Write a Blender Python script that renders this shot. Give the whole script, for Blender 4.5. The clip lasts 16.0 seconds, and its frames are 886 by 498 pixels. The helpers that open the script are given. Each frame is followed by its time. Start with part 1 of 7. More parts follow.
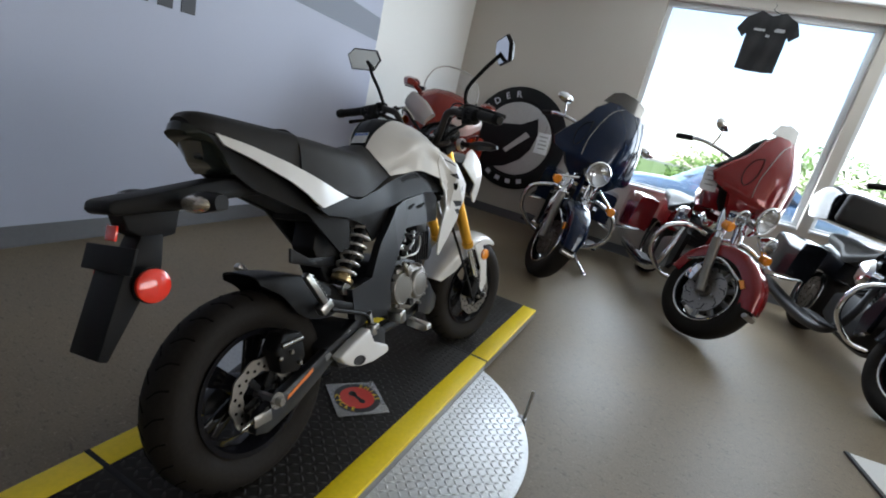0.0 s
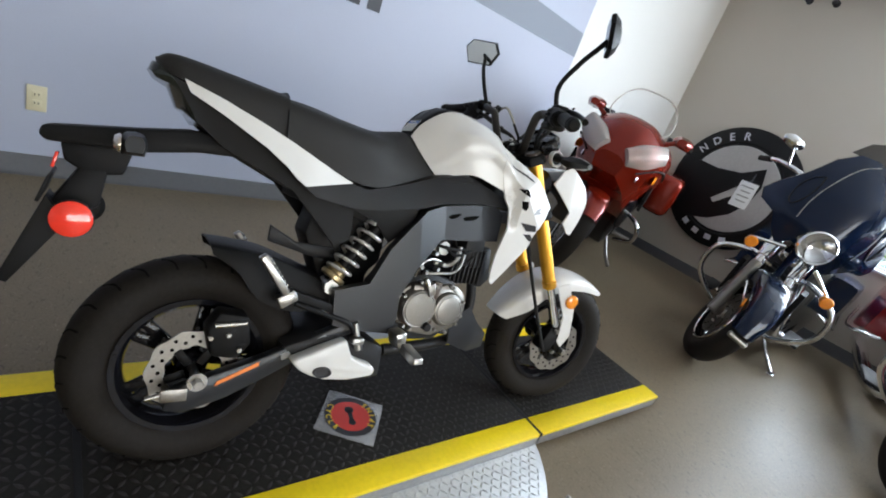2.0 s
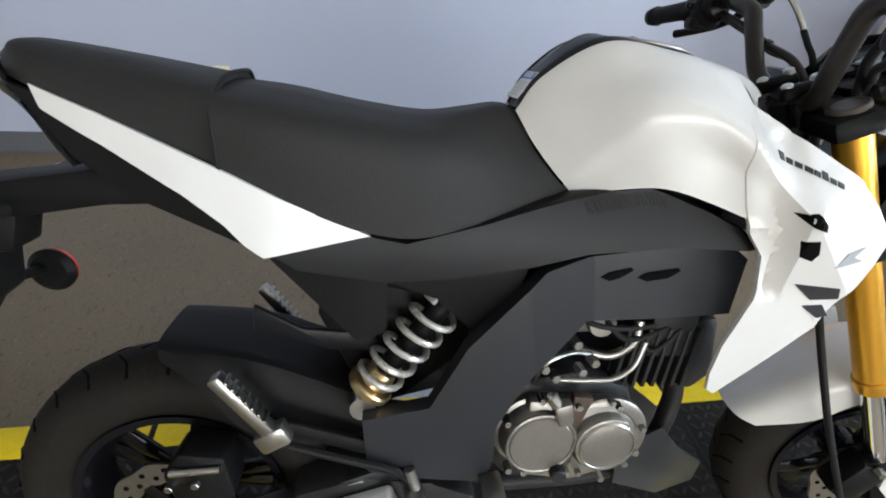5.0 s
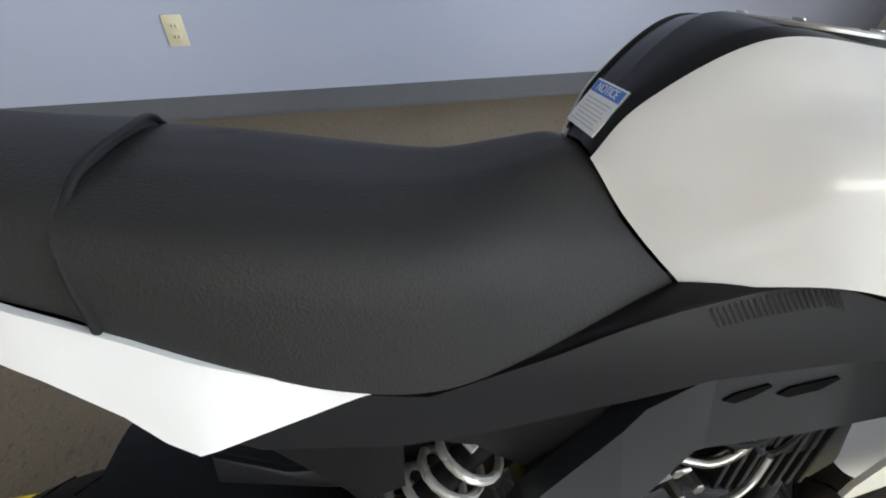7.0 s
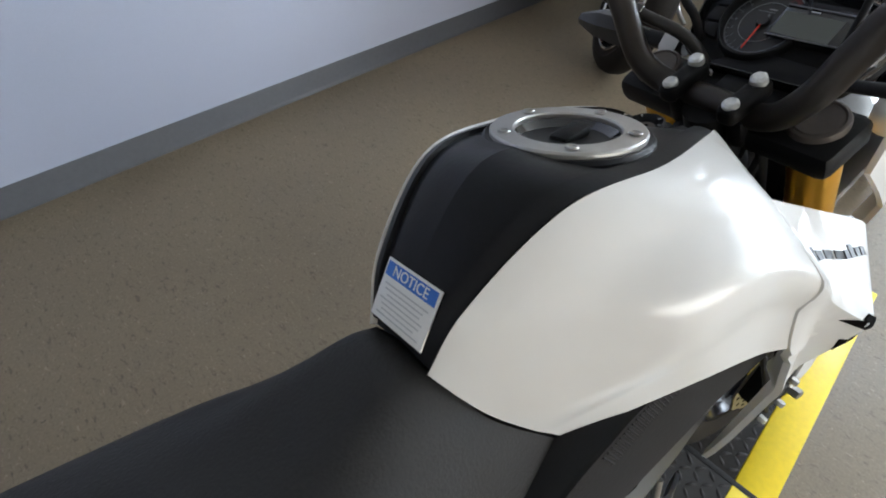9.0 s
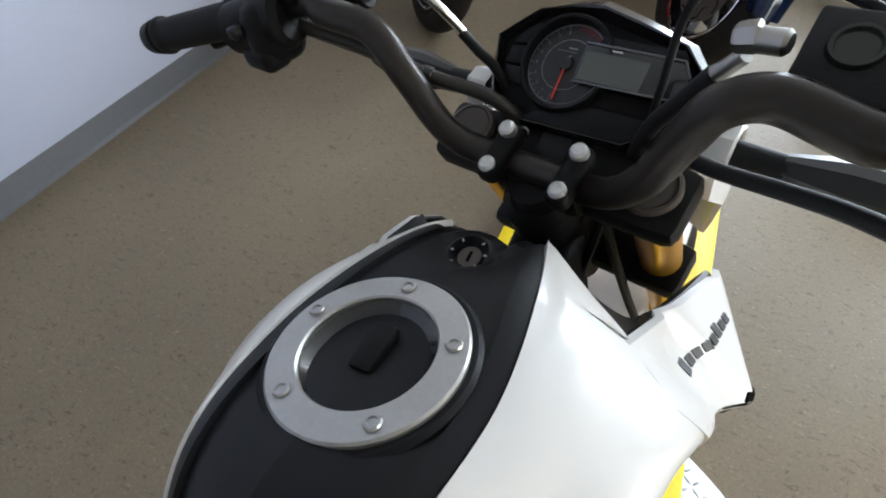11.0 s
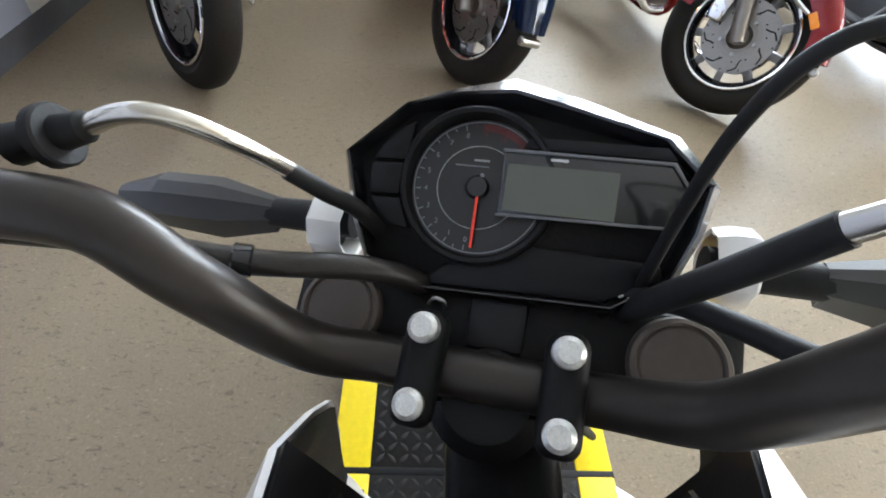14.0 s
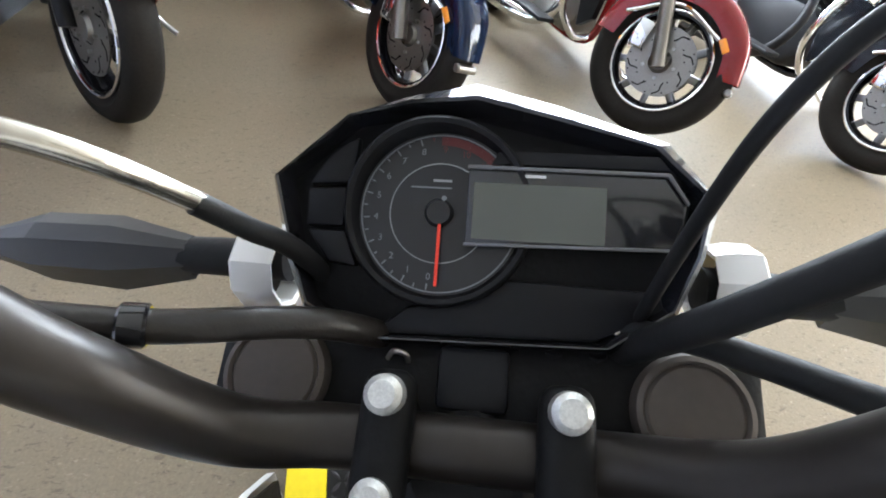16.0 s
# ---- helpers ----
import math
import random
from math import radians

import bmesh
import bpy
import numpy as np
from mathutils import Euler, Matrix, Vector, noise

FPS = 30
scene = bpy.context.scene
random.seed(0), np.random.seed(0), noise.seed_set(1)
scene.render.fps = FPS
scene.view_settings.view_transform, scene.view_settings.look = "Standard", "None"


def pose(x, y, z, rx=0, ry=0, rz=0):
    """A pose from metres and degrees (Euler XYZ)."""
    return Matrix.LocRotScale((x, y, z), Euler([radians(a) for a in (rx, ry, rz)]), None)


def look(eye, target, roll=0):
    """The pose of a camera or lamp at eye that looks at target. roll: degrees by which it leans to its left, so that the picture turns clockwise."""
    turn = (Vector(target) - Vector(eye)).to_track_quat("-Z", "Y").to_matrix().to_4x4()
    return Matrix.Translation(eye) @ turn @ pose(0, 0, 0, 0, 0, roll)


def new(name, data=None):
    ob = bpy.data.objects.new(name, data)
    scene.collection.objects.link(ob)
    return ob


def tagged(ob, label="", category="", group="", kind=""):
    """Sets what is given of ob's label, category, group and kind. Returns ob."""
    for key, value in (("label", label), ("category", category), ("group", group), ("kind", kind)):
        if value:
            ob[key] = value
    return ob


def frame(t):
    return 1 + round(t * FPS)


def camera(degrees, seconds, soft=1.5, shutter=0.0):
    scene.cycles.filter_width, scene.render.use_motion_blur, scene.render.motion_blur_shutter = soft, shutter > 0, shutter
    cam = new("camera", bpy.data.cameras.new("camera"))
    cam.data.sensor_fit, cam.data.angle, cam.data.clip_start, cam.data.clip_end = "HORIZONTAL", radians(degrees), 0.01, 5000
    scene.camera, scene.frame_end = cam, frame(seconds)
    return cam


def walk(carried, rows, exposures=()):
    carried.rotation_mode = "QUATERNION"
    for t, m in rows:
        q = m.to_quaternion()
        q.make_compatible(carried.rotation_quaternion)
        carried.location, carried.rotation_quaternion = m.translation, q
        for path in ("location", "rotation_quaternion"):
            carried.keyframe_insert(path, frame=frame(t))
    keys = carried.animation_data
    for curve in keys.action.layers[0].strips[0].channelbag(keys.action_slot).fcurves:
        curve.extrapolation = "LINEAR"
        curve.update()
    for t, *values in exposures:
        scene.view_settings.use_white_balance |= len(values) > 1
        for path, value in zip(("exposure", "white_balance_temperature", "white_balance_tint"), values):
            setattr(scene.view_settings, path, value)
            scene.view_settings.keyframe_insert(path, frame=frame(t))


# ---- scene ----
cam = camera(85.0, 16.0, 1.9)
PATH = [
    (0, (-0.772, -0.707, 0.991), (1.005, 0.028, 0.443), 13.6),
    (0.5, (-0.693, -0.831, 1.016), (0.972, 0.127, 0.459), 16.1),
    (1, (-0.54, -0.875, 1.014), (1.013, 0.246, 0.437), 18.5),
    (1.5, (-0.411, -0.892, 1.022), (1.011, 0.366, 0.392), 19.9),
    (2, (-0.241, -0.923, 1.023), (1.032, 0.461, 0.34), 20.1),
    (2.5, (-0.087, -0.935, 1.029), (0.996, 0.568, 0.277), 18.1),
    (3, (0.048, -0.833, 1.025), (0.952, 0.734, 0.172), 15.2),
    (3.5, (0.132, -0.711, 1.036), (0.864, 0.885, 0.079), 11.9),
    (4, (0.193, -0.614, 1.027), (0.766, 0.979, -0.038), 9.5),
    (4.2, (0.23, -0.566, 1.032), (0.74, 1.031, -0.059), 8.6),
    (6.3, (0.322, -0.247, 1.021), (0.56, 1.235, -0.301), 3.9),
    (6.5, (0.322, -0.214, 1.03), (0.569, 1.238, -0.322), 3.0),
    (7, (0.322, -0.13, 1.028), (0.637, 1.249, -0.385), 2.4),
    (7.5, (0.337, -0.054, 1.028), (0.812, 1.241, -0.42), 3.4),
    (8, (0.344, 0.005, 1.045), (1.077, 1.207, -0.376), 5.1),
    (8.5, (0.361, 0.028, 1.066), (1.265, 1.103, -0.358), 4.4),
    (9, (0.397, 0.045, 1.087), (1.383, 0.982, -0.378), 2.5),
    (9.5, (0.463, 0.062, 1.114), (1.503, 0.886, -0.383), 1.2),
    (9.7, (0.485, 0.067, 1.122), (1.55, 0.851, -0.378), 0.8),
    (11.8, (0.632, 0.137, 1.129), (1.781, 0.45, -0.478), 1.3),
    (12, (0.645, 0.146, 1.13), (1.813, 0.399, -0.473), 2.2),
    (12.5, (0.678, 0.165, 1.117), (1.914, 0.297, -0.45), 4.7),
    (13, (0.719, 0.175, 1.097), (1.994, 0.216, -0.443), 5.7),
    (13.5, (0.751, 0.19, 1.074), (2.047, 0.137, -0.448), 6.9),
    (14, (0.778, 0.199, 1.062), (2.11, 0.066, -0.424), 6.9),
    (14.5, (0.801, 0.207, 1.038), (2.154, 0.001, -0.42), 8.2),
    (15, (0.813, 0.207, 1.031), (2.203, -0.045, -0.385), 8.3),
    (15.5, (0.814, 0.206, 1.031), (2.217, -0.086, -0.365), 8.6),
    (16, (0.812, 0.201, 1.032), (2.209, -0.151, -0.355), 9.6),
]
walk(cam, [(t, look(eye, target, roll)) for t, eye, target, roll in PATH], [(0, 1.62), (1.0, 1.98), (2.5, 2.36), (4.2, 2.5), (6.5, 2.55), (9.7, 2.6), (12.0, 2.9), (13.5, 3.35), (16.0, 3.65)])



# ---- world, sun, lights ----
FLOOR = -0.085
WALL_Y, WALL_X, CEIL = 1.92, 4.8, 2.62
world = bpy.data.worlds.new("world")
scene.world = world
world.use_nodes = True
wn = world.node_tree
sky = wn.nodes.new("ShaderNodeTexSky")
sky.sky_type, sky.sun_disc = "NISHITA", False
sky.sun_elevation, sky.sun_rotation = radians(52), radians(-45)
wn.nodes["Background"].inputs["Strength"].default_value = 0.15
wn.links.new(sky.outputs[0], wn.nodes["Background"].inputs["Color"])


def lamp(name, kind, m, energy, color, **more):
    data = bpy.data.lights.new(name, kind)
    data.energy, data.color = energy, color
    for key, value in more.items():
        if key == "size":
            data.shape, data.size, data.size_y = "RECTANGLE", value[0], value[1]
        elif key == "angle":
            data.angle = value
    ob = new(name, data)
    ob.matrix_world = m
    return ob


lamp("sun", "SUN", look((-7, 7, 12.7), (0, 0, 0)), 3.5, (1.0, 0.95, 0.88), angle=radians(0.5))
# daylight that enters by the two shop windows
lamp("window_daylight_near", "AREA", look((WALL_X + 0.02, -1.0, 1.6), (0, -1.0, 1.2)), 34, (0.80, 0.90, 1.0), size=(1.7, 1.75))
lamp("window_daylight_far", "AREA", look((WALL_X + 0.02, -3.0, 1.6), (0, -3.0, 1.2)), 40, (0.80, 0.90, 1.0), size=(1.9, 1.75))
# fill from the right, added behind an invented side window
lamp("window_daylight_side", "AREA", look((1.0, -6.98, 1.6), (1.0, 0, 1.1)), 40, (1.0, 0.93, 0.83), size=(5.6, 1.75))


# ---- materials ----
def make(name, color, rough=0.5, metal=0.0, grain=60.0, var=0.08, bump=0.05, coat=0.0, big=3.0, rvar=0.1, spec=0.5):
    m = bpy.data.materials.new(name)
    m.use_nodes = True
    nt = m.node_tree
    b = nt.nodes["Principled BSDF"]
    b.inputs["Metallic"].default_value = metal
    b.inputs["Coat Weight"].default_value = coat
    b.inputs["Specular IOR Level"].default_value = spec
    b.inputs["Coat Roughness"].default_value = 0.06
    co = nt.nodes.new("ShaderNodeTexCoord")
    fine, wide = nt.nodes.new("ShaderNodeTexNoise"), nt.nodes.new("ShaderNodeTexNoise")
    fine.inputs["Scale"].default_value, wide.inputs["Scale"].default_value = grain, big
    fine.inputs["Detail"].default_value, wide.inputs["Detail"].default_value = 5, 4
    for n in (fine, wide):
        nt.links.new(co.outputs["Object"], n.inputs["Vector"])
    add = nt.nodes.new("ShaderNodeMath")
    add.operation = "ADD"
    nt.links.new(fine.outputs["Fac"], add.inputs[0])
    nt.links.new(wide.outputs["Fac"], add.inputs[1])
    ramp = nt.nodes.new("ShaderNodeMapRange")
    ramp.inputs["From Min"].default_value, ramp.inputs["From Max"].default_value = 0.6, 1.4
    ramp.inputs["To Min"].default_value, ramp.inputs["To Max"].default_value = 1 - var, 1 + var
    nt.links.new(add.outputs[0], ramp.inputs["Value"])
    mul = nt.nodes.new("ShaderNodeVectorMath")
    mul.operation = "SCALE"
    mul.inputs[0].default_value = color
    nt.links.new(ramp.outputs[0], mul.inputs["Scale"])
    nt.links.new(mul.outputs[0], b.inputs["Base Color"])
    rr = nt.nodes.new("ShaderNodeMapRange")
    rr.inputs["From Min"].default_value, rr.inputs["From Max"].default_value = 0.3, 0.7
    rr.inputs["To Min"].default_value, rr.inputs["To Max"].default_value = max(0.02, rough - rvar / 2), min(1, rough + rvar / 2)
    nt.links.new(wide.outputs["Fac"], rr.inputs["Value"])
    nt.links.new(rr.outputs[0], b.inputs["Roughness"])
    if bump:
        bp = nt.nodes.new("ShaderNodeBump")
        bp.inputs["Strength"].default_value, bp.inputs["Distance"].default_value = bump, 0.002
        nt.links.new(fine.outputs["Fac"], bp.inputs["Height"])
        nt.links.new(bp.outputs[0], b.inputs["Normal"])
    return m


def glassy(name, color, rough=0.03, transmission=1.0):
    m = make(name, color, rough, bump=0, var=0.02, rvar=0.02)
    m.node_tree.nodes["Principled BSDF"].inputs["Transmission Weight"].default_value = transmission
    return m


def glow(name, color, strength):
    m = make(name, color, 0.5, bump=0)
    b = m.node_tree.nodes["Principled BSDF"]
    b.inputs["Emission Color"].default_value = (*color, 1)
    b.inputs["Emission Strength"].default_value = strength
    return m


def flecked(name, color, dark, light):
    """Resilient floor: mottled, with dark and pale flecks and scuffs."""
    m = make(name, color, 0.46, grain=140, var=0.24, bump=0.12, big=1.4, rvar=0.12, spec=0.35)
    nt = m.node_tree
    b = nt.nodes["Principled BSDF"]
    src = b.inputs["Base Color"].links[0].from_socket
    co = nt.nodes.new("ShaderNodeTexCoord")
    for scale, lo, hi, tone in ((95, 0.60, 0.67, dark), (150, 0.63, 0.69, light), (60, 0.665, 0.72, dark)):
        n = nt.nodes.new("ShaderNodeTexNoise")
        n.inputs["Scale"].default_value, n.inputs["Detail"].default_value, n.inputs["Distortion"].default_value = scale, 3, 1.2
        mp = nt.nodes.new("ShaderNodeMapping")
        mp.inputs["Scale"].default_value, mp.inputs["Rotation"].default_value = (1.0, 0.42, 1.0), (0, 0, 0.5 + scale * 0.02)
        nt.links.new(co.outputs["Object"], mp.inputs["Vector"])
        nt.links.new(mp.outputs["Vector"], n.inputs["Vector"])
        r = nt.nodes.new("ShaderNodeMapRange")
        r.inputs["From Min"].default_value, r.inputs["From Max"].default_value = lo, hi
        r.inputs["To Max"].default_value = 0.55
        nt.links.new(n.outputs["Fac"], r.inputs["Value"])
        mx = nt.nodes.new("ShaderNodeMix")
        mx.data_type = "RGBA"
        mx.inputs["B"].default_value = (*tone, 1)
        nt.links.new(r.outputs[0], mx.inputs["Factor"])
        nt.links.new(src, mx.inputs["A"])
        src = mx.outputs["Result"]
    nt.links.new(src, b.inputs["Base Color"])
    return m


M_floor = flecked("vinyl floor", (0.192, 0.152, 0.102), (0.075, 0.057, 0.038), (0.32, 0.265, 0.19))
M_wall_blue = make("blue grey wall paint", (0.43, 0.46, 0.57), 0.6, grain=220, var=0.03, bump=0.08, big=0.8)
M_wall_white = make("white wall paint", (0.72, 0.72, 0.70), 0.6, grain=220, var=0.03, bump=0.08, big=0.8)
M_wall_beige = make("beige wall paint", (0.50, 0.47, 0.42), 0.6, grain=220, var=0.04, bump=0.08, big=0.8)
M_stripe = make("slate stripe paint", (0.22, 0.245, 0.30), 0.6, grain=220, var=0.03, bump=0.06)
M_letter_dark = make("charcoal lettering", (0.05, 0.053, 0.065), 0.6, var=0.05)
M_letter_pale = make("pale lettering", (0.62, 0.65, 0.72), 0.6, var=0.04)
M_ceiling = make("ceiling paint", (0.7, 0.7, 0.68), 0.8, grain=160, var=0.04)
M_cove = make("grey cove base", (0.085, 0.088, 0.098), 0.45, var=0.12)
M_plate_cream = make("cream plastic", (0.72, 0.66, 0.46), 0.4, var=0.03)
# near-black colour stands for the shade inside slots, holes and grooves
M_slot = make("slot shade black", (0.003, 0.003, 0.003), 0.8, bump=0, spec=0.05)
M_alu = make("pale window frame", (0.66, 0.68, 0.70), 0.4, 0.2, grain=90, var=0.05)
M_glass = glassy("window glass", (0.95, 0.98, 1.0), 0.01)
M_deck = make("black tread plate", (0.0150, 0.0135, 0.0125), 0.55, 0.0, grain=90, var=0.35, bump=0.15, rvar=0.3, spec=0.14)
M_lug = make("worn tread lug", (0.026, 0.024, 0.023), 0.50, 0.05, grain=90, var=0.5, bump=0.1, rvar=0.3, spec=0.25)
M_yellow = make("yellow edge paint", (0.88, 0.65, 0.004), 0.45, grain=70, var=0.1, bump=0.15)
M_tread = make("bright tread plate", (0.50, 0.51, 0.52), 0.48, 0.7, grain=80, var=0.15, bump=0.1, rvar=0.2)
M_steel = make("galvanised steel", (0.32, 0.32, 0.32), 0.45, 0.7, grain=70, var=0.2, bump=0.1)
M_white = make("white gloss plastic", (0.72, 0.71, 0.69), 0.34, grain=40, var=0.02, bump=0, coat=0.4, rvar=0.05)
M_seat = make("black seat vinyl", (0.021, 0.0205, 0.0205), 0.52, grain=420, var=0.2, bump=0.35, rvar=0.1, spec=0.22)
M_blackp = make("matt black plastic", (0.0055, 0.0055, 0.006), 0.5, grain=300, var=0.2, bump=0.2, spec=0.16)
M_satin = make("satin black plastic", (0.0095, 0.0098, 0.0115), 0.38, grain=300, var=0.12, bump=0.06, spec=0.18)
M_gloss = make("gloss black", (0.012, 0.012, 0.014), 0.14, var=0.1, bump=0, coat=0.5)
M_grey = make("dark grey satin paint", (0.0155, 0.0170, 0.0210), 0.34, 0.1, grain=260, var=0.1, bump=0.04)
M_tyre = make("tyre rubber", (0.0150, 0.0128, 0.0112), 0.70, grain=120, var=0.3, bump=0.2, spec=0.16)
M_rim = make("gloss black rim", (0.006, 0.006, 0.008), 0.14, 0.0, var=0.1, bump=0, spec=0.25)
M_disc = make("ground brake steel", (0.50, 0.48, 0.44), 0.3, 1.0, grain=160, var=0.12, bump=0.05)
M_disc_dull = make("dull brake steel", (0.27, 0.255, 0.235), 0.38, 1.0, grain=160, var=0.15, bump=0.08)
M_engine = make("cast engine alloy", (0.25, 0.235, 0.215), 0.38, 0.85, grain=180, var=0.12, bump=0.12)
M_engine_dark = make("black engine paint", (0.022, 0.022, 0.024), 0.45, 0.2, grain=180, var=0.2, bump=0.15, spec=0.22)
M_rust = make("browned steel with gap shade", (0.060, 0.040, 0.028), 0.55, 0.3, grain=120, var=0.4, bump=0.1)
M_chrome = make("chrome", (0.82, 0.83, 0.85), 0.07, 1.0, var=0.03, bump=0, rvar=0.05)
M_sleeve = make("brushed plated sleeve", (0.56, 0.53, 0.47), 0.24, 1.0, grain=260, var=0.15, bump=0.05)
M_loom = make("taped loom", (0.022, 0.019, 0.017), 0.32, grain=140, var=0.3, bump=0.35, spec=0.4)
M_zinc = make("zinc plated bolt", (0.40, 0.39, 0.37), 0.3, 1.0, var=0.1, bump=0.05)
M_bolt = make("pale plated bolt head", (0.62, 0.62, 0.60), 0.42, 0.75, grain=900, var=0.25, bump=0.1, big=160)
M_brass = make("yellowed zinc collar", (0.52, 0.40, 0.22), 0.3, 0.9, grain=120, var=0.2, bump=0.05)
M_ring = make("satin filler ring", (0.42, 0.41, 0.39), 0.38, 0.85, grain=300, var=0.08, bump=0.03)
M_gold = make("gold anodised fork", (0.78, 0.40, 0.045), 0.3, 0.75, grain=90, var=0.05, bump=0)
M_signal = make("dark grey signal plastic", (0.016, 0.015, 0.0145), 0.4, grain=200, var=0.1, bump=0.05)
M_bar = make("dark bronze handlebar", (0.032, 0.027, 0.024), 0.34, 0.5, grain=200, var=0.1, bump=0.04)
M_cap = make("brown grey cap", (0.085, 0.070, 0.060), 0.5, 0.3, grain=200, var=0.12, bump=0.05)
M_rubber = make("black rubber", (0.011, 0.011, 0.012), 0.62, grain=200, var=0.15, bump=0.2, spec=0.22)
M_orange = make("amber reflector", (0.95, 0.30, 0.02), 0.12, var=0.1, bump=0, coat=0.8)
M_redref = make("red reflector", (0.85, 0.035, 0.015), 0.12, var=0.08, bump=0, coat=0.8)
M_stripe_orange = make("orange reflective strip", (0.9, 0.24, 0.05), 0.4, var=0.1)
M_lens = glassy("clear lens", (0.9, 0.88, 0.84), 0.06, 0.6)
M_lens_bowl = make("clear lens over a bright bowl", (0.62, 0.54, 0.44), 0.16, 0.75, var=0.3, bump=0.1, grain=120, coat=0.8)
M_clear = glassy("clear lamp glass", (0.97, 0.98, 1.0), 0.02, 1.0)
M_smoke = glassy("smoked lens", (0.018, 0.022, 0.018), 0.04, 0.25)
M_label_white = make("label paper", (0.78, 0.78, 0.76), 0.4, var=0.03)
M_label_blue = make("label blue", (0.03, 0.15, 0.55), 0.4, var=0.03)
M_ink = make("black ink", (0.02, 0.02, 0.025), 0.5)
M_ink_grey = make("grey ink", (0.30, 0.31, 0.32), 0.5)
M_trim = make("dull display trim", (0.13, 0.13, 0.135), 0.35, 0.4, bump=0)
M_ink_pale = make("pale grey ink", (0.50, 0.50, 0.50), 0.5)
M_lcd = make("lcd glass", (0.075, 0.083, 0.07), 0.2, var=0.03, bump=0, coat=0.5)
M_face = make("gauge face", (0.012, 0.012, 0.014), 0.3, var=0.05, bump=0)
M_needle = make("red needle", (0.85, 0.05, 0.02), 0.4, var=0.02, bump=0)
M_mark = make("gauge marking", (0.19, 0.20, 0.22), 0.5, bump=0)
M_mark_red = make("gauge red band", (0.10, 0.012, 0.012), 0.5, bump=0)
M_mirror = make("mirror glass", (0.8, 0.82, 0.84), 0.02, 1.0, bump=0, var=0.0, rvar=0.0)


# ---- mesh helpers ----
def V(*p):
    return Vector(p)


def part(name, bm, material, parent=None, label="", smooth=38):
    me = bpy.data.meshes.new(name)
    bmesh.ops.recalc_face_normals(bm, faces=bm.faces[:])
    bm.to_mesh(me)
    bm.free()
    me.materials.append(material)
    if smooth:
        me.polygons.foreach_set("use_smooth", [True] * len(me.polygons))
        me.set_sharp_from_angle(angle=radians(smooth))
    ob = new(name, me)
    if parent is not None:
        ob.parent = parent
    if label:
        ob["label"] = label
    return ob


def thing(name, m, label, category, group="", kind=""):
    ob = new(name)
    ob.empty_display_size = 0.1
    ob.matrix_world = m
    return tagged(ob, label, category, group, kind)


def box(size, at=(0, 0, 0), bevel=0.0, bm=None, turn=None, segs=2):
    own = bmesh.new()
    bmesh.ops.create_cube(own, size=1.0)
    bmesh.ops.scale(own, vec=size, verts=own.verts)
    if bevel:
        bmesh.ops.bevel(own, geom=own.edges[:], offset=bevel, segments=segs, affect="EDGES", profile=0.5)
    mat = Matrix.Translation(at) @ (turn if turn is not None else Matrix())
    bmesh.ops.transform(own, matrix=mat, verts=own.verts)
    return join(bm, own)


def join(bm, own):
    if bm is None:
        return own
    me = bpy.data.meshes.new("tmp")
    own.to_mesh(me)
    own.free()
    bm.from_mesh(me)
    bpy.data.meshes.remove(me)
    return bm


def frame_to(p0, p1):
    d = Vector(p1) - Vector(p0)
    return Matrix.Translation(p0) @ d.to_track_quat("Z", "Y").to_matrix().to_4x4(), d.length


def rod(p0, p1, r0, r1=None, seg=16, bm=None, bevel=0.0):
    m, length = frame_to(p0, p1)
    own = bmesh.new()
    r1 = r0 if r1 is None else r1
    b = min(bevel, length / 3, r0 * 0.8)
    prof = [(0, 0), (r0 - b, 0), (r0, b), (r1, length - b), (r1 - b, length), (0, length)] if b else [(0, 0), (r0, 0), (r1, length), (0, length)]
    lathe(prof, seg, own)
    bmesh.ops.transform(own, matrix=m, verts=own.verts)
    return join(bm, own)


def lathe(profile, seg=24, bm=None, m=None, closed=False):
    """Turns a profile of (radius, height) round z."""
    own = bmesh.new()
    rings = []
    for r, h in profile:
        if r < 1e-6:
            rings.append([own.verts.new((0, 0, h))])
        else:
            rings.append([own.verts.new((r * math.cos(2 * math.pi * k / seg), r * math.sin(2 * math.pi * k / seg), h)) for k in range(seg)])
    pairs = list(zip(rings, rings[1:])) + ([(rings[-1], rings[0])] if closed else [])
    for a, b in pairs:
        for k in range(seg):
            j = (k + 1) % seg
            q = [a[k % len(a)], a[j % len(a)], b[j % len(b)], b[k % len(b)]]
            q = list(dict.fromkeys(q))
            if len(q) > 2:
                own.faces.new(q)
    if m is not None:
        bmesh.ops.transform(own, matrix=m, verts=own.verts)
    return join(bm, own)


def spline(pts, n):
    """Catmull-Rom through pts, n steps a span."""
    p = [Vector(q) for q in pts]
    p = [2 * p[0] - p[1]] + p + [2 * p[-1] - p[-2]]
    out = []
    for i in range(1, len(p) - 2):
        for k in range(n):
            t = k / n
            a, b, c, d = p[i - 1], p[i], p[i + 1], p[i + 2]
            out.append(0.5 * (2 * b + (c - a) * t + (2 * a - 5 * b + 4 * c - d) * t * t + (3 * b - a - 3 * c + d) * t ** 3))
    return out + [p[-2]]


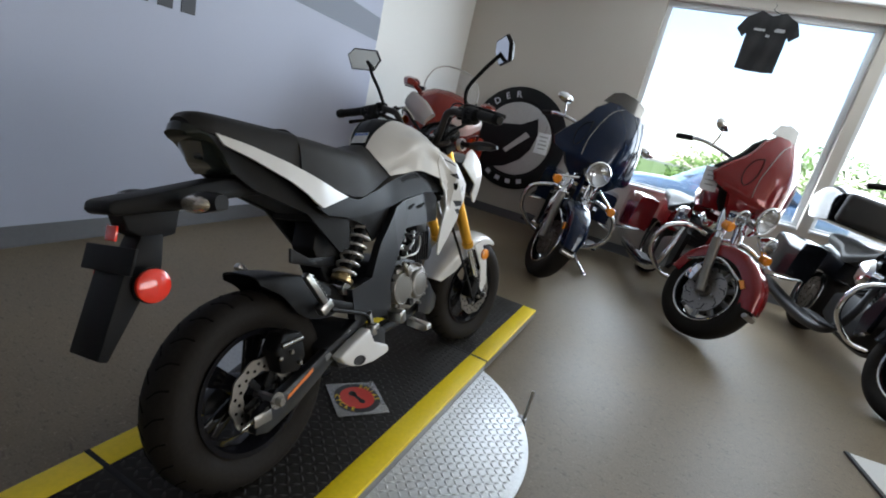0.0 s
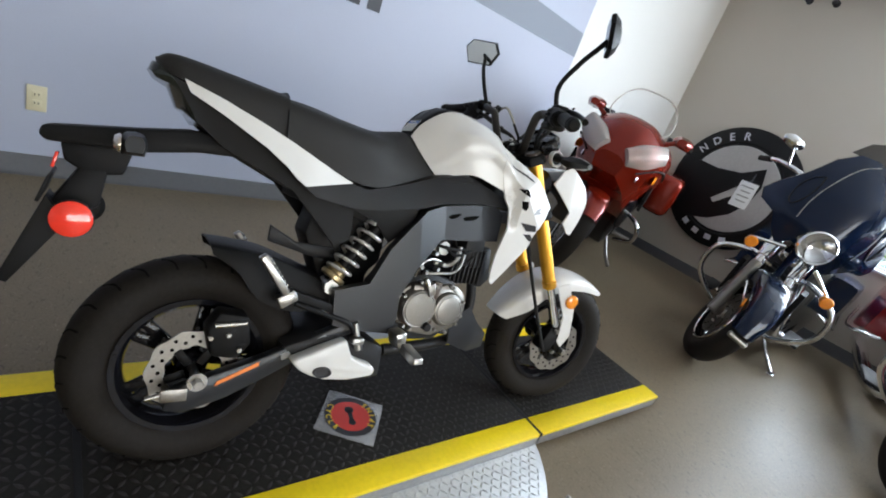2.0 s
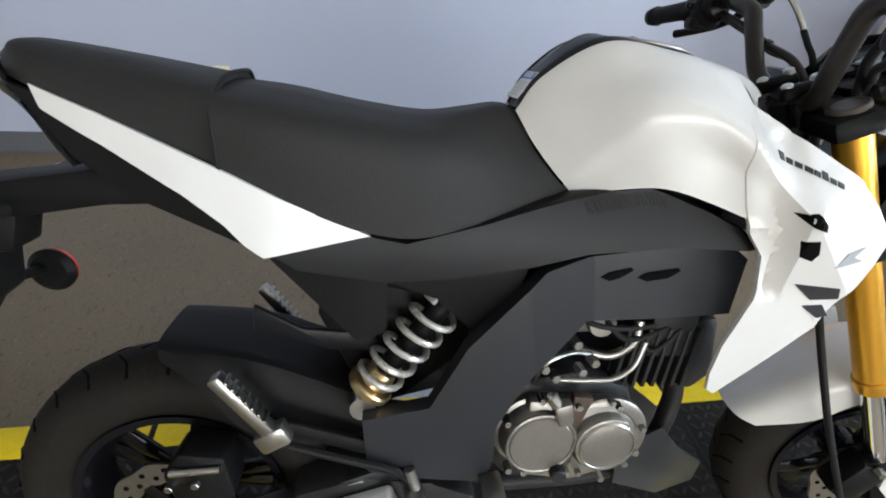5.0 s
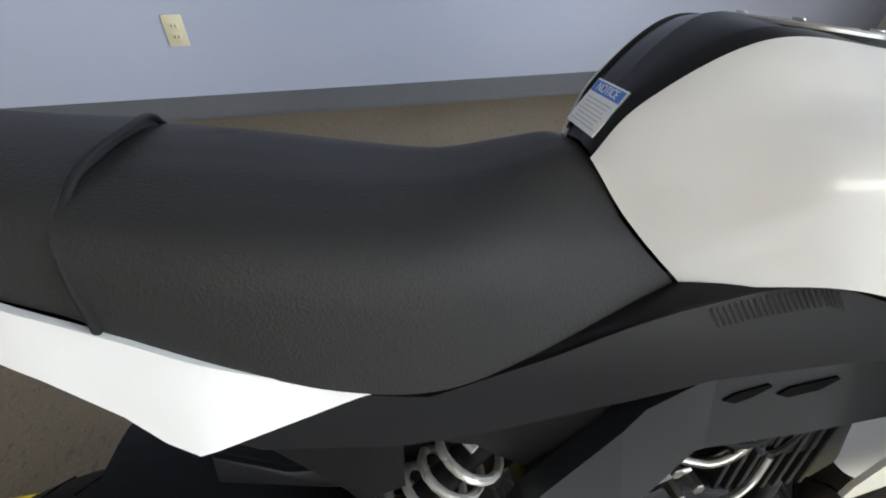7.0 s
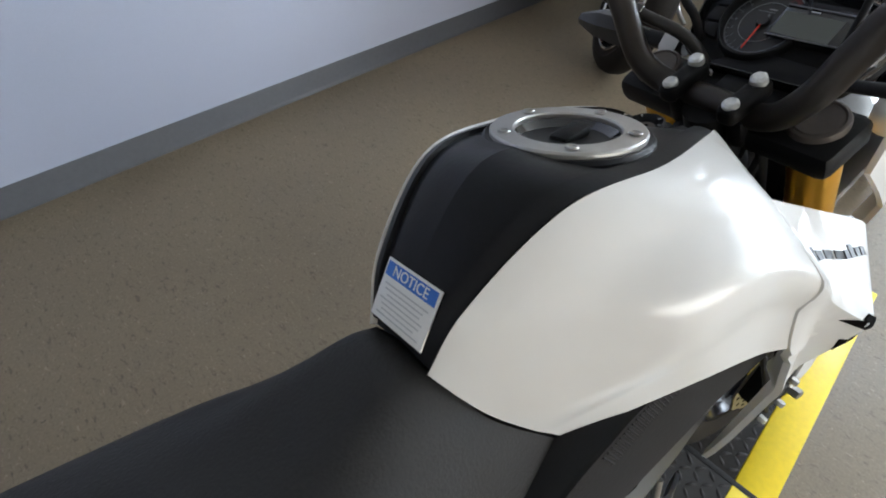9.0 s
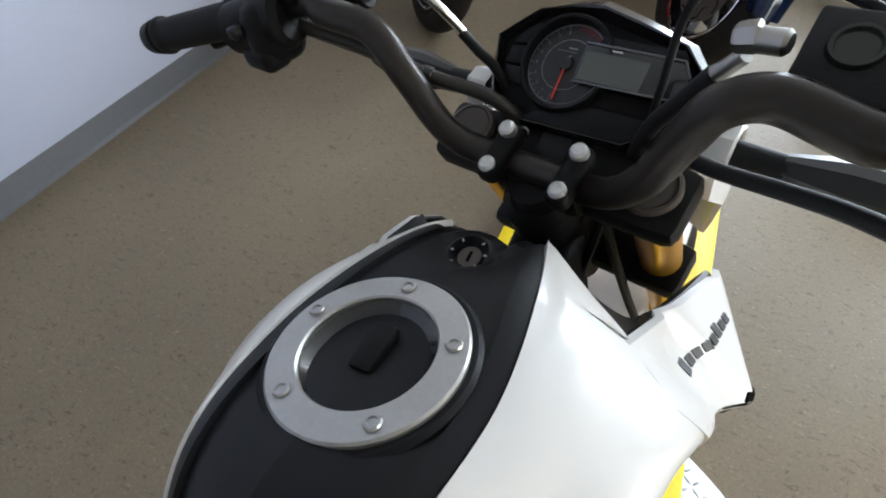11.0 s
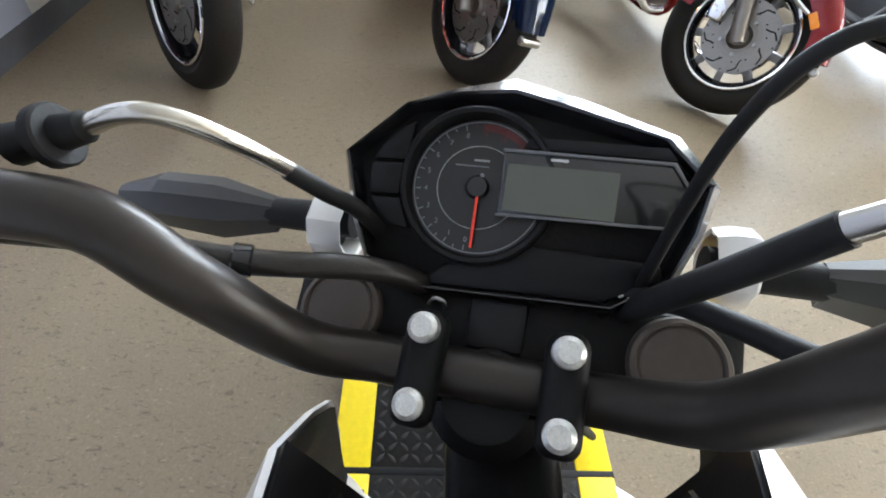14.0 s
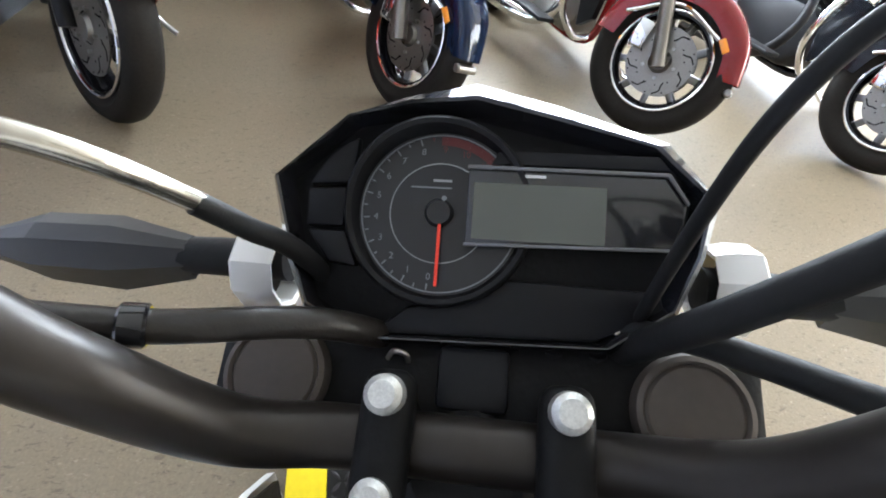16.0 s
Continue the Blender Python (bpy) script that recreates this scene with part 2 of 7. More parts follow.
def tube(pts, r, seg=10, n=6, bm=None, radii=None):
    way = spline(pts, n) if n > 1 else [Vector(q) for q in pts]
    own = bmesh.new()
    up = None
    rings = []
    for i, q in enumerate(way):
        d = (way[min(i + 1, len(way) - 1)] - way[max(i - 1, 0)]).normalized()
        if up is None:
            up = d.orthogonal().normalized()
        up = (up - d * up.dot(d)).normalized()
        side = d.cross(up)
        rr = r if radii is None else float(np.interp(i / (len(way) - 1), np.linspace(0, 1, len(radii)), radii))
        rings.append([own.verts.new(q + rr * (math.cos(2 * math.pi * k / seg) * up + math.sin(2 * math.pi * k / seg) * side)) for k in range(seg)])
    for a, b in zip(rings, rings[1:]):
        for k in range(seg):
            own.faces.new((a[k], a[(k + 1) % seg], b[(k + 1) % seg], b[k]))
    own.faces.new(rings[0][::-1])
    own.faces.new(rings[-1])
    return join(bm, own)


def torus(R, r, at, axis, seg=40, ring=12, bm=None, squash=1.0):
    prof = [(R + r * math.cos(2 * math.pi * k / ring), r * squash * math.sin(2 * math.pi * k / ring)) for k in range(ring)]
    m = Matrix.Translation(at) @ Vector(axis).to_track_quat("Z", "Y").to_matrix().to_4x4()
    return lathe(prof, seg, bm, m, closed=True)


def prism(outline, y0, y1, bevel=0.0, bm=None, segs=2):
    """A plate with an (x, z) outline from y0 to y1."""
    own = bmesh.new()
    f = own.faces.new([own.verts.new((x, y0, z)) for x, z in outline])
    ext = bmesh.ops.extrude_face_region(own, geom=[f])
    bmesh.ops.translate(own, vec=(0, y1 - y0, 0), verts=[e for e in ext["geom"] if isinstance(e, bmesh.types.BMVert)])
    bmesh.ops.recalc_face_normals(own, faces=own.faces[:])
    if bevel:
        bmesh.ops.bevel(own, geom=own.edges[:], offset=bevel, segments=segs, affect="EDGES", profile=0.5, clamp_overlap=True)
    return join(bm, own)


def shell(outline, yf, thick=0.006, step=0.02, bm=None, side=1, cuts=()):
    """A curved panel: an (x, z) outline laid on the surface y = yf(x, z), with thickness."""
    own = bmesh.new()
    own.faces.new([own.verts.new((x, 0, z)) for x, z in outline])
    xs, zs = [p[0] for p in outline], [p[1] for p in outline]
    for (x, z), (dx, dz) in cuts:
        bmesh.ops.bisect_plane(own, geom=own.verts[:] + own.edges[:] + own.faces[:], plane_co=(x, 0, z), plane_no=(dz, 0, -dx))
    for lo, hi, no in ((min(xs), max(xs), (1, 0, 0)), (min(zs), max(zs), (0, 0, 1))):
        k = lo + step
        while k < hi - step * 0.3:
            bmesh.ops.bisect_plane(own, geom=own.verts[:] + own.edges[:] + own.faces[:], plane_co=Vector(no) * k, plane_no=no)
            k += step
    bmesh.ops.triangulate(own, faces=[f for f in own.faces if len(f.verts) > 4])
    back = bmesh.ops.duplicate(own, geom=own.verts[:] + own.edges[:] + own.faces[:])
    inner = {e for e in back["geom"] if isinstance(e, bmesh.types.BMVert)}
    rim = [e for e in own.edges if e.is_boundary]
    pair = back["vert_map"]
    for e in rim:
        if e.verts[0] in inner:
            continue
        a, b = e.verts
        own.faces.new((a, b, pair[b], pair[a]))
    for v in own.verts:
        y = yf(v.co.x, v.co.z)
        v.co.y = side * (y - (thick if v in inner else 0))
    return join(bm, own)


def surface(sections):
    """A smooth function (u, v) over a table of rows of points."""
    tab = np.array(sections, float)

    def blend(rows, t):
        t = min(max(t, 0), 1) * (len(rows) - 1)
        i = min(int(t), len(rows) - 2)
        f = t - i
        b, c = rows[i], rows[i + 1]
        a = rows[i - 1] if i else 2 * b - c
        d = rows[i + 2] if i + 2 < len(rows) else 2 * c - b
        return 0.5 * (2 * b + (c - a) * f + (2 * a - 5 * b + 4 * c - d) * f * f + (3 * b - a - 3 * c + d) * f ** 3)

    def at(u, v):
        return Vector(blend([blend(row, v) for row in tab], u))

    return at


def sheet(fn, lo, hi, nu, nv, thick, bm=None, side=1, u0=0.0, u1=1.0, lift=0.0):
    """A thick skin of fn between v = lo(u) and v = hi(u)."""
    own = bmesh.new()
    outer, inner = [], []
    for i in range(nu + 1):
        u = u0 + (u1 - u0) * i / nu
        ro, ri = [], []
        for j in range(nv + 1):
            v = lo(u) + (hi(u) - lo(u)) * j / nv
            p = fn(u, v)
            du, dv = fn(min(u + 0.01, 1), v) - fn(max(u - 0.01, 0), v), fn(u, min(v + 0.01, 1)) - fn(u, max(v - 0.01, 0))
            n = du.cross(dv)
            n = n.normalized() if n.length > 1e-9 else Vector((0, 0, 1))
            if n.z * 0.6 + n.y * (1 if p.y > 0.01 else 0) < 0:
                n = -n
            a, b = p + lift * n, p + (lift - thick) * n
            ro.append(own.verts.new((a.x, side * a.y, a.z)))
            ri.append(own.verts.new((b.x, side * b.y, b.z)))
        outer.append(ro)
        inner.append(ri)
    for g in (outer, inner):
        for a, b in zip(g, g[1:]):
            for k in range(nv):
                own.faces.new((a[k], a[k + 1], b[k + 1], b[k]))
    for k in range(nv):
        for i in (0, nu):
            own.faces.new((outer[i][k], outer[i][k + 1], inner[i][k + 1], inner[i][k]))
    for i in range(nu):
        for k in (0, nv):
            own.faces.new((outer[i][k], outer[i + 1][k], inner[i + 1][k], inner[i][k]))
    return join(bm, own)


def skin(sections, nu, nv, bm=None):
    """A closed body from half sections (top middle to lower edge), mirrored in y, with flat ends and underside."""
    fn = surface(sections)
    own = bmesh.new()
    rows = []
    for i in range(nu + 1):
        half = [fn(i / nu, j / nv) for j in range(nv + 1)]
        ring = [(p.x, -p.y, p.z) for p in half[::-1]] + [tuple(p) for p in half[1:]]
        rows.append([own.verts.new(q) for q in ring])
    n = len(rows[0])
    for a, b in zip(rows, rows[1:]):
        for k in range(n - 1):
            own.faces.new((a[k], a[k + 1], b[k + 1], b[k]))
        own.faces.new((a[n - 1], a[0], b[0], b[n - 1]))
    own.faces.new(rows[0][::-1])
    own.faces.new(rows[-1])
    return join(bm, own)


def words(text, size, depth, m, material, name, parent, kind=None):
    """Lettering as a thin solid mesh. Reads along x, up along y, faces z."""
    cu = bpy.data.curves.new(name, "FONT")
    cu.body, cu.size, cu.extrude, cu.align_x, cu.align_y = text, size, depth, "CENTER", "CENTER"
    ob = new(name, cu)
    me = bpy.data.meshes.new_from_object(ob.evaluated_get(bpy.context.evaluated_depsgraph_get()))
    bpy.data.objects.remove(ob)
    bpy.data.curves.remove(cu)
    me.transform(m)
    me.materials.clear()
    me.materials.append(material)
    out = new(name, me)
    out.parent = parent
    return out


# ---- the room ----
X0, Y0 = -5.0, -7.0  # far ends of the shop behind the camera


def setting(name, bm, material, label, category, smooth=0):
    return tagged(part(name, bm, material, None, "", smooth), label, category, kind="structure")


setting("floor", box((WALL_X - X0 + 0.3, WALL_Y - Y0 + 0.3, 0.1), ((WALL_X + X0) / 2, (WALL_Y + Y0) / 2, FLOOR - 0.05)), M_floor, "brown-grey flecked vinyl shop floor with scuffs", "floor")
setting("ceiling", box((WALL_X - X0 + 0.3, WALL_Y - Y0 + 0.3, 0.1), ((WALL_X + X0) / 2, (WALL_Y + Y0) / 2, CEIL + 0.05)), M_ceiling, "plain off-white painted ceiling", "ceiling")
TOP = CEIL - FLOOR
PAINT_X = 3.0  # where the blue-grey paint ends
wall_n = setting("wall_north", box((PAINT_X - X0, 0.14, TOP), ((PAINT_X + X0) / 2, WALL_Y + 0.07, FLOOR + TOP / 2)), M_wall_blue, "blue-grey painted wall with a slate stripe and dark numerals", "wall")
setting("wall_north_white", box((WALL_X - PAINT_X + 0.14, 0.14, TOP), ((PAINT_X + WALL_X + 0.14) / 2, WALL_Y + 0.07, FLOOR + TOP / 2)), M_wall_white, "plain white painted end of the wall", "wall")
# west wall is unseen, added to close the room and bounce light
setting("wall_west", box((0.14, WALL_Y - Y0, TOP), (X0 - 0.07, (WALL_Y + Y0) / 2, FLOOR + TOP / 2)), M_wall_white, "plain white wall added out of view to close the room", "wall")

# window wall: pier, sill wall, head, mullions
WIN = [(-1.90, -0.12), (-4.05, -1.99), (-6.2, -4.14)]
SILL, HEAD = 0.66, 2.50
bm = box((0.2, WALL_Y + 0.12, TOP), (WALL_X + 0.1, (WALL_Y - 0.12) / 2, FLOOR + TOP / 2))
box((0.2, 6.88, SILL - FLOOR), (WALL_X + 0.1, -3.56, (SILL + FLOOR) / 2), bm=bm)
box((0.2, 6.88, CEIL - HEAD), (WALL_X + 0.1, -3.56, (CEIL + HEAD) / 2), bm=bm)
for y in (-1.945, -4.095, -6.6):
    box((0.2, 0.09 if y > -6 else 0.8, HEAD - SILL), (WALL_X + 0.1, y, (HEAD + SILL) / 2), bm=bm)
setting("wall_east", bm, M_wall_beige, "beige painted wall with wide shop windows", "wall")
# south wall and its opening are unseen, added to let side light in
bm = None
for x0, x1 in ((X0, -1.9), (3.9, WALL_X)):
    bm = box((x1 - x0, 0.14, TOP), ((x0 + x1) / 2, Y0 - 0.07, FLOOR + TOP / 2), bm=bm)
box((5.8, 0.14, SILL - FLOOR), (1.0, Y0 - 0.07, (SILL + FLOOR) / 2), bm=bm)
box((5.8, 0.14, CEIL - HEAD), (1.0, Y0 - 0.07, (CEIL + HEAD) / 2), bm=bm)
setting("wall_south", bm, M_wall_beige, "unseen beige wall with a long opening added for side light", "wall")


def window(name, m, width, label):
    """A glazed opening: width along x, from the sill up; the room lies towards -y."""
    w = thing(name, m, label, "window", kind="structure")
    h = HEAD - SILL
    bm = box((width, 0.05, 0.05), (0, 0, 0.025), 0.004)
    box((width, 0.05, 0.05), (0, 0, h - 0.025), 0.004, bm)
    for s in (-1, 1):
        box((0.05, 0.05, h - 0.1), (s * (width / 2 - 0.025), 0, h / 2), 0.004, bm)
    part("window_frame", bm, M_alu, w)
    part("window_sill", box((width - 0.02, 0.1, 0.025), (0, -0.078, 0.0125), 0.005), M_alu, w)
    pane = part("pane", box((width - 0.1, 0.008, h - 0.1), (0, 0.005, h / 2)), M_glass, w, smooth=0)
    pane.visible_shadow = False
    return w


for k, (a, b) in enumerate(WIN):
    window("window_%d" % (k + 1), pose(WALL_X + 0.1, (a + b) / 2, SILL, 0, 0, -90), b - a, "large shop window in a grey aluminium frame")
# unseen window added to go with the side fill
window("window_4", pose(1.0, Y0 - 0.07, SILL, 0, 0, 180), 5.8, "long window added out of view for side light, in a grey aluminium frame")

# cove base along the walls
def cove(length, m, name):
    prof = [(0, 0), (-0.018, 0), (-0.012, 0.006), (-0.006, 0.016), (-0.004, 0.095), (-0.001, 0.1), (0, 0.1)]
    bm = bmesh.new()
    f = bm.faces.new([bm.verts.new((-length / 2, y, z)) for y, z in prof])
    ext = bmesh.ops.extrude_face_region(bm, geom=[f])
    bmesh.ops.translate(bm, vec=(length, 0, 0), verts=[e for e in ext["geom"] if isinstance(e, bmesh.types.BMVert)])
    ob = setting(name, bm, M_cove, "dark grey rubber cove base along the wall", "baseboard", 30)
    ob.matrix_world = m


cove(WALL_X - X0, pose((WALL_X + X0) / 2, WALL_Y, FLOOR), "baseboard_north")
cove(WALL_Y - Y0, pose(WALL_X, (WALL_Y + Y0) / 2, FLOOR, 0, 0, -90), "baseboard_east")

# mural: slanted slate stripe, numerals and a lettered end
def flat_plate(name, outline, z, thick, material, m, parent):
    bm = bmesh.new()
    f = bm.faces.new([bm.verts.new((x, y, z)) for x, y in outline])
    ext = bmesh.ops.extrude_face_region(bm, geom=[f])
    bmesh.ops.translate(bm, vec=(0, 0, thick), verts=[e for e in ext["geom"] if isinstance(e, bmesh.types.BMVert)])
    bmesh.ops.transform(bm, matrix=m, verts=bm.verts)
    return part(name, bm, material, parent, smooth=0)


WALLM = Matrix(((1, 0, 0, 0), (0, 0, -1, WALL_Y), (0, 1, 0, 0), (0, 0, 0, 1)))  # x along the wall, y up, z into the room
stripe = flat_plate("painted_stripe", [(1.35, 1.47), (PAINT_X - 0.002, 1.40), (PAINT_X - 0.002, 1.58), (1.35, 1.72)], 0.001, 0.003, M_stripe, WALLM, wall_n)
words("SHIP", 0.16, 0.001, WALLM @ pose(1.83, 1.535, 0.006, 0, 0, 2), M_letter_pale, "painted_word", wall_n)
# the number on the wall stays as bars of its size
for k in range(4):
    bm = box((0.085, 0.20, 0.004), (0.79 + 0.135 * k, 1.255, 0.003), 0.0)
    bmesh.ops.transform(bm, matrix=WALLM, verts=bm.verts)
    part("painted_bar", bm, M_letter_dark, wall_n, smooth=0)

outlet = thing("wall_outlet", pose(-0.29, WALL_Y, 0.285), "cream plastic power outlet on the blue wall", "outlet")
part("cover_plate", box((0.072, 0.008, 0.116), (0, -0.004, 0), 0.003), M_plate_cream, outlet)
for s in (-1, 1):
    part("socket", box((0.034, 0.004, 0.028), (0, -0.0095, s * 0.02), 0.0015), M_plate_cream, outlet)
    for k in (-1, 1):
        part("slot", box((0.003, 0.002, 0.009), (k * 0.007, -0.0122, s * 0.02)), M_slot, outlet)


# ---- display deck with turntable ----
D0, D1, DL, DR = -1.05, 1.935, 0.342, -0.256
SEAMS = (-0.168, 1.104)
deck = thing("display_deck", pose(0, 0, 0), "black tread-plate motorcycle deck with yellow edges on the floor", "platform")
for a, b in zip((D0,) + SEAMS, SEAMS + (D1,)):
    sec = part("deck_panel", box((b - a - 0.008, DL - DR - 0.16, 0.012), ((a + b) / 2, (DL + DR) / 2, -0.006), 0.002), M_deck, deck)
    for y in (DL - 0.04, DR + 0.04):
        part("edge_strip", box((b - a - 0.008, 0.08, 0.014), ((a + b) / 2, y, -0.006), 0.003), M_yellow, deck, "yellow painted edge")
    for y in (DL - 0.006, DR + 0.006):
        part("side_rail", box((b - a - 0.012, 0.01, 0.036), ((a + b) / 2, y, -0.032), 0.002), M_steel, deck)
for x in SEAMS:
    part("hinge_seam", box((0.016, DL - DR + 0.004, 0.012), (x, (DL + DR) / 2, -0.0045), 0.003), M_rubber, deck, "black hinge line")


def lugs(cells, lift):
    """Raised tread bars, alternately turned, as one mesh."""
    verts, faces = [], []
    for x, y, turn in cells:
        c, s = math.cos(turn), math.sin(turn)
        base = len(verts)
        for px, py, pz in ((-0.014, 0, 0), (-0.004, -0.0042, 0), (0.004, -0.0042, 0), (0.014, 0, 0), (0.004, 0.0042, 0), (-0.004, 0.0042, 0), (-0.009, 0, 0.0022), (0.009, 0, 0.0022)):
            verts.append((x + c * px - s * py, y + s * px + c * py, lift + pz))
        for f in ((0, 1, 6), (1, 2, 7, 6), (2, 3, 7), (3, 4, 7), (4, 5, 6, 7), (5, 0, 6)):
            faces.append(tuple(base + k for k in f))
    me = bpy.data.meshes.new("tread_lug")
    me.from_pydata(verts, [], faces)
    me.polygons.foreach_set("use_smooth", [True] * len(me.polygons))
    return me


def lug_part(name, cells, lift, material, parent):
    me = lugs(cells, lift)
    me.materials.append(material)
    ob = new(name, me)
    ob.parent = parent
    ob["kind"] = "stuff"
    return ob


cells = []
for i in range(int((D1 - D0) / 0.024)):
    for j in range(17):
        x, y = D0 + 0.02 + i * 0.024, DR + 0.092 + j * 0.0255
        if min(abs(x - s) for s in SEAMS) > 0.02 and y < DL - 0.088:
            cells.append((x, y, radians(45 if (i + j) % 2 else -45)))
lug_part("tread_lug", cells, 0.0, M_lug, deck)

TC, TR = (0.55, 0.022), 0.622
table = thing("turntable", pose(TC[0], TC[1], 0), "round bright tread-plate turntable under the deck", "turntable")
part("turntable_plate", lathe([(0, -0.062), (TR, -0.062), (TR, -0.052), (TR - 0.003, -0.050), (0, -0.050)], 96), M_tread, table)
part("turntable_base", lathe([(0, FLOOR), (TR - 0.08, FLOOR), (TR - 0.08, -0.062), (0, -0.062)], 64), M_steel, table)
cells = []
for i in range(-30, 31):
    for j in range(-30, 31):
        x, y = i * 0.0215, j * 0.0215
        if x * x + y * y < (TR - 0.02) ** 2 and (y + TC[1] < DR + 0.03 or y + TC[1] > DL - 0.03):
            cells.append((x, y, radians(45 if (i + j) % 2 else -45)))
lug_part("tread_lug", cells, -0.0502, M_tread, table)
pin = thing("locking_pin", pose(0.905, -0.505, FLOOR), "bare steel locking pin on the turntable's rim", "pin")
part("pin_shaft", rod((0, 0, 0), (0.012, 0, 0.15), 0.006, 0.006, 12, None, 0.002), M_zinc, pin)
part("pin_bracket", box((0.03, 0.04, 0.035), (-0.002, 0.01, 0.0175), 0.004), M_steel, pin)

# plastic-wrapped round emblem mat on the deck
mat_th = thing("emblem_mat", pose(0.478, -0.012, 0.003, 0, 0, -38), "red and black round sticker in a clear plastic sleeve", "sticker")
part("sleeve", box((0.175, 0.175, 0.003), (0, 0, 0.0015), 0.001), glassy("plastic sleeve", (0.85, 0.87, 0.9), 0.15, 0.75), mat_th)
part("border_disc", lathe([(0, 0.003), (0.078, 0.003), (0.078, 0.0042), (0, 0.0042)], 48), M_ink, mat_th)
part("red_disc", lathe([(0, 0.0042), (0.059, 0.0042), (0.059, 0.005), (0, 0.005)], 48), make("red print", (0.5, 0.03, 0.02), 0.35), mat_th)
M_print_yellow = make("yellow print", (0.85, 0.62, 0.03), 0.4)
bm = lathe([(0, 0.005), (0.014, 0.005), (0.014, 0.0056), (0, 0.0056)], 20, None, Matrix.Translation((0, 0.024, 0)))
lathe([(0, 0.005), (0.011, 0.005), (0.011, 0.0056), (0, 0.0056)], 20, bm, Matrix.Translation((0, -0.026, 0)))
box((0.013, 0.05, 0.0006), (0, 0, 0.0053), 0, bm)
part("wrench_shape", bm, M_ink, mat_th, smooth=0).data.transform(Matrix.Rotation(radians(25), 4, "Z"))
for text, side in (("CYCLE", 1), ("SPINS", -1)):
    for k, ch in enumerate(text):
        a = radians(205 + (k - 2) * 19) if side > 0 else radians(25 + (k - 2) * 19)
        turn = a + radians(90)
        words(ch, 0.024, 0.0003, pose(0.067 * math.cos(a), 0.067 * math.sin(a), 0.0052, 0, 0, math.degrees(turn)), M_print_yellow, "printed_letter", mat_th)


# ---- the white mini motorcycle on its side stand ----
BIKE = pose(0, -0.004, 0, -14.7, 0, -3.7)
bike = thing("mini_motorcycle", BIKE, "white and black mini motorcycle with gold forks on its stand", "motorcycle")
HEAD_AT, RAKE, STEER = V(0.912, -0.008, 0.85), radians(26.5), radians(-12.5)
AX_UP, AX_FW = V(-math.sin(RAKE), 0, math.cos(RAKE)), V(math.cos(RAKE), 0, math.sin(RAKE))
SM = Matrix.Translation(HEAD_AT) @ Matrix.Rotation(STEER, 4, AX_UP) @ Matrix.Translation(-HEAD_AT)


def st(f, l, a):
    """A point of the steered front: forward, left, and up along the steering axis from the head."""
    return HEAD_AT + AX_FW * f + V(0, 1, 0) * l + AX_UP * a


def steered(name, bm, material, parent=bike, label="", smooth=38):
    bmesh.ops.transform(bm, matrix=SM, verts=bm.verts)
    return part(name, bm, material, parent, label, smooth)


YM = Matrix.Rotation(radians(-90), 4, "X")  # turns z to +y


def wheel(at, R, width, rim_r, name, m=None, spokes=5):
    """Tyre, rim with twin spokes, hub and petal disc of a small road wheel."""
    m = Matrix() if m is None else m
    base = m @ Matrix.Translation(at) @ YM
    w = width / 2
    prof = [(rim_r - 0.004, -w * 0.72), (rim_r + 0.012, -w * 0.86), (R - 0.06, -w * 0.99), (R - 0.04, -w), (R - 0.022, -w * 0.9), (R - 0.008, -w * 0.6), (R - 0.001, -w * 0.25), (R, 0)]
    prof = prof + [(r, -h) for r, h in prof[-2::-1]]
    tyre_bm = lathe(prof, 72, None, base)
    wh = part(name, tyre_bm, M_tyre, bike, "black road tyre on a black cast wheel")
    # dark tubes laid on the tyre draw the shade of its grooves
    grooves = bmesh.new()
    for k in range(26):
        for sd in (-1, 1):
            a = 2 * math.pi * (k + 0.5 * (sd > 0)) / 26
            pts = [(0.05, R - 0.0006, 0.10), (0.45, R - 0.0050, 0.26), (0.80, R - 0.0165, 0.30)]
            tube([base @ V(r * math.cos(a + g * 0.5), r * math.sin(a + g * 0.5), sd * h * w) for h, r, g in pts], 0.0022, 5, 3, grooves)
    part("tread_groove", grooves, M_slot, wh)["kind"] = "stuff"
    rp = [(rim_r - 0.004, -w * 0.74), (rim_r - 0.002, -w * 0.86), (rim_r - 0.014, -w * 0.84), (rim_r - 0.022, -w * 0.62), (rim_r - 0.03, -w * 0.3), (rim_r - 0.03, w * 0.3), (rim_r - 0.022, w * 0.62), (rim_r - 0.014, w * 0.84), (rim_r - 0.002, w * 0.86), (rim_r - 0.004, w * 0.74)]
    part("rim", lathe(rp, 64, None, base, closed=True), M_rim, wh)
    bm = lathe([(0, -0.04), (0.03, -0.04), (0.036, -0.03), (0.036, 0.03), (0.03, 0.04), (0, 0.04)], 24, None, base)
    part("hub", bm, M_rim, wh)
    for k in range(spokes):
        for s in (-1, 1):
            a = 2 * math.pi * k / spokes + s * 0.13
            p0 = base @ V(0.028 * math.cos(a - s * 0.1), 0.028 * math.sin(a - s * 0.1), 0)
            p1 = base @ V((rim_r - 0.026) * math.cos(a), (rim_r - 0.026) * math.sin(a), 0)
            mm, ln = frame_to(p0, p1)
            part("spoke", box((0.013, 0.026, ln), (0, 0, ln / 2), 0.004, None, None), M_rim, wh).data.transform(mm)
    return wh, base


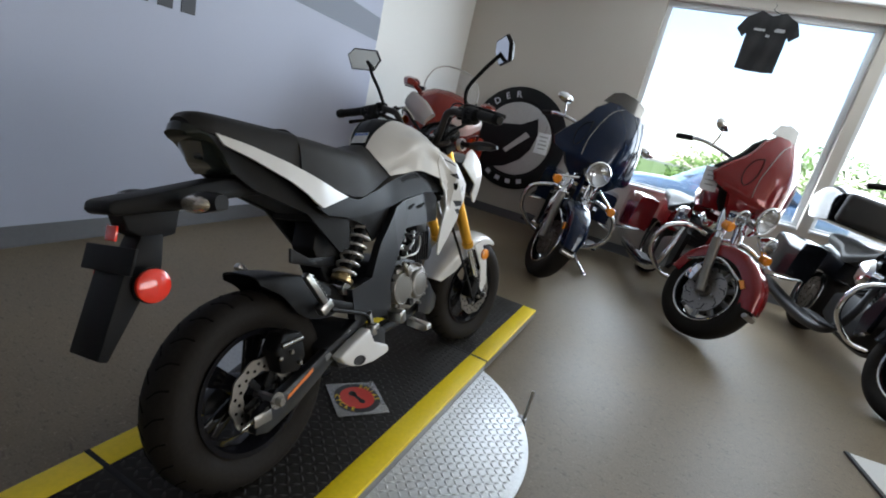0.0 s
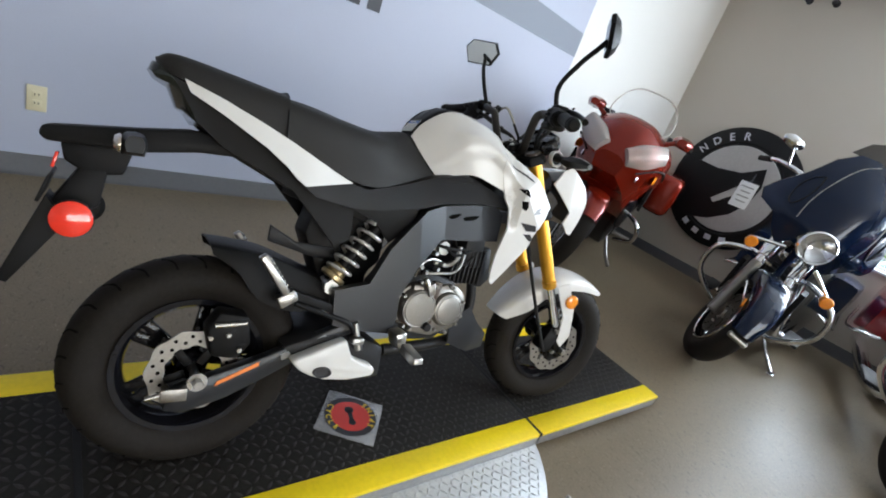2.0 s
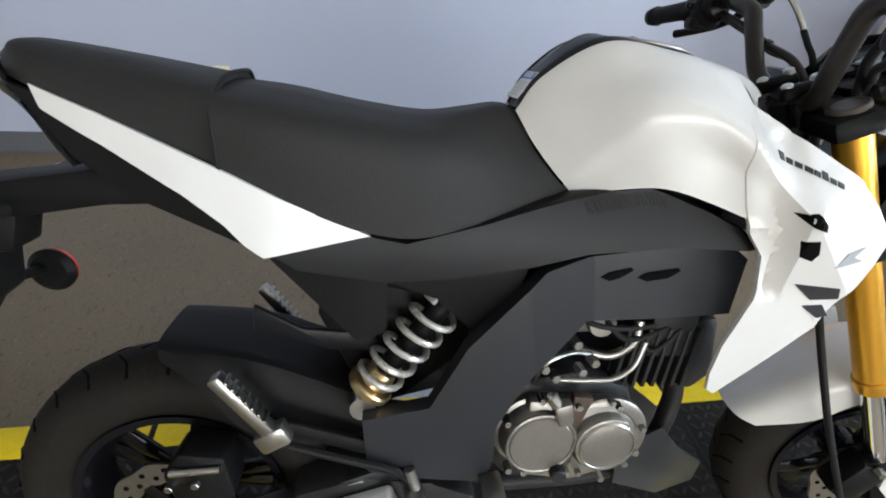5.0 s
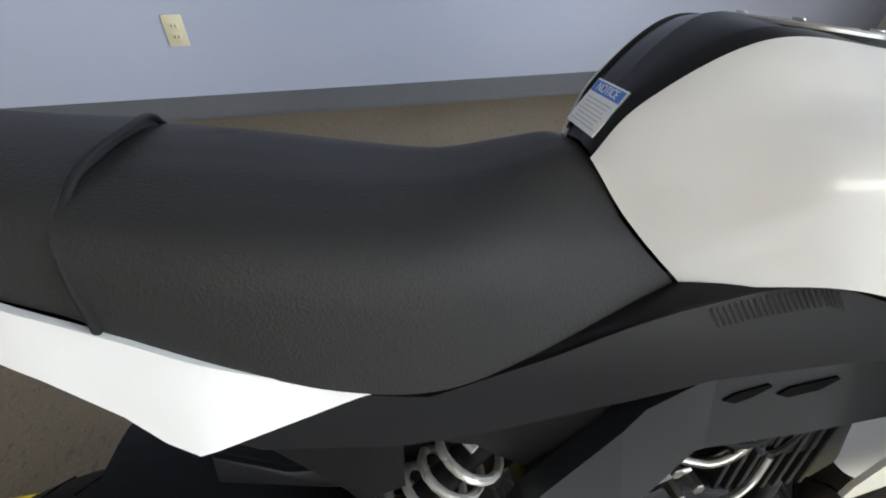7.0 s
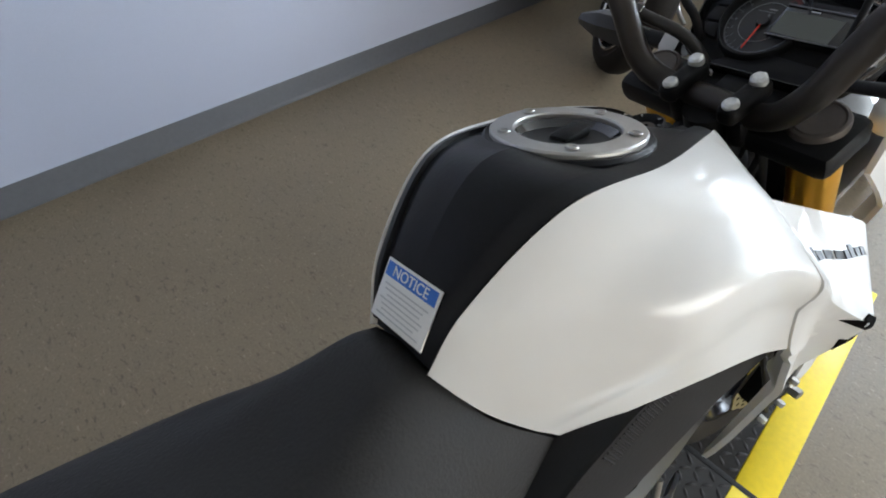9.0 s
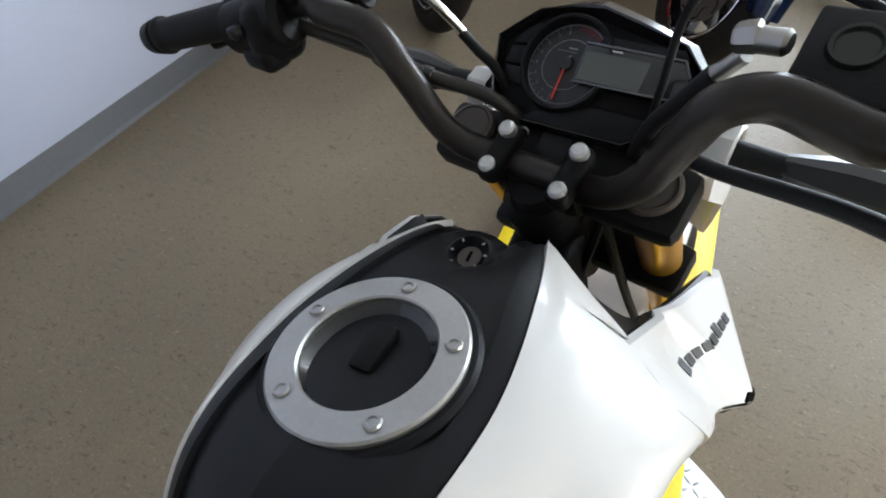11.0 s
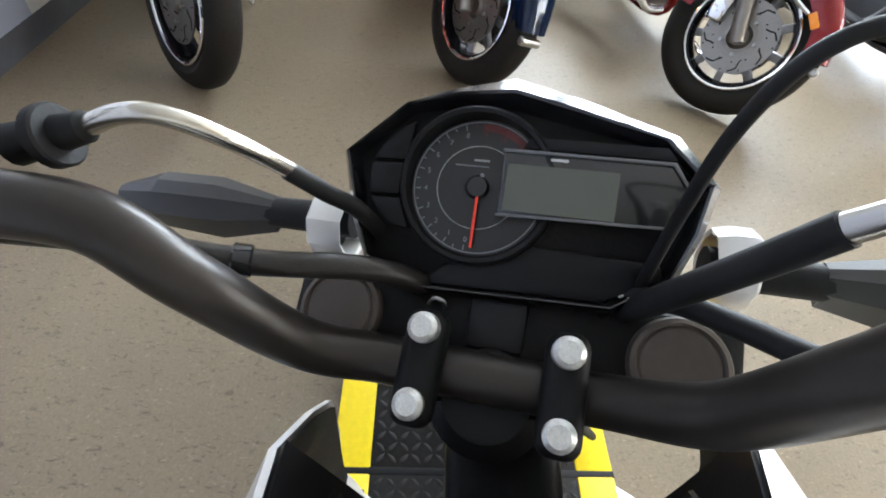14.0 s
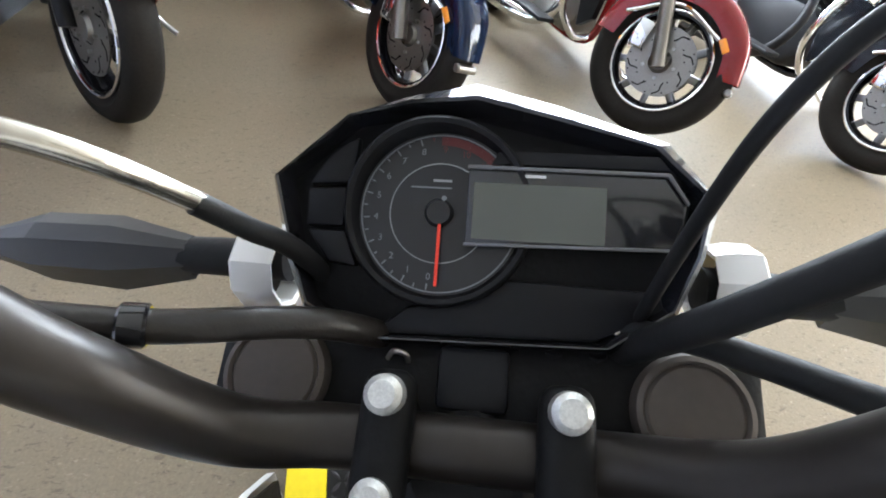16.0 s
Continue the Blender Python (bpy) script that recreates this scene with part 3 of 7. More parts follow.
def petal_disc(base, r, y, parent, holes=15):
    """A wave-edged brake disc with drilled holes and a dark carrier."""
    bm = bmesh.new()
    n = 120
    rings = []
    for z in (y - 0.002, y + 0.002):
        for kind in (0, 1):
            ring = []
            for k in range(n):
                a = 2 * math.pi * k / n
                rr = r * (1 + 0.028 * math.cos(10 * a)) if kind else r * (0.62 - 0.02 * math.cos(10 * a))
                ring.append(bm.verts.new((rr * math.cos(a), rr * math.sin(a), z)))
            rings.append(ring)
    for a, b in ((0, 1), (1, 3), (3, 2), (2, 0)):
        for k in range(n):
            j = (k + 1) % n
            bm.faces.new((rings[a][k], rings[a][j], rings[b][j], rings[b][k]))
    bmesh.ops.transform(bm, matrix=base, verts=bm.verts)
    d = part("brake_disc", bm, M_disc_dull, parent, "drilled steel petal brake disc")
    # dark plugs paint in the shade of the drilled holes
    bm = bmesh.new()
    for k in range(holes * 2):
        a = 2 * math.pi * k / (holes * 2)
        rr = r * (0.74 if k % 2 else 0.87)
        q = base @ Matrix.Translation((rr * math.cos(a), rr * math.sin(a), y))
        lathe([(0, -0.0028), (0.0042, -0.0028), (0.0042, 0.0028), (0, 0.0028)], 8, bm, q)
    part("drilled_hole", bm, M_slot, d, smooth=0)["kind"] = "stuff"
    for k in range(5):
        a = 2 * math.pi * k / 5 + 0.3
        q = base @ Matrix.Rotation(a, 4, "Z")
        own = box((r * 0.46, 0.018, 0.006), (r * 0.42, 0, y), 0.002)
        bmesh.ops.transform(own, matrix=q, verts=own.verts)
        part("carrier_arm", own, M_blackp, d)
    return d


RHUB, RW = V(0.022, 0, 0.238), 0.243
rear, rbase = wheel(RHUB, RW, 0.112, 0.158, "rear_wheel")
petal_disc(rbase, 0.092, -0.068, rear)
FHUB, FW = st(0.0, 0.0, -0.682), 0.243
front, fbase = wheel(FHUB, FW, 0.10, 0.158, "front_wheel", SM)
petal_disc(fbase, 0.10, -0.062, front)

# seat
SEATS = [
    [(-0.100, 0, 0.878), (-0.098, 0.018, 0.876), (-0.092, 0.032, 0.866), (-0.084, 0.038, 0.852)],
    [(-0.068, 0, 0.892), (-0.066, 0.034, 0.888), (-0.052, 0.055, 0.868), (-0.050, 0.058, 0.842)],
    [(0.036, 0, 0.881), (0.036, 0.044, 0.877), (0.036, 0.074, 0.855), (0.036, 0.082, 0.812)],
    [(0.120, 0, 0.870), (0.120, 0.054, 0.865), (0.123, 0.092, 0.846), (0.126, 0.094, 0.780)],
    [(0.152, 0, 0.868), (0.147, 0.056, 0.862), (0.143, 0.097, 0.842), (0.145, 0.098, 0.768)],
]
part("pillion_seat", skin(SEATS, 26, 10), M_seat, bike, "black textured vinyl pillion pad")
RIDER = [
    [(0.150, 0, 0.861), (0.146, 0.056, 0.856), (0.142, 0.099, 0.838), (0.144, 0.100, 0.766)],
    [(0.210, 0, 0.855), (0.210, 0.057, 0.850), (0.212, 0.106, 0.824), (0.214, 0.108, 0.738)],
    [(0.290, 0, 0.841), (0.290, 0.056, 0.837), (0.290, 0.106, 0.810), (0.292, 0.112, 0.708)],
    [(0.372, 0, 0.833), (0.372, 0.050, 0.829), (0.370, 0.099, 0.798), (0.366, 0.110, 0.698)],
    [(0.432, 0, 0.842), (0.432, 0.042, 0.836), (0.436, 0.080, 0.790), (0.446, 0.097, 0.716)],
    [(0.468, 0, 0.849), (0.468, 0.034, 0.842), (0.486, 0.064, 0.796), (0.520, 0.084, 0.737)],
    [(0.488, 0, 0.843), (0.489, 0.032, 0.836), (0.510, 0.058, 0.796), (0.556, 0.079, 0.745)],
]
part("rider_seat", skin(RIDER, 40, 14), M_seat, bike, "black vinyl rider's seat")
part("seat_piping", tube([(0.146, -0.102, 0.770), (0.143, -0.098, 0.828), (0.1475, -0.060, 0.862), (0.153, 0, 0.869), (0.1475, 0.060, 0.862), (0.143, 0.098, 0.828), (0.146, 0.102, 0.770)], 0.0028, 8, 8), M_rubber, bike)

# tank: one black core, white shells on both sides
TANK = surface([
    [(0.488, 0, 0.846), (0.488, 0.030, 0.841), (0.507, 0.052, 0.808), (0.532, 0.066, 0.778), (0.546, 0.071, 0.763), (0.560, 0.076, 0.748)],
    [(0.512, 0, 0.890), (0.513, 0.040, 0.884), (0.540, 0.074, 0.850), (0.568, 0.095, 0.810), (0.588, 0.097, 0.786), (0.604, 0.102, 0.764)],
    [(0.572, 0, 0.938), (0.576, 0.056, 0.926), (0.592, 0.094, 0.885), (0.611, 0.125, 0.848), (0.632, 0.124, 0.808), (0.650, 0.124, 0.772)],
    [(0.655, 0, 0.9215), (0.655, 0.066, 0.918), (0.664, 0.106, 0.894), (0.679, 0.138, 0.852), (0.694, 0.137, 0.808), (0.712, 0.138, 0.756)],
    [(0.735, 0, 0.904), (0.736, 0.054, 0.904), (0.741, 0.106, 0.867), (0.748, 0.149, 0.812), (0.760, 0.151, 0.774), (0.772, 0.152, 0.735)],
    [(0.785, 0, 0.851), (0.793, 0.039, 0.881), (0.800, 0.074, 0.820), (0.815, 0.100, 0.765), (0.824, 0.110, 0.740), (0.832, 0.120, 0.715)],
    [(0.826, 0, 0.822), (0.826, 0.030, 0.836), (0.834, 0.050, 0.790), (0.844, 0.066, 0.745), (0.850, 0.072, 0.725), (0.856, 0.078, 0.705)],
])
edge_v = lambda u: 0.20 + 0.022 * math.sin(u * math.pi)  # noqa: E731


def crease(u, v):
    """The tank's flank with a raised fold that runs forward into the shroud."""
    vc = float(np.interp(u, [0.0, 0.10, 0.17, 0.33, 0.5, 0.66, 1.0], [0.18, 0.22, 0.32, 0.48, 0.59, 0.62, 0.62]))
    h = 0.0060 * max(0.0, min(1.0, (u - 0.14) / 0.22)) * max(0.0, 1 - abs(v - vc) / 0.15)
    return TANK(u, v) + V(0, 0.82, 0.57) * h


grid = np.array([crease(i / 90, j / 90) for i in range(91) for j in range(91)])


def tank_y(x, z):
    """The tank's half width at a point of its side view, or None past its outline."""
    d = (grid[:, 0] - x) ** 2 + (grid[:, 2] - z) ** 2
    near = np.argsort(d)[:6]
    if d[near[0]] > 0.008 ** 2:
        return None
    w = 1 / (d[near] + 1e-7)
    return float((grid[near, 1] * w).sum() / w.sum())


for s in (1, -1):
    part("tank_shell", sheet(crease, edge_v, lambda u: 1.0 if u < 0.662 else max(0.21, 0.424 - (u - 0.662) * 1.28), 60, 48, 0.006, None, s, 0.0, 0.86, 0.004), M_white, bike, "glossy white tank panel")
for s in (1, -1):
    part("pad_edge", sheet(TANK, lambda u: edge_v(u) - 0.050, lambda u: edge_v(u) - 0.004, 48, 4, 0.004, None, s, 0.02, 0.80, 0.0022), M_satin, bike, smooth=20)
bm = sheet(TANK, lambda u: 0.0, lambda u: 1.0, 36, 16, 0.004, None, 1, 0.0, 1.0, -0.001)
sheet(TANK, lambda u: 0.0, lambda u: 1.0, 36, 16, 0.004, bm, -1, 0.0, 1.0, -0.001)
part("tank_core", bm, M_satin, bike, "satin black tank centre")
CAP = Matrix.Translation((0.656, 0.001, 0.9205)) @ Matrix.Rotation(radians(8.0), 4, "Y") @ Matrix.Diagonal((1.035, 1.035, 1, 1))
cap = part("filler_cap", lathe([(0.036, 0.001), (0.036, 0.0070), (0.0370, 0.0082), (0.0518, 0.0082), (0.0530, 0.0068), (0.053, -0.004)], 64, None, CAP), M_ring, bike, "brushed steel fuel filler ring", 12)
part("filler_collar", lathe([(0.052, -0.008), (0.058, -0.008), (0.0585, 0.002), (0.056, 0.0045), (0.052, 0.004)], 56, None, CAP, closed=True), M_satin, cap)
part("filler_bowl", lathe([(0, -0.001), (0.030, -0.001), (0.036, 0.004), (0.0375, 0.004), (0.0375, -0.004), (0, -0.004)], 48, None, CAP), M_gloss, cap)
part("key_flap", box((0.030, 0.016, 0.008), CAP @ V(0.004, 0, 0.002), 0.003), M_blackp, cap)
for k in range(5):
    a = radians(5 + 72 * k)
    part("cap_screw", lathe([(0, 0.0092), (0.0022, 0.0092), (0.0026, 0.0102), (0.004, 0.0102), (0.0046, 0.0088), (0, 0.007)], 14, None, CAP @ Matrix.Translation((0.0445 * math.cos(a), 0.0445 * math.sin(a), 0))), M_zinc, cap)
# ignition lock ahead of the cap
LOCK = Matrix.Translation((0.7600, 0.000, 0.8850)) @ Matrix.Rotation(radians(-8), 4, "Y") @ Matrix.Diagonal((0.9, 0.9, 1, 1))
lock = part("ignition_lock", lathe([(0, 0.004), (0.012, 0.004), (0.0125, 0.006), (0.0165, 0.011), (0.0185, 0.010), (0.021, 0.004), (0.028, 0.000), (0.033, -0.010), (0, -0.010)], 40, None, LOCK), M_satin, bike, "black ignition lock with key slot")
part("lock_face", lathe([(0, 0.0065), (0.0092, 0.0065), (0.0097, 0.006), (0, 0.004)], 32, None, LOCK), M_cap, lock)
for k in range(7):
    a = radians(40 + 47 * k)
    part("dial_mark", box((0.0028, 0.0014, 0.0006), (0.0140 * math.cos(a), 0.0140 * math.sin(a), 0.0105), 0, None, Matrix.Rotation(a, 4, "Z")), M_ink_grey, lock, smooth=0).data.transform(LOCK)
part("key_slot", box((0.009, 0.002, 0.001), LOCK @ V(0, 0, 0.0068), 0, None, LOCK.to_3x3().to_4x4()), M_slot, lock, smooth=0)

# notice label on the black pad behind the cap
lab_n = V(-0.80, 0, 0.60).normalized()
LABEL = Matrix.Translation((0.4985, 0.0, 0.872)) @ Matrix(((0, -lab_n.z * -1, lab_n.x, 0), (-1, 0, 0, 0), (0, -lab_n.x, lab_n.z, 0), (0, 0, 0, 1)))
lab = part("notice_label", box((0.054, 0.040, 0.0016), (0, 0, 0), 0.0006), M_label_white, bike, "white and blue printed notice label")
lab.matrix_local = LABEL
part("blue_band", box((0.050, 0.0095, 0.0006), (0, 0.0135, 0.0010)), M_label_blue, lab, smooth=0)
words("NOTICE", 0.0098, 0.0002, pose(0, 0.0135, 0.0015), M_label_white, "label_heading", lab)
for k in range(7):
    part("text_bar", box((0.044 - 0.005 * (k % 3), 0.0009, 0.0003), (-0.001 * (k % 2), 0.0040 - 0.0033 * k, 0.00095)), M_ink_pale, lab, smooth=0)

# side covers with ribbed grips, vents
def side_y(x, z):
    return 0.092 + 0.030 * max(0, min(1, (x - 0.5) / 0.3)) + 0.012 * math.sin(max(0, min(1, (z - 0.56) / 0.2)) * math.pi)


UPPER = [(0.188, 0.679), (0.307, 0.698), (0.352, 0.690), (0.448, 0.716), (0.541, 0.747), (0.600, 0.762), (0.641, 0.768), (0.712, 0.744), (0.768, 0.719), (0.786, 0.704), (0.770, 0.699), (0.690, 0.699), (0.576, 0.684), (0.509, 0.663), (0.400, 0.645), (0.327, 0.640), (0.225, 0.655)]
LOWER = [(0.300, 0.640), (0.400, 0.646), (0.508, 0.662), (0.496, 0.611), (0.442, 0.561), (0.392, 0.611), (0.340, 0.632)]
for s in (1, -1):
    part("side_cover", shell(UPPER, lambda x, z: side_y(x, z) + 0.006, 0.006, 0.02, None, s), M_satin, bike, "black ribbed plastic side cover")
    part("side_panel", shell(LOWER, lambda x, z: side_y(x, z) - 0.006, 0.005, 0.02, None, s), M_blackp, bike)
    rows = [[(x, side_y(x, z) + 0.0045, z - 0.001), (x, side_y(x, z) - 0.008, z + 0.003), (x, side_y(x, z) - 0.030, z + 0.004)] for x, z in ((0.307, 0.698), (0.352, 0.690), (0.448, 0.716), (0.541, 0.747), (0.600, 0.762), (0.641, 0.768), (0.712, 0.744), (0.768, 0.719))]
    part("cover_ledge", sheet(surface(rows), lambda u: 0.0, lambda u: 1.0, 28, 6, 0.004, None, s), M_satin, bike)
    for k in range(22):
        x = 0.562 + 0.0044 * k
        zt = float(np.interp(x, [0.541, 0.60, 0.641, 0.712], [0.747, 0.762, 0.768, 0.744])) - 0.004
        part("grip_rib", tube([(x, s * (side_y(x, zt) + 0.0056), zt), (x + 0.009, s * (side_y(x + 0.009, zt - 0.015) + 0.0056), zt - 0.015)], 0.0013, 6, 1), M_satin, bike)
# black blocks added to fill the dark hollows under seat and behind shock
part("under_seat_filler", prism([(0.20, 0.64), (0.20, 0.69), (0.44, 0.735), (0.56, 0.765), (0.76, 0.77), (0.80, 0.62), (0.60, 0.585), (0.40, 0.60)], -0.072, 0.072, 0.006), M_blackp, bike)
part("shock_backing_filler", prism([(0.235, 0.56), (0.26, 0.66), (0.46, 0.66), (0.45, 0.50), (0.36, 0.42), (0.29, 0.44)], -0.042, 0.042, 0.006), M_blackp, bike)

# radiator shrouds with the pointed lower blade
PEAK = (0.793, 0.757, 0.188)
FAN = [(0.742, 0.865, 0.112), (0.873, 0.796, 0.147), (0.938, 0.724, 0.150), (0.902, 0.650, 0.158), (0.812, 0.672, 0.156), (0.776, 0.744, 0.158), (0.700, 0.846, 0.141)]


def shroud_y(x, z):
    """Facets that fall away from the outermost point of the wing, and a blade below."""
    dx, dz = x - PEAK[0], z - PEAK[1]
    y = 0.15
    for a, b in zip(FAN, FAN[1:] + FAN[:1]):
        ax, az, bx, bz = a[0] - PEAK[0], a[1] - PEAK[1], b[0] - PEAK[0], b[1] - PEAK[1]
        det = ax * bz - az * bx
        p, q = (dx * bz - dz * bx) / det, (ax * dz - az * dx) / det
        if p >= -1e-9 and q >= -1e-9:
            y = PEAK[2] + p * (a[2] - PEAK[2]) + q * (b[2] - PEAK[2])
    y = max(y, 0.152 - 2.0 * max(0, x - 0.785) - 1.2 * max(0, z - 0.79))
    low = float(np.interp(z, [0.46, 0.55, 0.66], [0.105, 0.128, 0.154]))
    w = max(0.0, min(1.0, (z - 0.63) / 0.045))
    y = low + (y - low) * w * w * (3 - 2 * w)
    if x < 0.80 and z > 0.72:
        ty = tank_y(x, z)
        if ty is not None:
            k = max(0.0, min(1.0, (x - 0.722) / 0.085))
            k = max(k * k * (3 - 2 * k), min(1.0, max(0.0, (z - 0.815) / 0.03)))
            y = (ty + 0.0042) * (1 - k) + max(y, ty + 0.0042) * k
    return y


SHROUD = [(0.748, 0.728), (0.772, 0.700), (0.782, 0.640), (0.776, 0.560), (0.782, 0.508), (0.792, 0.474), (0.806, 0.465), (0.838, 0.512), (0.892, 0.596), (0.893, 0.622), (0.902, 0.650), (0.926, 0.690), (0.938, 0.724), (0.912, 0.760), (0.866, 0.800), (0.828, 0.821), (0.785, 0.844), (0.740, 0.869), (0.718, 0.852), (0.722, 0.800), (0.734, 0.762)]
for s in (1, -1):
    sh = part("shroud", shell(SHROUD, lambda x, z: shroud_y(x, z) + 0.002, 0.006, 0.008, None, s, [(PEAK[:2], (f[0] - PEAK[0], f[1] - PEAK[1])) for f in FAN]), M_white, bike, "white pointed tank shroud", 22)
    # vents are dark plates on the surface, their shade put into the colour
    for o in ([(0.779, 0.760), (0.797, 0.763), (0.811, 0.750), (0.813, 0.742), (0.796, 0.747)], [(0.796, 0.728), (0.813, 0.730), (0.823, 0.712), (0.820, 0.702), (0.804, 0.707)]):
        part("shroud_vent", shell(o, lambda x, z: shroud_y(x, z) + 0.0035, 0.004, 0.006, None, s), M_slot, sh, smooth=0)
    for k in range(8):
        x0 = 0.764 + 0.0098 * k
        h = 0.0085 if k in (0, 5) else 0.0055
        z0 = 0.815 - 0.38 * (x0 - 0.764)
        part("logo_bar", shell([(x0, z0), (x0 + 0.0072, z0 - 0.003), (x0 + 0.0090, z0 + h - 0.003), (x0 + 0.0018, z0 + h)], lambda x, z: shroud_y(x, z) + 0.0032, 0.003, 0.005, None, s), M_ink, sh, smooth=0)
    for o in ([(0.824, 0.666), (0.884, 0.662), (0.896, 0.644), (0.858, 0.642)], [(0.852, 0.632), (0.880, 0.634), (0.898, 0.616), (0.884, 0.612)]):
        part("dark_decal", shell(o, lambda x, z: shroud_y(x, z) + 0.0032, 0.003, 0.01, None, s), M_ink, sh, smooth=0)
    part("wing_decal", shell([(0.868, 0.712), (0.893, 0.718), (0.880, 0.706), (0.897, 0.700), (0.853, 0.694)], lambda x, z: shroud_y(x, z) + 0.0032, 0.003, 0.01, None, s), M_ink_grey, sh, smooth=0)
    part("shroud_liner", shell([(0.790, 0.836), (0.873, 0.790), (0.908, 0.760), (0.932, 0.724), (0.898, 0.655), (0.82, 0.66), (0.79, 0.70)], lambda x, z: shroud_y(x, z) - 0.0065, 0.003, 0.012, None, s), M_blackp, sh)
    # inner black pocket between tank and shroud
    fn = surface([
        [(0.744, 0.112, 0.862), (0.743, 0.109, 0.861), (0.742, 0.107, 0.862)],
        [(0.784, 0.119, 0.840), (0.776, 0.104, 0.820), (0.760, 0.084, 0.866)],
        [(0.828, 0.131, 0.816), (0.812, 0.102, 0.776), (0.780, 0.060, 0.868)],
        [(0.876, 0.142, 0.793), (0.850, 0.092, 0.742), (0.806, 0.036, 0.852)],
    ])
    pk = part("shroud_pocket", sheet(fn, lambda u: 0.0, lambda u: 1.0, 16, 14, 0.004, None, s), M_satin, bike, "satin black inner fairing")
    groove = [fn(u, v) + V(0, 0, 0.0015) for u, v in ((0.94, 0.30), (0.60, 0.27), (0.42, 0.30), (0.36, 0.46))]
    part("pocket_groove", tube([(p.x, s * p.y, p.z) for p in groove], 0.0055, 8, 6), M_blackp, pk)

# tail: white blades, smoked lamp, black under-tail
BLADE = [(-0.052, 0.846), (0.020, 0.822), (0.094, 0.793), (0.160, 0.765), (0.215, 0.739), (0.270, 0.715), (0.310, 0.699), (0.192, 0.677), (0.172, 0.690), (0.150, 0.712), (0.107, 0.743), (0.024, 0.790), (-0.040, 0.822)]
blade_y = lambda x, z: float(np.interp(x, [-0.06, 0.0, 0.1, 0.2, 0.31], [0.058, 0.078, 0.100, 0.112, 0.108])) + 0.25 * max(0, (0.824 - 0.42 * x - z))  # noqa: E731
UNDER = [(-0.074, 0.846), (-0.050, 0.838), (0.024, 0.800), (0.107, 0.755), (0.200, 0.690), (0.330, 0.690), (0.330, 0.560), (0.292, 0.545), (0.240, 0.600), (0.181, 0.662), (0.033, 0.726), (-0.022, 0.768)]
for s in (1, -1):
    part("tail_blade", shell(BLADE, blade_y, 0.006, 0.016, None, s), M_white, bike, "white tail side panel")
    part("under_tail_side", shell(UNDER, lambda x, z: min(0.060 + 0.03 * max(0, x) / 0.3, 0.09), 0.01, 0.02, None, s), M_blackp, bike)
part("under_tail", prism([(-0.066, 0.838), (-0.02, 0.842), (0.33, 0.70), (0.33, 0.60), (0.181, 0.664), (0.033, 0.730), (-0.018, 0.772)], -0.058, 0.058, 0.006), M_blackp, bike)
part("tail_lamp", skin([[(-0.112, 0, 0.852), (-0.110, 0.018, 0.851), (-0.106, 0.033, 0.847), (-0.099, 0.036, 0.838)], [(-0.098, 0, 0.868), (-0.093, 0.030, 0.862), (-0.074, 0.060, 0.845), (-0.056, 0.066, 0.818)], [(-0.058, 0, 0.788), (-0.055, 0.030, 0.788), (-0.040, 0.062, 0.783), (-0.020, 0.068, 0.760)]], 14, 10), M_smoke, bike, "smoked plastic tail lamp")

# rear mudguard arm, plate bracket, signals, reflectors
arm = part("mudguard_arm", prism([(-0.262, 0.712), (-0.250, 0.716), (-0.120, 0.735), (-0.020, 0.752), (0.060, 0.742), (0.080, 0.712), (-0.010, 0.708), (-0.110, 0.690), (-0.255, 0.686), (-0.266, 0.695)], -0.045, 0.045, 0.006), M_blackp, bike, "black plastic rear mudguard arm")
part("plate_lamp_box", prism([(-0.235, 0.688), (-0.12, 0.694), (-0.135, 0.640), (-0.19, 0.632), (-0.228, 0.655)], -0.028, 0.028, 0.005), M_blackp, arm)
part("bracket_leg", prism([(-0.205, 0.645), (-0.16, 0.645), (-0.17, 0.575), (-0.215, 0.54), (-0.245, 0.575)], -0.03, 0.03, 0.005), M_blackp, arm)
part("mud_flap", prism([(-0.250, 0.590), (-0.215, 0.545), (-0.296, 0.425), (-0.312, 0.432)], -0.052, 0.052, 0.003), M_blackp, arm, "black mud flap")
part("plate_holder", box((0.006, 0.17, 0.05), (-0.252, 0, 0.605), 0.002, None, Matrix.Rotation(radians(18), 4, "Y")), M_blackp, arm)
part("square_reflector", box((0.006, 0.034, 0.03), (-0.242, 0.0, 0.652), 0.002, None, Matrix.Rotation(radians(12), 4, "Y")), M_redref, arm)
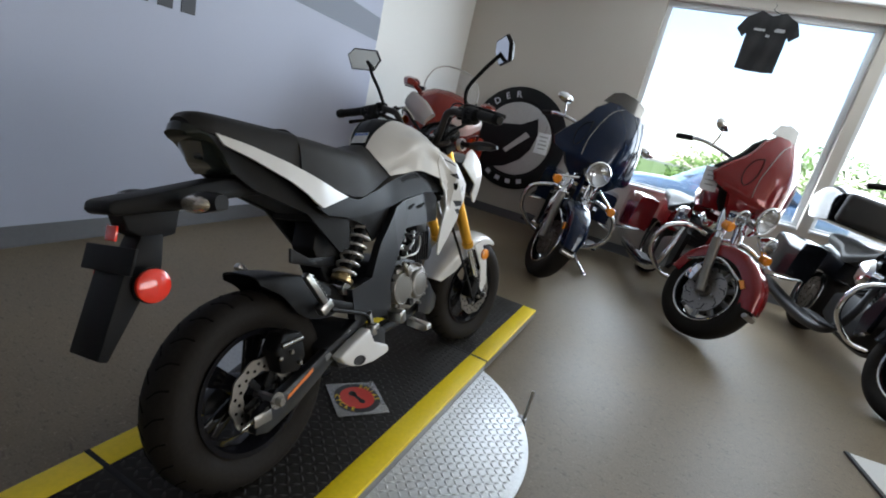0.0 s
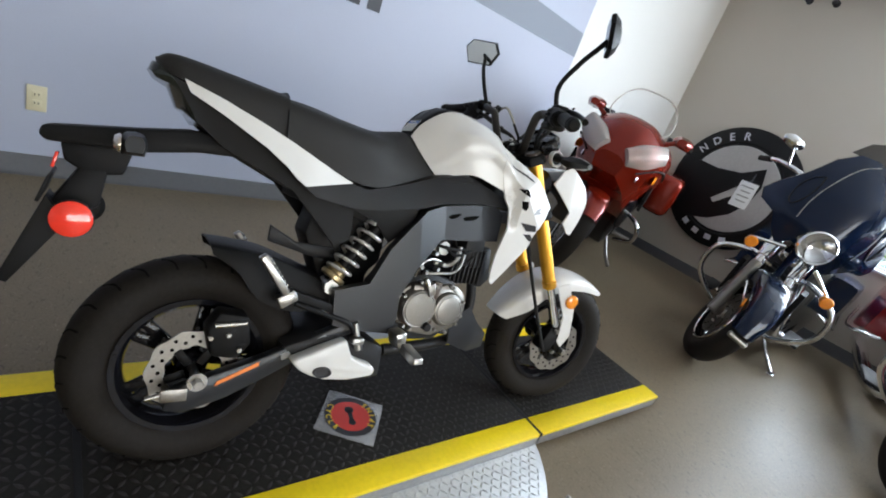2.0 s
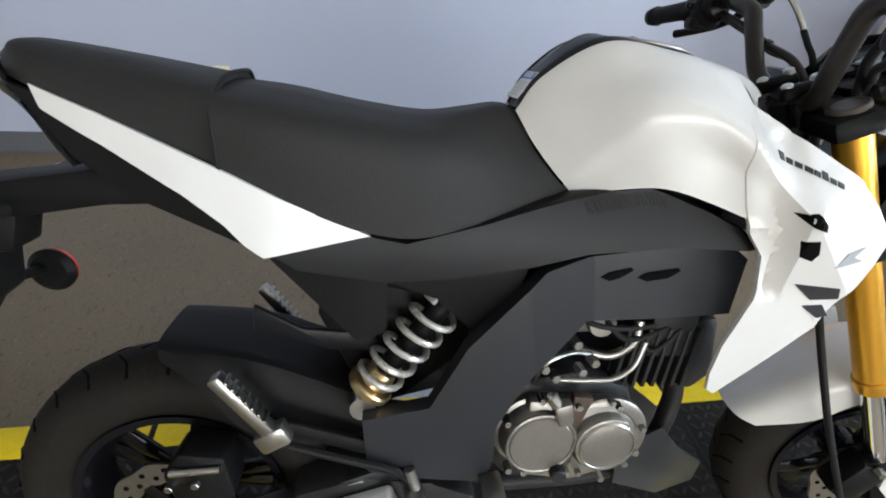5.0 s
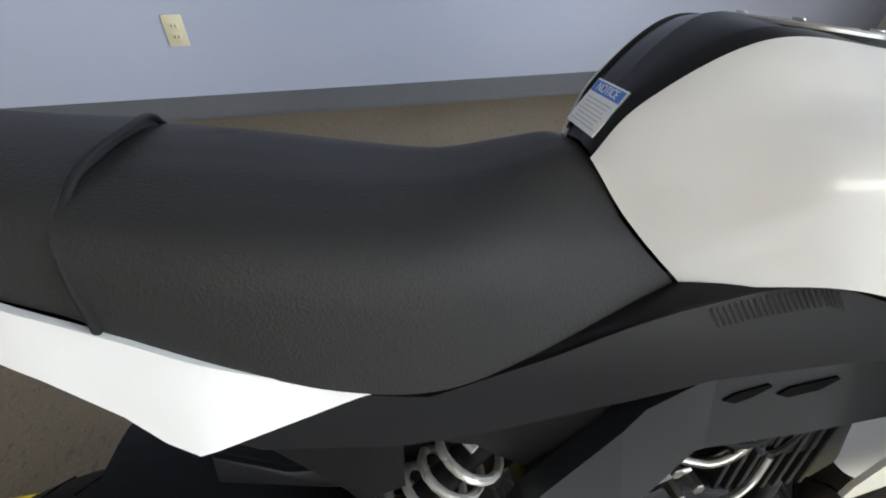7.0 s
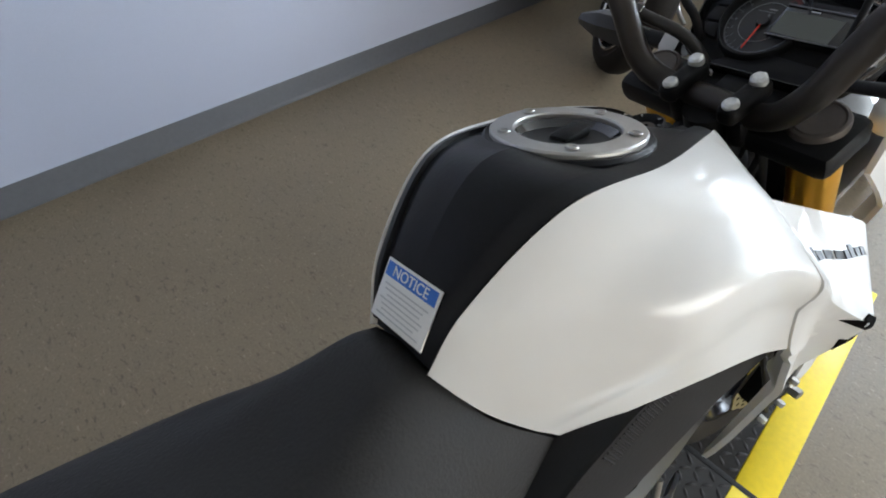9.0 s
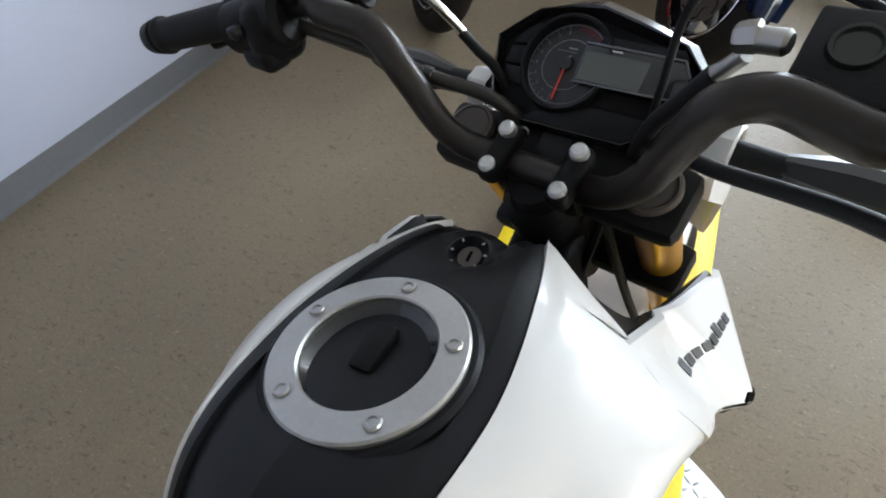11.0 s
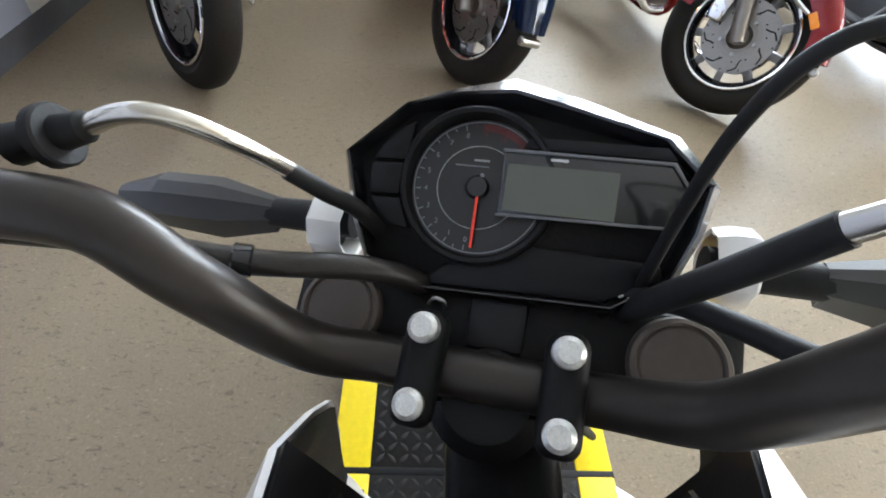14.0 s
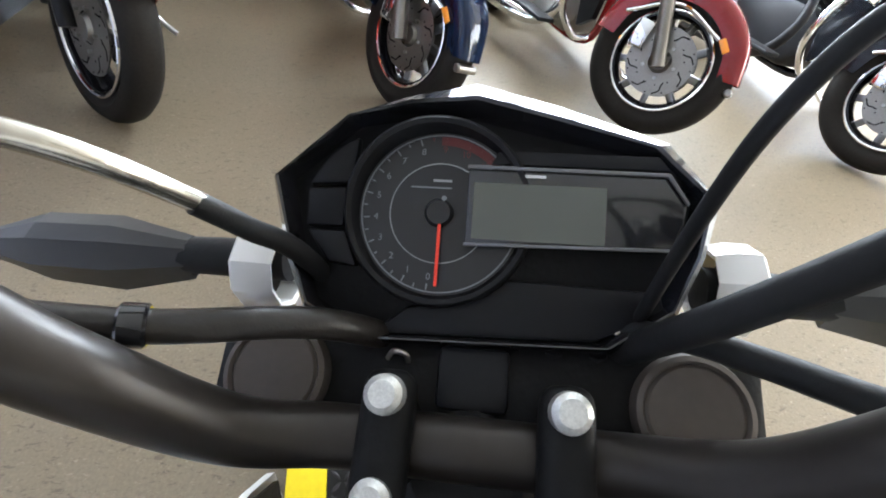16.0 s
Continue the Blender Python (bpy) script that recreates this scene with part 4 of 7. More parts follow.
for s in (1, -1):
    sig = part("rear_signal", skin([[(-0.045, 0, 0.016), (-0.045, 0.008, 0.014), (-0.045, 0.014, 0.004), (-0.045, 0.012, -0.012)], [(0.0, 0, 0.024), (0, 0.014, 0.021), (0, 0.021, 0.006), (0, 0.018, -0.018)], [(0.05, 0, 0.018), (0.05, 0.01, 0.016), (0.05, 0.015, 0.004), (0.05, 0.012, -0.010)]], 10, 8), M_satin, bike, "black turn signal with clear lens")
    sig.data.transform(Matrix.Translation((-0.128, s * 0.118, 0.705)) @ Matrix.Rotation(radians(90 * s), 4, "Z"))
    part("signal_lens", lathe([(0, -0.008), (0.016, -0.006), (0.021, 0.0), (0.021, 0.004), (0, 0.004)], 24, None, Matrix.Translation((-0.152, s * 0.118, 0.705)) @ Matrix.Rotation(radians(90), 4, "Y") @ Matrix.Diagonal((0.8, 2.0, 1, 1))), M_lens_bowl, sig)
    part("signal_stem", rod((-0.12, s * 0.03, 0.70), (-0.125, s * 0.085, 0.705), 0.010, 0.010, 12), M_rubber, sig)
    rf = part("round_reflector", lathe([(0, 0.010), (0.028, 0.010), (0.033, 0.007), (0.033, 0.0), (0, 0.0)], 40, None, Matrix.Translation((-0.210 if s < 0 else -0.192, -0.060 if s < 0 else 0.115, 0.552)) @ Matrix.Rotation(radians(-90 * s), 4, "X")), M_redref, bike, "round red side reflector")
    part("reflector_stay", rod((-0.205, s * 0.02, 0.575), (-0.200, -0.050 if s < 0 else 0.105, 0.556), 0.008, 0.008, 10), M_blackp, rf)
    part("reflector_cup", lathe([(0, 0.0), (0.035, 0.0), (0.035, -0.004), (0.026, -0.012), (0, -0.012)], 40, None, Matrix.Translation((-0.210 if s < 0 else -0.192, -0.060 if s < 0 else 0.115, 0.552)) @ Matrix.Rotation(radians(-90 * s), 4, "X")), M_blackp, rf)

# frame plates, swing arm, shock
FRAME = [(0.526, 0.659), (0.578, 0.677), (0.690, 0.693), (0.770, 0.696), (0.798, 0.676), (0.795, 0.596), (0.700, 0.590), (0.592, 0.586), (0.521, 0.500), (0.484, 0.424), (0.485, 0.366), (0.473, 0.325), (0.353, 0.339), (0.308, 0.353), (0.300, 0.441), (0.390, 0.459), (0.435, 0.552)]


def frame_y(x, z):
    """A flat vented panel ahead, a fold, and the slanting beam behind it."""
    fold = 0.600 - 0.16 * (z - 0.60)
    return 0.108 + min(0.012, 0.14 * max(0.0, fold - x)) - 0.03 * max(0.0, x - 0.70)


for s in (1, -1):
    fp = part("frame_plate", shell(FRAME, frame_y, 0.026, 0.02, None, s, [((0.600, 0.60), (-0.16, 1.0)), ((0.515, 0.60), (-0.16, 1.0))]), M_grey, bike, "dark grey frame side with a vent", 3)
    # near-black plates draw the shaded vent openings
    for x0, x1 in ((0.600, 0.642), (0.650, 0.706)):
        part("vent_slot", shell([(x0, 0.650), (x0 + 0.010, 0.657), (x1 - 0.004, 0.664), (x1, 0.661), (x1 - 0.016, 0.650), (x0 + 0.012, 0.645)], lambda x, z: frame_y(x, z) + 0.002, 0.003, 0.05, None, s), M_slot, fp, smooth=0)
SWING = [(-0.036, 0.168), (-0.030, 0.206), (0.0, 0.224), (0.144, 0.270), (0.250, 0.312), (0.344, 0.350), (0.430, 0.395), (0.445, 0.345), (0.350, 0.318), (0.306, 0.300), (0.180, 0.230), (0.087, 0.184), (0.0, 0.158)]
for s in (1, -1):
    arm_s = part("swing_arm", prism(SWING, s * 0.078, s * 0.108, 0.006), M_grey, bike, "dark grey steel swing arm")
    part("swing_strip", prism([(0.060, 0.216), (0.064, 0.226), (0.150, 0.266), (0.149, 0.256)], s * 0.106, s * 0.1095, 0.0), M_stripe_orange if s < 0 else M_blackp, arm_s, smooth=0)
    part("swing_label", prism([(0.200, 0.266), (0.196, 0.280), (0.300, 0.325), (0.306, 0.308)], s * 0.106, s * 0.1095, 0.0), M_ink_grey if s < 0 else M_blackp, arm_s, smooth=0)
part("rear_axle", rod((0.024, -0.134, 0.231), (0.024, 0.132, 0.231), 0.011, 0.011, 6, None, 0.002), M_zinc, bike)
part("axle_washer", lathe([(0, 0), (0.02, 0), (0.02, 0.004), (0, 0.004)], 24, None, Matrix.Translation((0.024, -0.112, 0.231)) @ Matrix.Rotation(radians(90), 4, "X")), M_zinc, bike)
part("chain_adjuster", box((0.05, 0.006, 0.028), (-0.018, -0.112, 0.205), 0.002), M_disc_dull, bike)
part("adjuster_screw", rod((-0.068, -0.10, 0.196), (-0.022, -0.10, 0.206), 0.005, 0.005, 10), M_zinc, bike)
cal = part("rear_caliper", prism([(0.045, 0.285), (0.03, 0.345), (0.055, 0.385), (0.115, 0.375), (0.125, 0.31), (0.10, 0.275)], -0.112, -0.055, 0.008), M_blackp, bike, "black rear brake caliper")
part("caliper_pin", rod((0.045, -0.116, 0.358), (0.11, -0.116, 0.362), 0.006, 0.005, 10), M_zinc, cal)
for x, z in ((0.04, 0.33), (0.075, 0.335), (0.10, 0.30)):
    part("caliper_bolt", rod((x, -0.105, z), (x, -0.120, z), 0.006, 0.006, 6, None, 0.001), M_zinc, cal)
# shock absorber with a pale coil
S0, S1 = V(0.300, -0.074, 0.452), V(0.412, -0.074, 0.602)
mm, ln = frame_to(S0, S1)
coil = [mm @ V(0.030 * math.cos(k * 0.36), 0.030 * math.sin(k * 0.36), 0.026 + (ln - 0.034) * k / 94) for k in range(95)]
shock = part("shock_absorber", rod(S0, S1, 0.015, 0.015, 16), M_blackp, bike, "black shock absorber with a pale coil spring")
part("coil_spring", tube(coil, 0.0046, 8, 1), make("pale spring paint", (0.55, 0.53, 0.50), 0.3, 0.5, bump=0), shock)
part("spring_seat", rod(S0 + (S1 - S0) * 0.04, S0 + (S1 - S0) * 0.12, 0.033, 0.034, 20, None, 0.003), M_brass, shock)
part("damper_collar", rod(S0 + (S1 - S0) * 0.12, S0 + (S1 - S0) * 0.26, 0.024, 0.021, 18, None, 0.003), M_brass, shock)
part("shock_eye", rod(S0 + V(0, -0.025, -0.01), S0 + V(0, 0.025, -0.01), 0.018, 0.018, 16), M_zinc, shock)
# hugger over the rear tyre
fn = surface([
    [(0.028, 0, 0.526), (0.028, 0.035, 0.525), (0.029, 0.060, 0.519), (0.034, 0.068, 0.502)],
    [(0.085, 0, 0.521), (0.085, 0.042, 0.519), (0.088, 0.070, 0.509), (0.085, 0.082, 0.468)],
    [(0.150, 0, 0.508), (0.150, 0.044, 0.506), (0.155, 0.074, 0.494), (0.138, 0.090, 0.405)],
    [(0.225, 0, 0.483), (0.225, 0.044, 0.480), (0.232, 0.076, 0.465), (0.225, 0.092, 0.378)],
    [(0.300, 0, 0.453), (0.300, 0.045, 0.450), (0.305, 0.078, 0.436), (0.300, 0.092, 0.400)],
])
bm = sheet(fn, lambda u: 0.0, lambda u: 1.0, 18, 10, 0.004)
sheet(fn, lambda u: 0.0, lambda u: 1.0, 18, 10, 0.004, bm, -1)
part("rear_hugger", bm, M_blackp, bike, "black plastic rear tyre hugger", 25)
part("hugger_flap", prism([(0.150, 0.535), (0.152, 0.574), (0.216, 0.538), (0.312, 0.530), (0.330, 0.500), (0.254, 0.505)], -0.046, -0.036, 0.003), M_satin, bike)

# exhaust
part("muffler", prism([(0.195, 0.300), (0.30, 0.330), (0.40, 0.315), (0.47, 0.285), (0.47, 0.20), (0.40, 0.19), (0.25, 0.225)], -0.112, 0.08, 0.014), M_engine_dark, bike, "black underslung muffler")
exh = part("muffler_cover", prism([(0.209, 0.278), (0.275, 0.303), (0.341, 0.324), (0.350, 0.300), (0.362, 0.277), (0.392, 0.262), (0.424, 0.250), (0.432, 0.236), (0.424, 0.223), (0.356, 0.218), (0.296, 0.225), (0.258, 0.238), (0.229, 0.255)], -0.150, -0.112, 0.010, None, 3), M_white, bike, "white exhaust cover")
part("exhaust_outlet", lathe([(0, 0.002), (0.015, 0.002), (0.019, 0.006), (0.022, 0.006), (0.023, 0), (0, 0)], 28, None, Matrix.Translation((0.286, -0.149, 0.247)) @ Matrix.Rotation(radians(8), 4, "Y") @ Matrix.Rotation(radians(90), 4, "X") @ Matrix.Diagonal((1.05, 0.6, 1, 1))), M_ink, exh)

# engine
eng = part("crankcase", prism([(0.475, 0.42), (0.52, 0.475), (0.60, 0.488), (0.69, 0.462), (0.715, 0.40), (0.70, 0.325), (0.64, 0.285), (0.52, 0.29), (0.478, 0.34)], -0.085, 0.085, 0.012), M_engine_dark, bike, "alloy and black single-cylinder engine")
RX = Matrix.Rotation(radians(90), 4, "X")
part("clutch_cover", lathe([(0, 0.040), (0.045, 0.038), (0.052, 0.032), (0.058, 0.012), (0.064, 0.010), (0.066, 0.0), (0, 0.0)], 48, None, Matrix.Translation((0.553, -0.085, 0.392)) @ RX), M_engine, eng)
part("generator_cover", lathe([(0, 0.044), (0.020, 0.044), (0.034, 0.043), (0.046, 0.040), (0.050, 0.034), (0.053, 0.012), (0.058, 0.0), (0, 0.0)], 48, None, Matrix.Translation((0.650, -0.085, 0.389)) @ RX), M_engine, eng)
part("cover_bridge", prism([(0.53, 0.46), (0.66, 0.452), (0.70, 0.40), (0.69, 0.335), (0.61, 0.31), (0.53, 0.325)], -0.112, -0.083, 0.008), M_engine, eng)
for x, z in ((0.50, 0.43), (0.545, 0.467), (0.60, 0.455), (0.60, 0.335), (0.66, 0.452), (0.70, 0.37), (0.655, 0.322), (0.51, 0.345)):
    part("case_bolt", rod((x, -0.105, z), (x, -0.124, z), 0.006, 0.0055, 6, None, 0.001), M_zinc, eng)
part("cover_flange", lathe([(0.050, 0.0), (0.068, 0.0), (0.068, 0.008), (0.064, 0.011), (0.050, 0.011)], 48, None, Matrix.Translation((0.650, -0.100, 0.392)) @ RX, closed=True), M_engine, eng)
part("cover_rim", lathe([(0.0380, 0.0405), (0.0400, 0.0435), (0.0425, 0.0415), (0.0400, 0.038)], 48, None, Matrix.Translation((0.650, -0.085, 0.389)) @ RX, closed=True), M_zinc, eng)
part("clutch_rib", torus(0.050, 0.0030, (0.553, -0.120, 0.392), (0, 1, 0), 40, 8), M_engine, eng)
# raised strip; the gap's shade and its rust are both in the colour
part("cover_gap", prism([(0.592, 0.470), (0.622, 0.466), (0.612, 0.430), (0.606, 0.350), (0.590, 0.330), (0.596, 0.400)], -0.116, -0.100, 0.003), M_rust, eng)
part("clutch_lever_arm", prism([(0.560, 0.462), (0.585, 0.470), (0.592, 0.435), (0.572, 0.428)], -0.132, -0.112, 0.004), M_engine, eng)
part("cable_end", rod((0.556, -0.120, 0.478), (0.578, -0.124, 0.440), 0.0085, 0.0085, 10, None, 0.002), M_zinc, eng)
for x, z in ((0.620, 0.330), (0.650, 0.458), (0.595, 0.452), (0.512, 0.400), (0.535, 0.335), (0.706, 0.410), (0.690, 0.345)):
    part("flange_bolt", rod((x, -0.108, z), (x, -0.120, z), 0.0058, 0.0052, 6, None, 0.001), M_zinc, eng)
part("coolant_pipe", tube([(0.575, -0.100, 0.488), (0.610, -0.108, 0.492), (0.648, -0.108, 0.494), (0.676, -0.104, 0.512), (0.688, -0.100, 0.548)], 0.0042, 10, 6), M_zinc, eng)
part("radiator_block", box((0.07, 0.15, 0.10), (0.745, 0, 0.555), 0.006), M_engine_dark, eng)
part("oil_filler", rod((0.585, -0.10, 0.345), (0.582, -0.135, 0.342), 0.014, 0.012, 10, None, 0.002), M_engine_dark, eng)
for k in range(8):
    x = 0.665 + 0.0155 * k
    part("cooling_fin", prism([(x, 0.455), (x + 0.006, 0.455), (x + 0.015, 0.555), (x + 0.009, 0.555)], -0.078, 0.078, 0.0015), M_engine_dark, eng)
part("cylinder", prism([(0.66, 0.465), (0.79, 0.45), (0.80, 0.548), (0.68, 0.552)], -0.06, 0.06, 0.008), M_engine_dark, eng)
part("cylinder_head", prism([(0.77, 0.45), (0.80, 0.44), (0.83, 0.47), (0.815, 0.57), (0.78, 0.565)], -0.07, 0.07, 0.01), M_engine_dark, eng)
part("carburettor", prism([(0.60, 0.53), (0.605, 0.575), (0.66, 0.575), (0.67, 0.53)], -0.05, 0.03, 0.01), M_engine, eng)
part("intake_pipe", tube([(0.615, -0.062, 0.512), (0.655, -0.072, 0.508), (0.685, -0.074, 0.530), (0.692, -0.070, 0.565)], 0.007, 10, 6), M_zinc, eng)
part("cable_run", tube([(0.54, -0.088, 0.475), (0.55, -0.10, 0.515), (0.585, -0.095, 0.528), (0.62, -0.085, 0.520)], 0.0035, 8, 6), M_zinc, eng)
for x, z in ((0.548, 0.505), (0.565, 0.49), (0.602, 0.50), (0.618, 0.515), (0.588, 0.545)):
    part("bracket_bolt", rod((x, -0.085, z), (x + 0.002, -0.105, z), 0.0075, 0.007, 6, None, 0.001), M_zinc, eng)
part("throttle_body", lathe([(0, 0.01), (0.020, 0.01), (0.022, 0), (0, 0)], 24, None, Matrix.Translation((0.64, -0.055, 0.555)) @ RX), M_zinc, eng)
for k in range(3):
    part("wiring_hose", tube([(0.58 + 0.05 * k, -0.05, 0.58), (0.63 + 0.04 * k, -0.078, 0.56 - 0.02 * k), (0.72 + 0.02 * k, -0.07, 0.56), (0.78, -0.05, 0.60)], 0.0045, 8, 6), M_rubber, eng)
part("belly_pan", shell([(0.690, 0.345), (0.757, 0.386), (0.806, 0.332), (0.862, 0.290), (0.860, 0.245), (0.788, 0.238), (0.700, 0.272)], lambda x, z: 0.088 - 0.25 * max(0, x - 0.78) - 0.15 * max(0, 0.30 - z), 0.006, 0.03, None, -1), M_grey, bike, "dark grey belly panel")
part("belly_pan", shell([(0.690, 0.345), (0.757, 0.386), (0.806, 0.332), (0.862, 0.290), (0.860, 0.245), (0.788, 0.238), (0.700, 0.272)], lambda x, z: 0.088 - 0.25 * max(0, x - 0.78) - 0.15 * max(0, 0.30 - z), 0.006, 0.03, None, 1), M_grey, bike, "dark grey belly panel")
part("header_pipe", tube([(0.800, -0.02, 0.46), (0.812, -0.02, 0.38), (0.78, -0.03, 0.29), (0.68, -0.05, 0.262), (0.50, -0.05, 0.25)], 0.016, 12, 6), M_engine_dark, bike, "black exhaust header")
# rider pegs, brake pedal, folded pillion pegs
for s in (1, -1):
    pg = part("rider_peg", prism([(0.0, -0.012), (0.0, 0.012), (0.07, 0.010), (0.075, -0.004), (0.06, -0.014)], -0.013, 0.013, 0.003), M_rubber if s > 0 else M_zinc, bike, "alloy rider foot peg")
    pg.data.transform(Matrix.Translation((0.480, s * 0.190, 0.315)) @ Matrix.Rotation(radians(90 * s), 4, "Z") @ Matrix.Rotation(radians(8), 4, "Y"))
    part("peg_bracket", prism([(0.465, 0.340), (0.498, 0.345), (0.500, 0.305), (0.475, 0.300)], s * 0.115, s * 0.168, 0.006), M_zinc, bike)
    pp = part("pillion_peg", box((0.018, 0.020, 0.105), (0, 0, 0.045), 0.004), M_zinc, bike, "folded alloy pillion foot peg")
    pp.data.transform(Matrix.Translation((0.178, s * 0.125, 0.440)) @ Matrix.Rotation(radians(-36), 4, "Y"))
    for k in range(7):
        rb = part("peg_rib", box((0.004, 0.022, 0.005), (0.0105, 0, 0.012 + 0.012 * k), 0.001), M_zinc, pp)
        rb.data.transform(Matrix.Translation((0.178, s * 0.125, 0.440)) @ Matrix.Rotation(radians(-36), 4, "Y"))
    part("peg_hinge", box((0.045, 0.026, 0.03), (0.186, s * 0.122, 0.422), 0.006, None, Matrix.Rotation(radians(-30), 4, "Y")), M_zinc, bike)
    part("peg_stay", prism([(0.165, 0.43), (0.20, 0.44), (0.33, 0.395), (0.33, 0.372)], s * 0.108, s * 0.118, 0.003), M_blackp, bike)
part("brake_lever_link", tube([(0.205, -0.128, 0.41), (0.28, -0.13, 0.385), (0.345, -0.128, 0.36), (0.37, -0.125, 0.33)], 0.006, 8, 5), M_blackp, bike)
part("brake_pedal_pad", box((0.03, 0.03, 0.018), (0.372, -0.135, 0.318), 0.005), M_zinc, bike)
part("brake_spring", rod((0.365, -0.125, 0.36), (0.385, -0.127, 0.29), 0.008, 0.010, 10), M_zinc, bike)
part("side_stand", tube([(0.42, 0.11, 0.29), (0.46, 0.16, 0.18), (0.49, 0.19, 0.060)], 0.010, 10, 4), M_blackp, bike, "black side stand")
part("stand_foot", box((0.06, 0.04, 0.01), (0.495, 0.195, 0.056), 0.003, None, Matrix.Rotation(radians(14.7), 4, "X")), M_blackp, bike)

# ---- steered front: forks, mudguard, mask, bars, gauge ----
for s in (1, -1):
    fk = steered("fork_leg", rod(st(0, s * 0.087, 0.03), st(0, s * 0.087, -0.405), 0.0215, 0.0215, 24, None, 0.003), M_gold, label="gold anodised upside-down fork leg")
    steered("fork_collar", rod(st(0, s * 0.087, -0.405), st(0, s * 0.087, -0.43), 0.0245, 0.0235, 24, None, 0.003), M_gold, fk)
    steered("fork_slider", rod(st(0, s * 0.087, -0.43), st(0, s * 0.087, -0.60), 0.0155, 0.0155, 20), M_chrome, fk)
    steered("fork_foot", box((0.05, 0.036, 0.13), st(0.0, s * 0.087, -0.645), 0.012, None, Matrix.Rotation(-RAKE, 4, "Y")), M_blackp, fk)
    steered("fork_cap", lathe([(0, 0.0035), (0.0175, 0.0040), (0.0188, 0.0030), (0.0200, 0.0048), (0.0222, 0.0040), (0.0235, 0.001), (0.0235, -0.02), (0, -0.02)], 40, None, Matrix.Translation(st(-0.001, s * 0.0855, 0.034)) @ AX_UP.to_track_quat("Z", "Y").to_matrix().to_4x4()), M_cap, fk, "brown-grey fork cap")
    gs = steered("fork_guard", shell([(1.120, 0.475), (1.165, 0.490), (1.215, 0.400), (1.232, 0.300), (1.205, 0.255), (1.185, 0.275), (1.180, 0.370)], lambda x, z: 0.118, 0.006, 0.02, None, s), M_white, label="white fork guard")
    rf = steered("amber_side_reflector", lathe([(0, 0.009), (0.019, 0.009), (0.0235, 0.006), (0.0245, 0), (0, 0)], 32, None, Matrix.Translation((1.192, s * 0.120, 0.428)) @ Matrix.Rotation(radians(-90 * s), 4, "X")), M_orange, label="round amber side reflector")
    steered("axle_nut", rod(FHUB + V(0, s * 0.085, 0), FHUB + V(0, s * 0.125, 0), 0.012, 0.011, 6, None, 0.002), M_zinc)
for a in (0.016, -0.165):
    steered("triple_clamp", box((0.06, 0.235, 0.032), st(-0.004, 0, a), 0.010, None, Matrix.Rotation(-RAKE, 4, "Y")), M_blackp, label="black fork clamp")
steered("stem_cover", rod(st(-0.032, 0.002, -0.055), st(-0.032, 0.002, 0.018), 0.037, 0.034, 28, None, 0.010), M_blackp)
part("frame_neck", prism([(0.900, 0.800), (0.905, 0.680), (0.800, 0.700), (0.720, 0.760), (0.720, 0.820), (0.840, 0.792)], -0.036, 0.034, 0.012, None, 3), M_blackp, bike, "black steel frame neck")
steered("clamp_cover", box((0.026, 0.030, 0.008), st(0.004, 0.001, 0.033), 0.003, None, Matrix.Rotation(-RAKE, 4, "Y")), M_satin)
steered("cable_clip", tube([st(0.0095, 0.038, 0.034), st(0.0125, 0.035, 0.037), st(0.0115, 0.030, 0.037), st(0.009, 0.029, 0.034)], 0.0012, 8, 5), M_zinc)
steered("bracket_tab", box((0.012, 0.005, 0.003), st(0.029, -0.058, 0.036), 0.001, None, Matrix.Rotation(-RAKE, 4, "Y")), M_zinc)
steered("steering_stem", rod(st(-0.03, 0, 0.04), st(-0.03, 0, -0.2), 0.022, 0.022, 20), M_blackp)
fc = steered("front_caliper", box((0.055, 0.05, 0.085), FHUB + V(-0.062, -0.085, 0.035), 0.012, None, Matrix.Rotation(radians(25), 4, "Y")), M_blackp, label="black front brake caliper")
for dx, dz in ((-0.05, 0.075), (-0.045, 0.0), (-0.085, -0.02)):
    steered("caliper_bolt", rod(FHUB + V(dx, -0.108, dz), FHUB + V(dx, -0.122, dz), 0.008, 0.007, 6, None, 0.001), M_zinc, fc)
steered("brake_hose", tube([FHUB + V(-0.08, -0.11, 0.0), st(-0.075, -0.11, -0.50), st(-0.07, -0.10, -0.40), st(-0.05, -0.07, -0.25), st(-0.02, -0.05, 0.02)], 0.0055, 10, 6), M_rubber, label="black brake hose")
# mudguard
def guard(side):
    rows = []
    for k in range(7):
        a = radians(160 - 19 * k)
        R = 0.268 + 0.012 * (k in (0, 6))
        w = [0.045, 0.066, 0.072, 0.072, 0.066, 0.052, 0.022][k]
        drop = [0.05, 0.075, 0.07, 0.06, 0.055, 0.04, 0.02][k]
        c, s = math.cos(a), math.sin(a)
        rows.append([(FHUB.x + rr * c, y, FHUB.z + rr * s) for y, rr in ((0, R), (w * 0.6, R - 0.004), (w, R - drop * 0.35), (w + 0.004, R - drop))])
    return surface(rows)


bm = sheet(guard(1), lambda u: 0.0, lambda u: 1.0, 28, 10, 0.004)
sheet(guard(1), lambda u: 0.0, lambda u: 1.0, 28, 10, 0.004, bm, -1)
steered("front_mudguard", bm, M_white, label="white front mudguard")
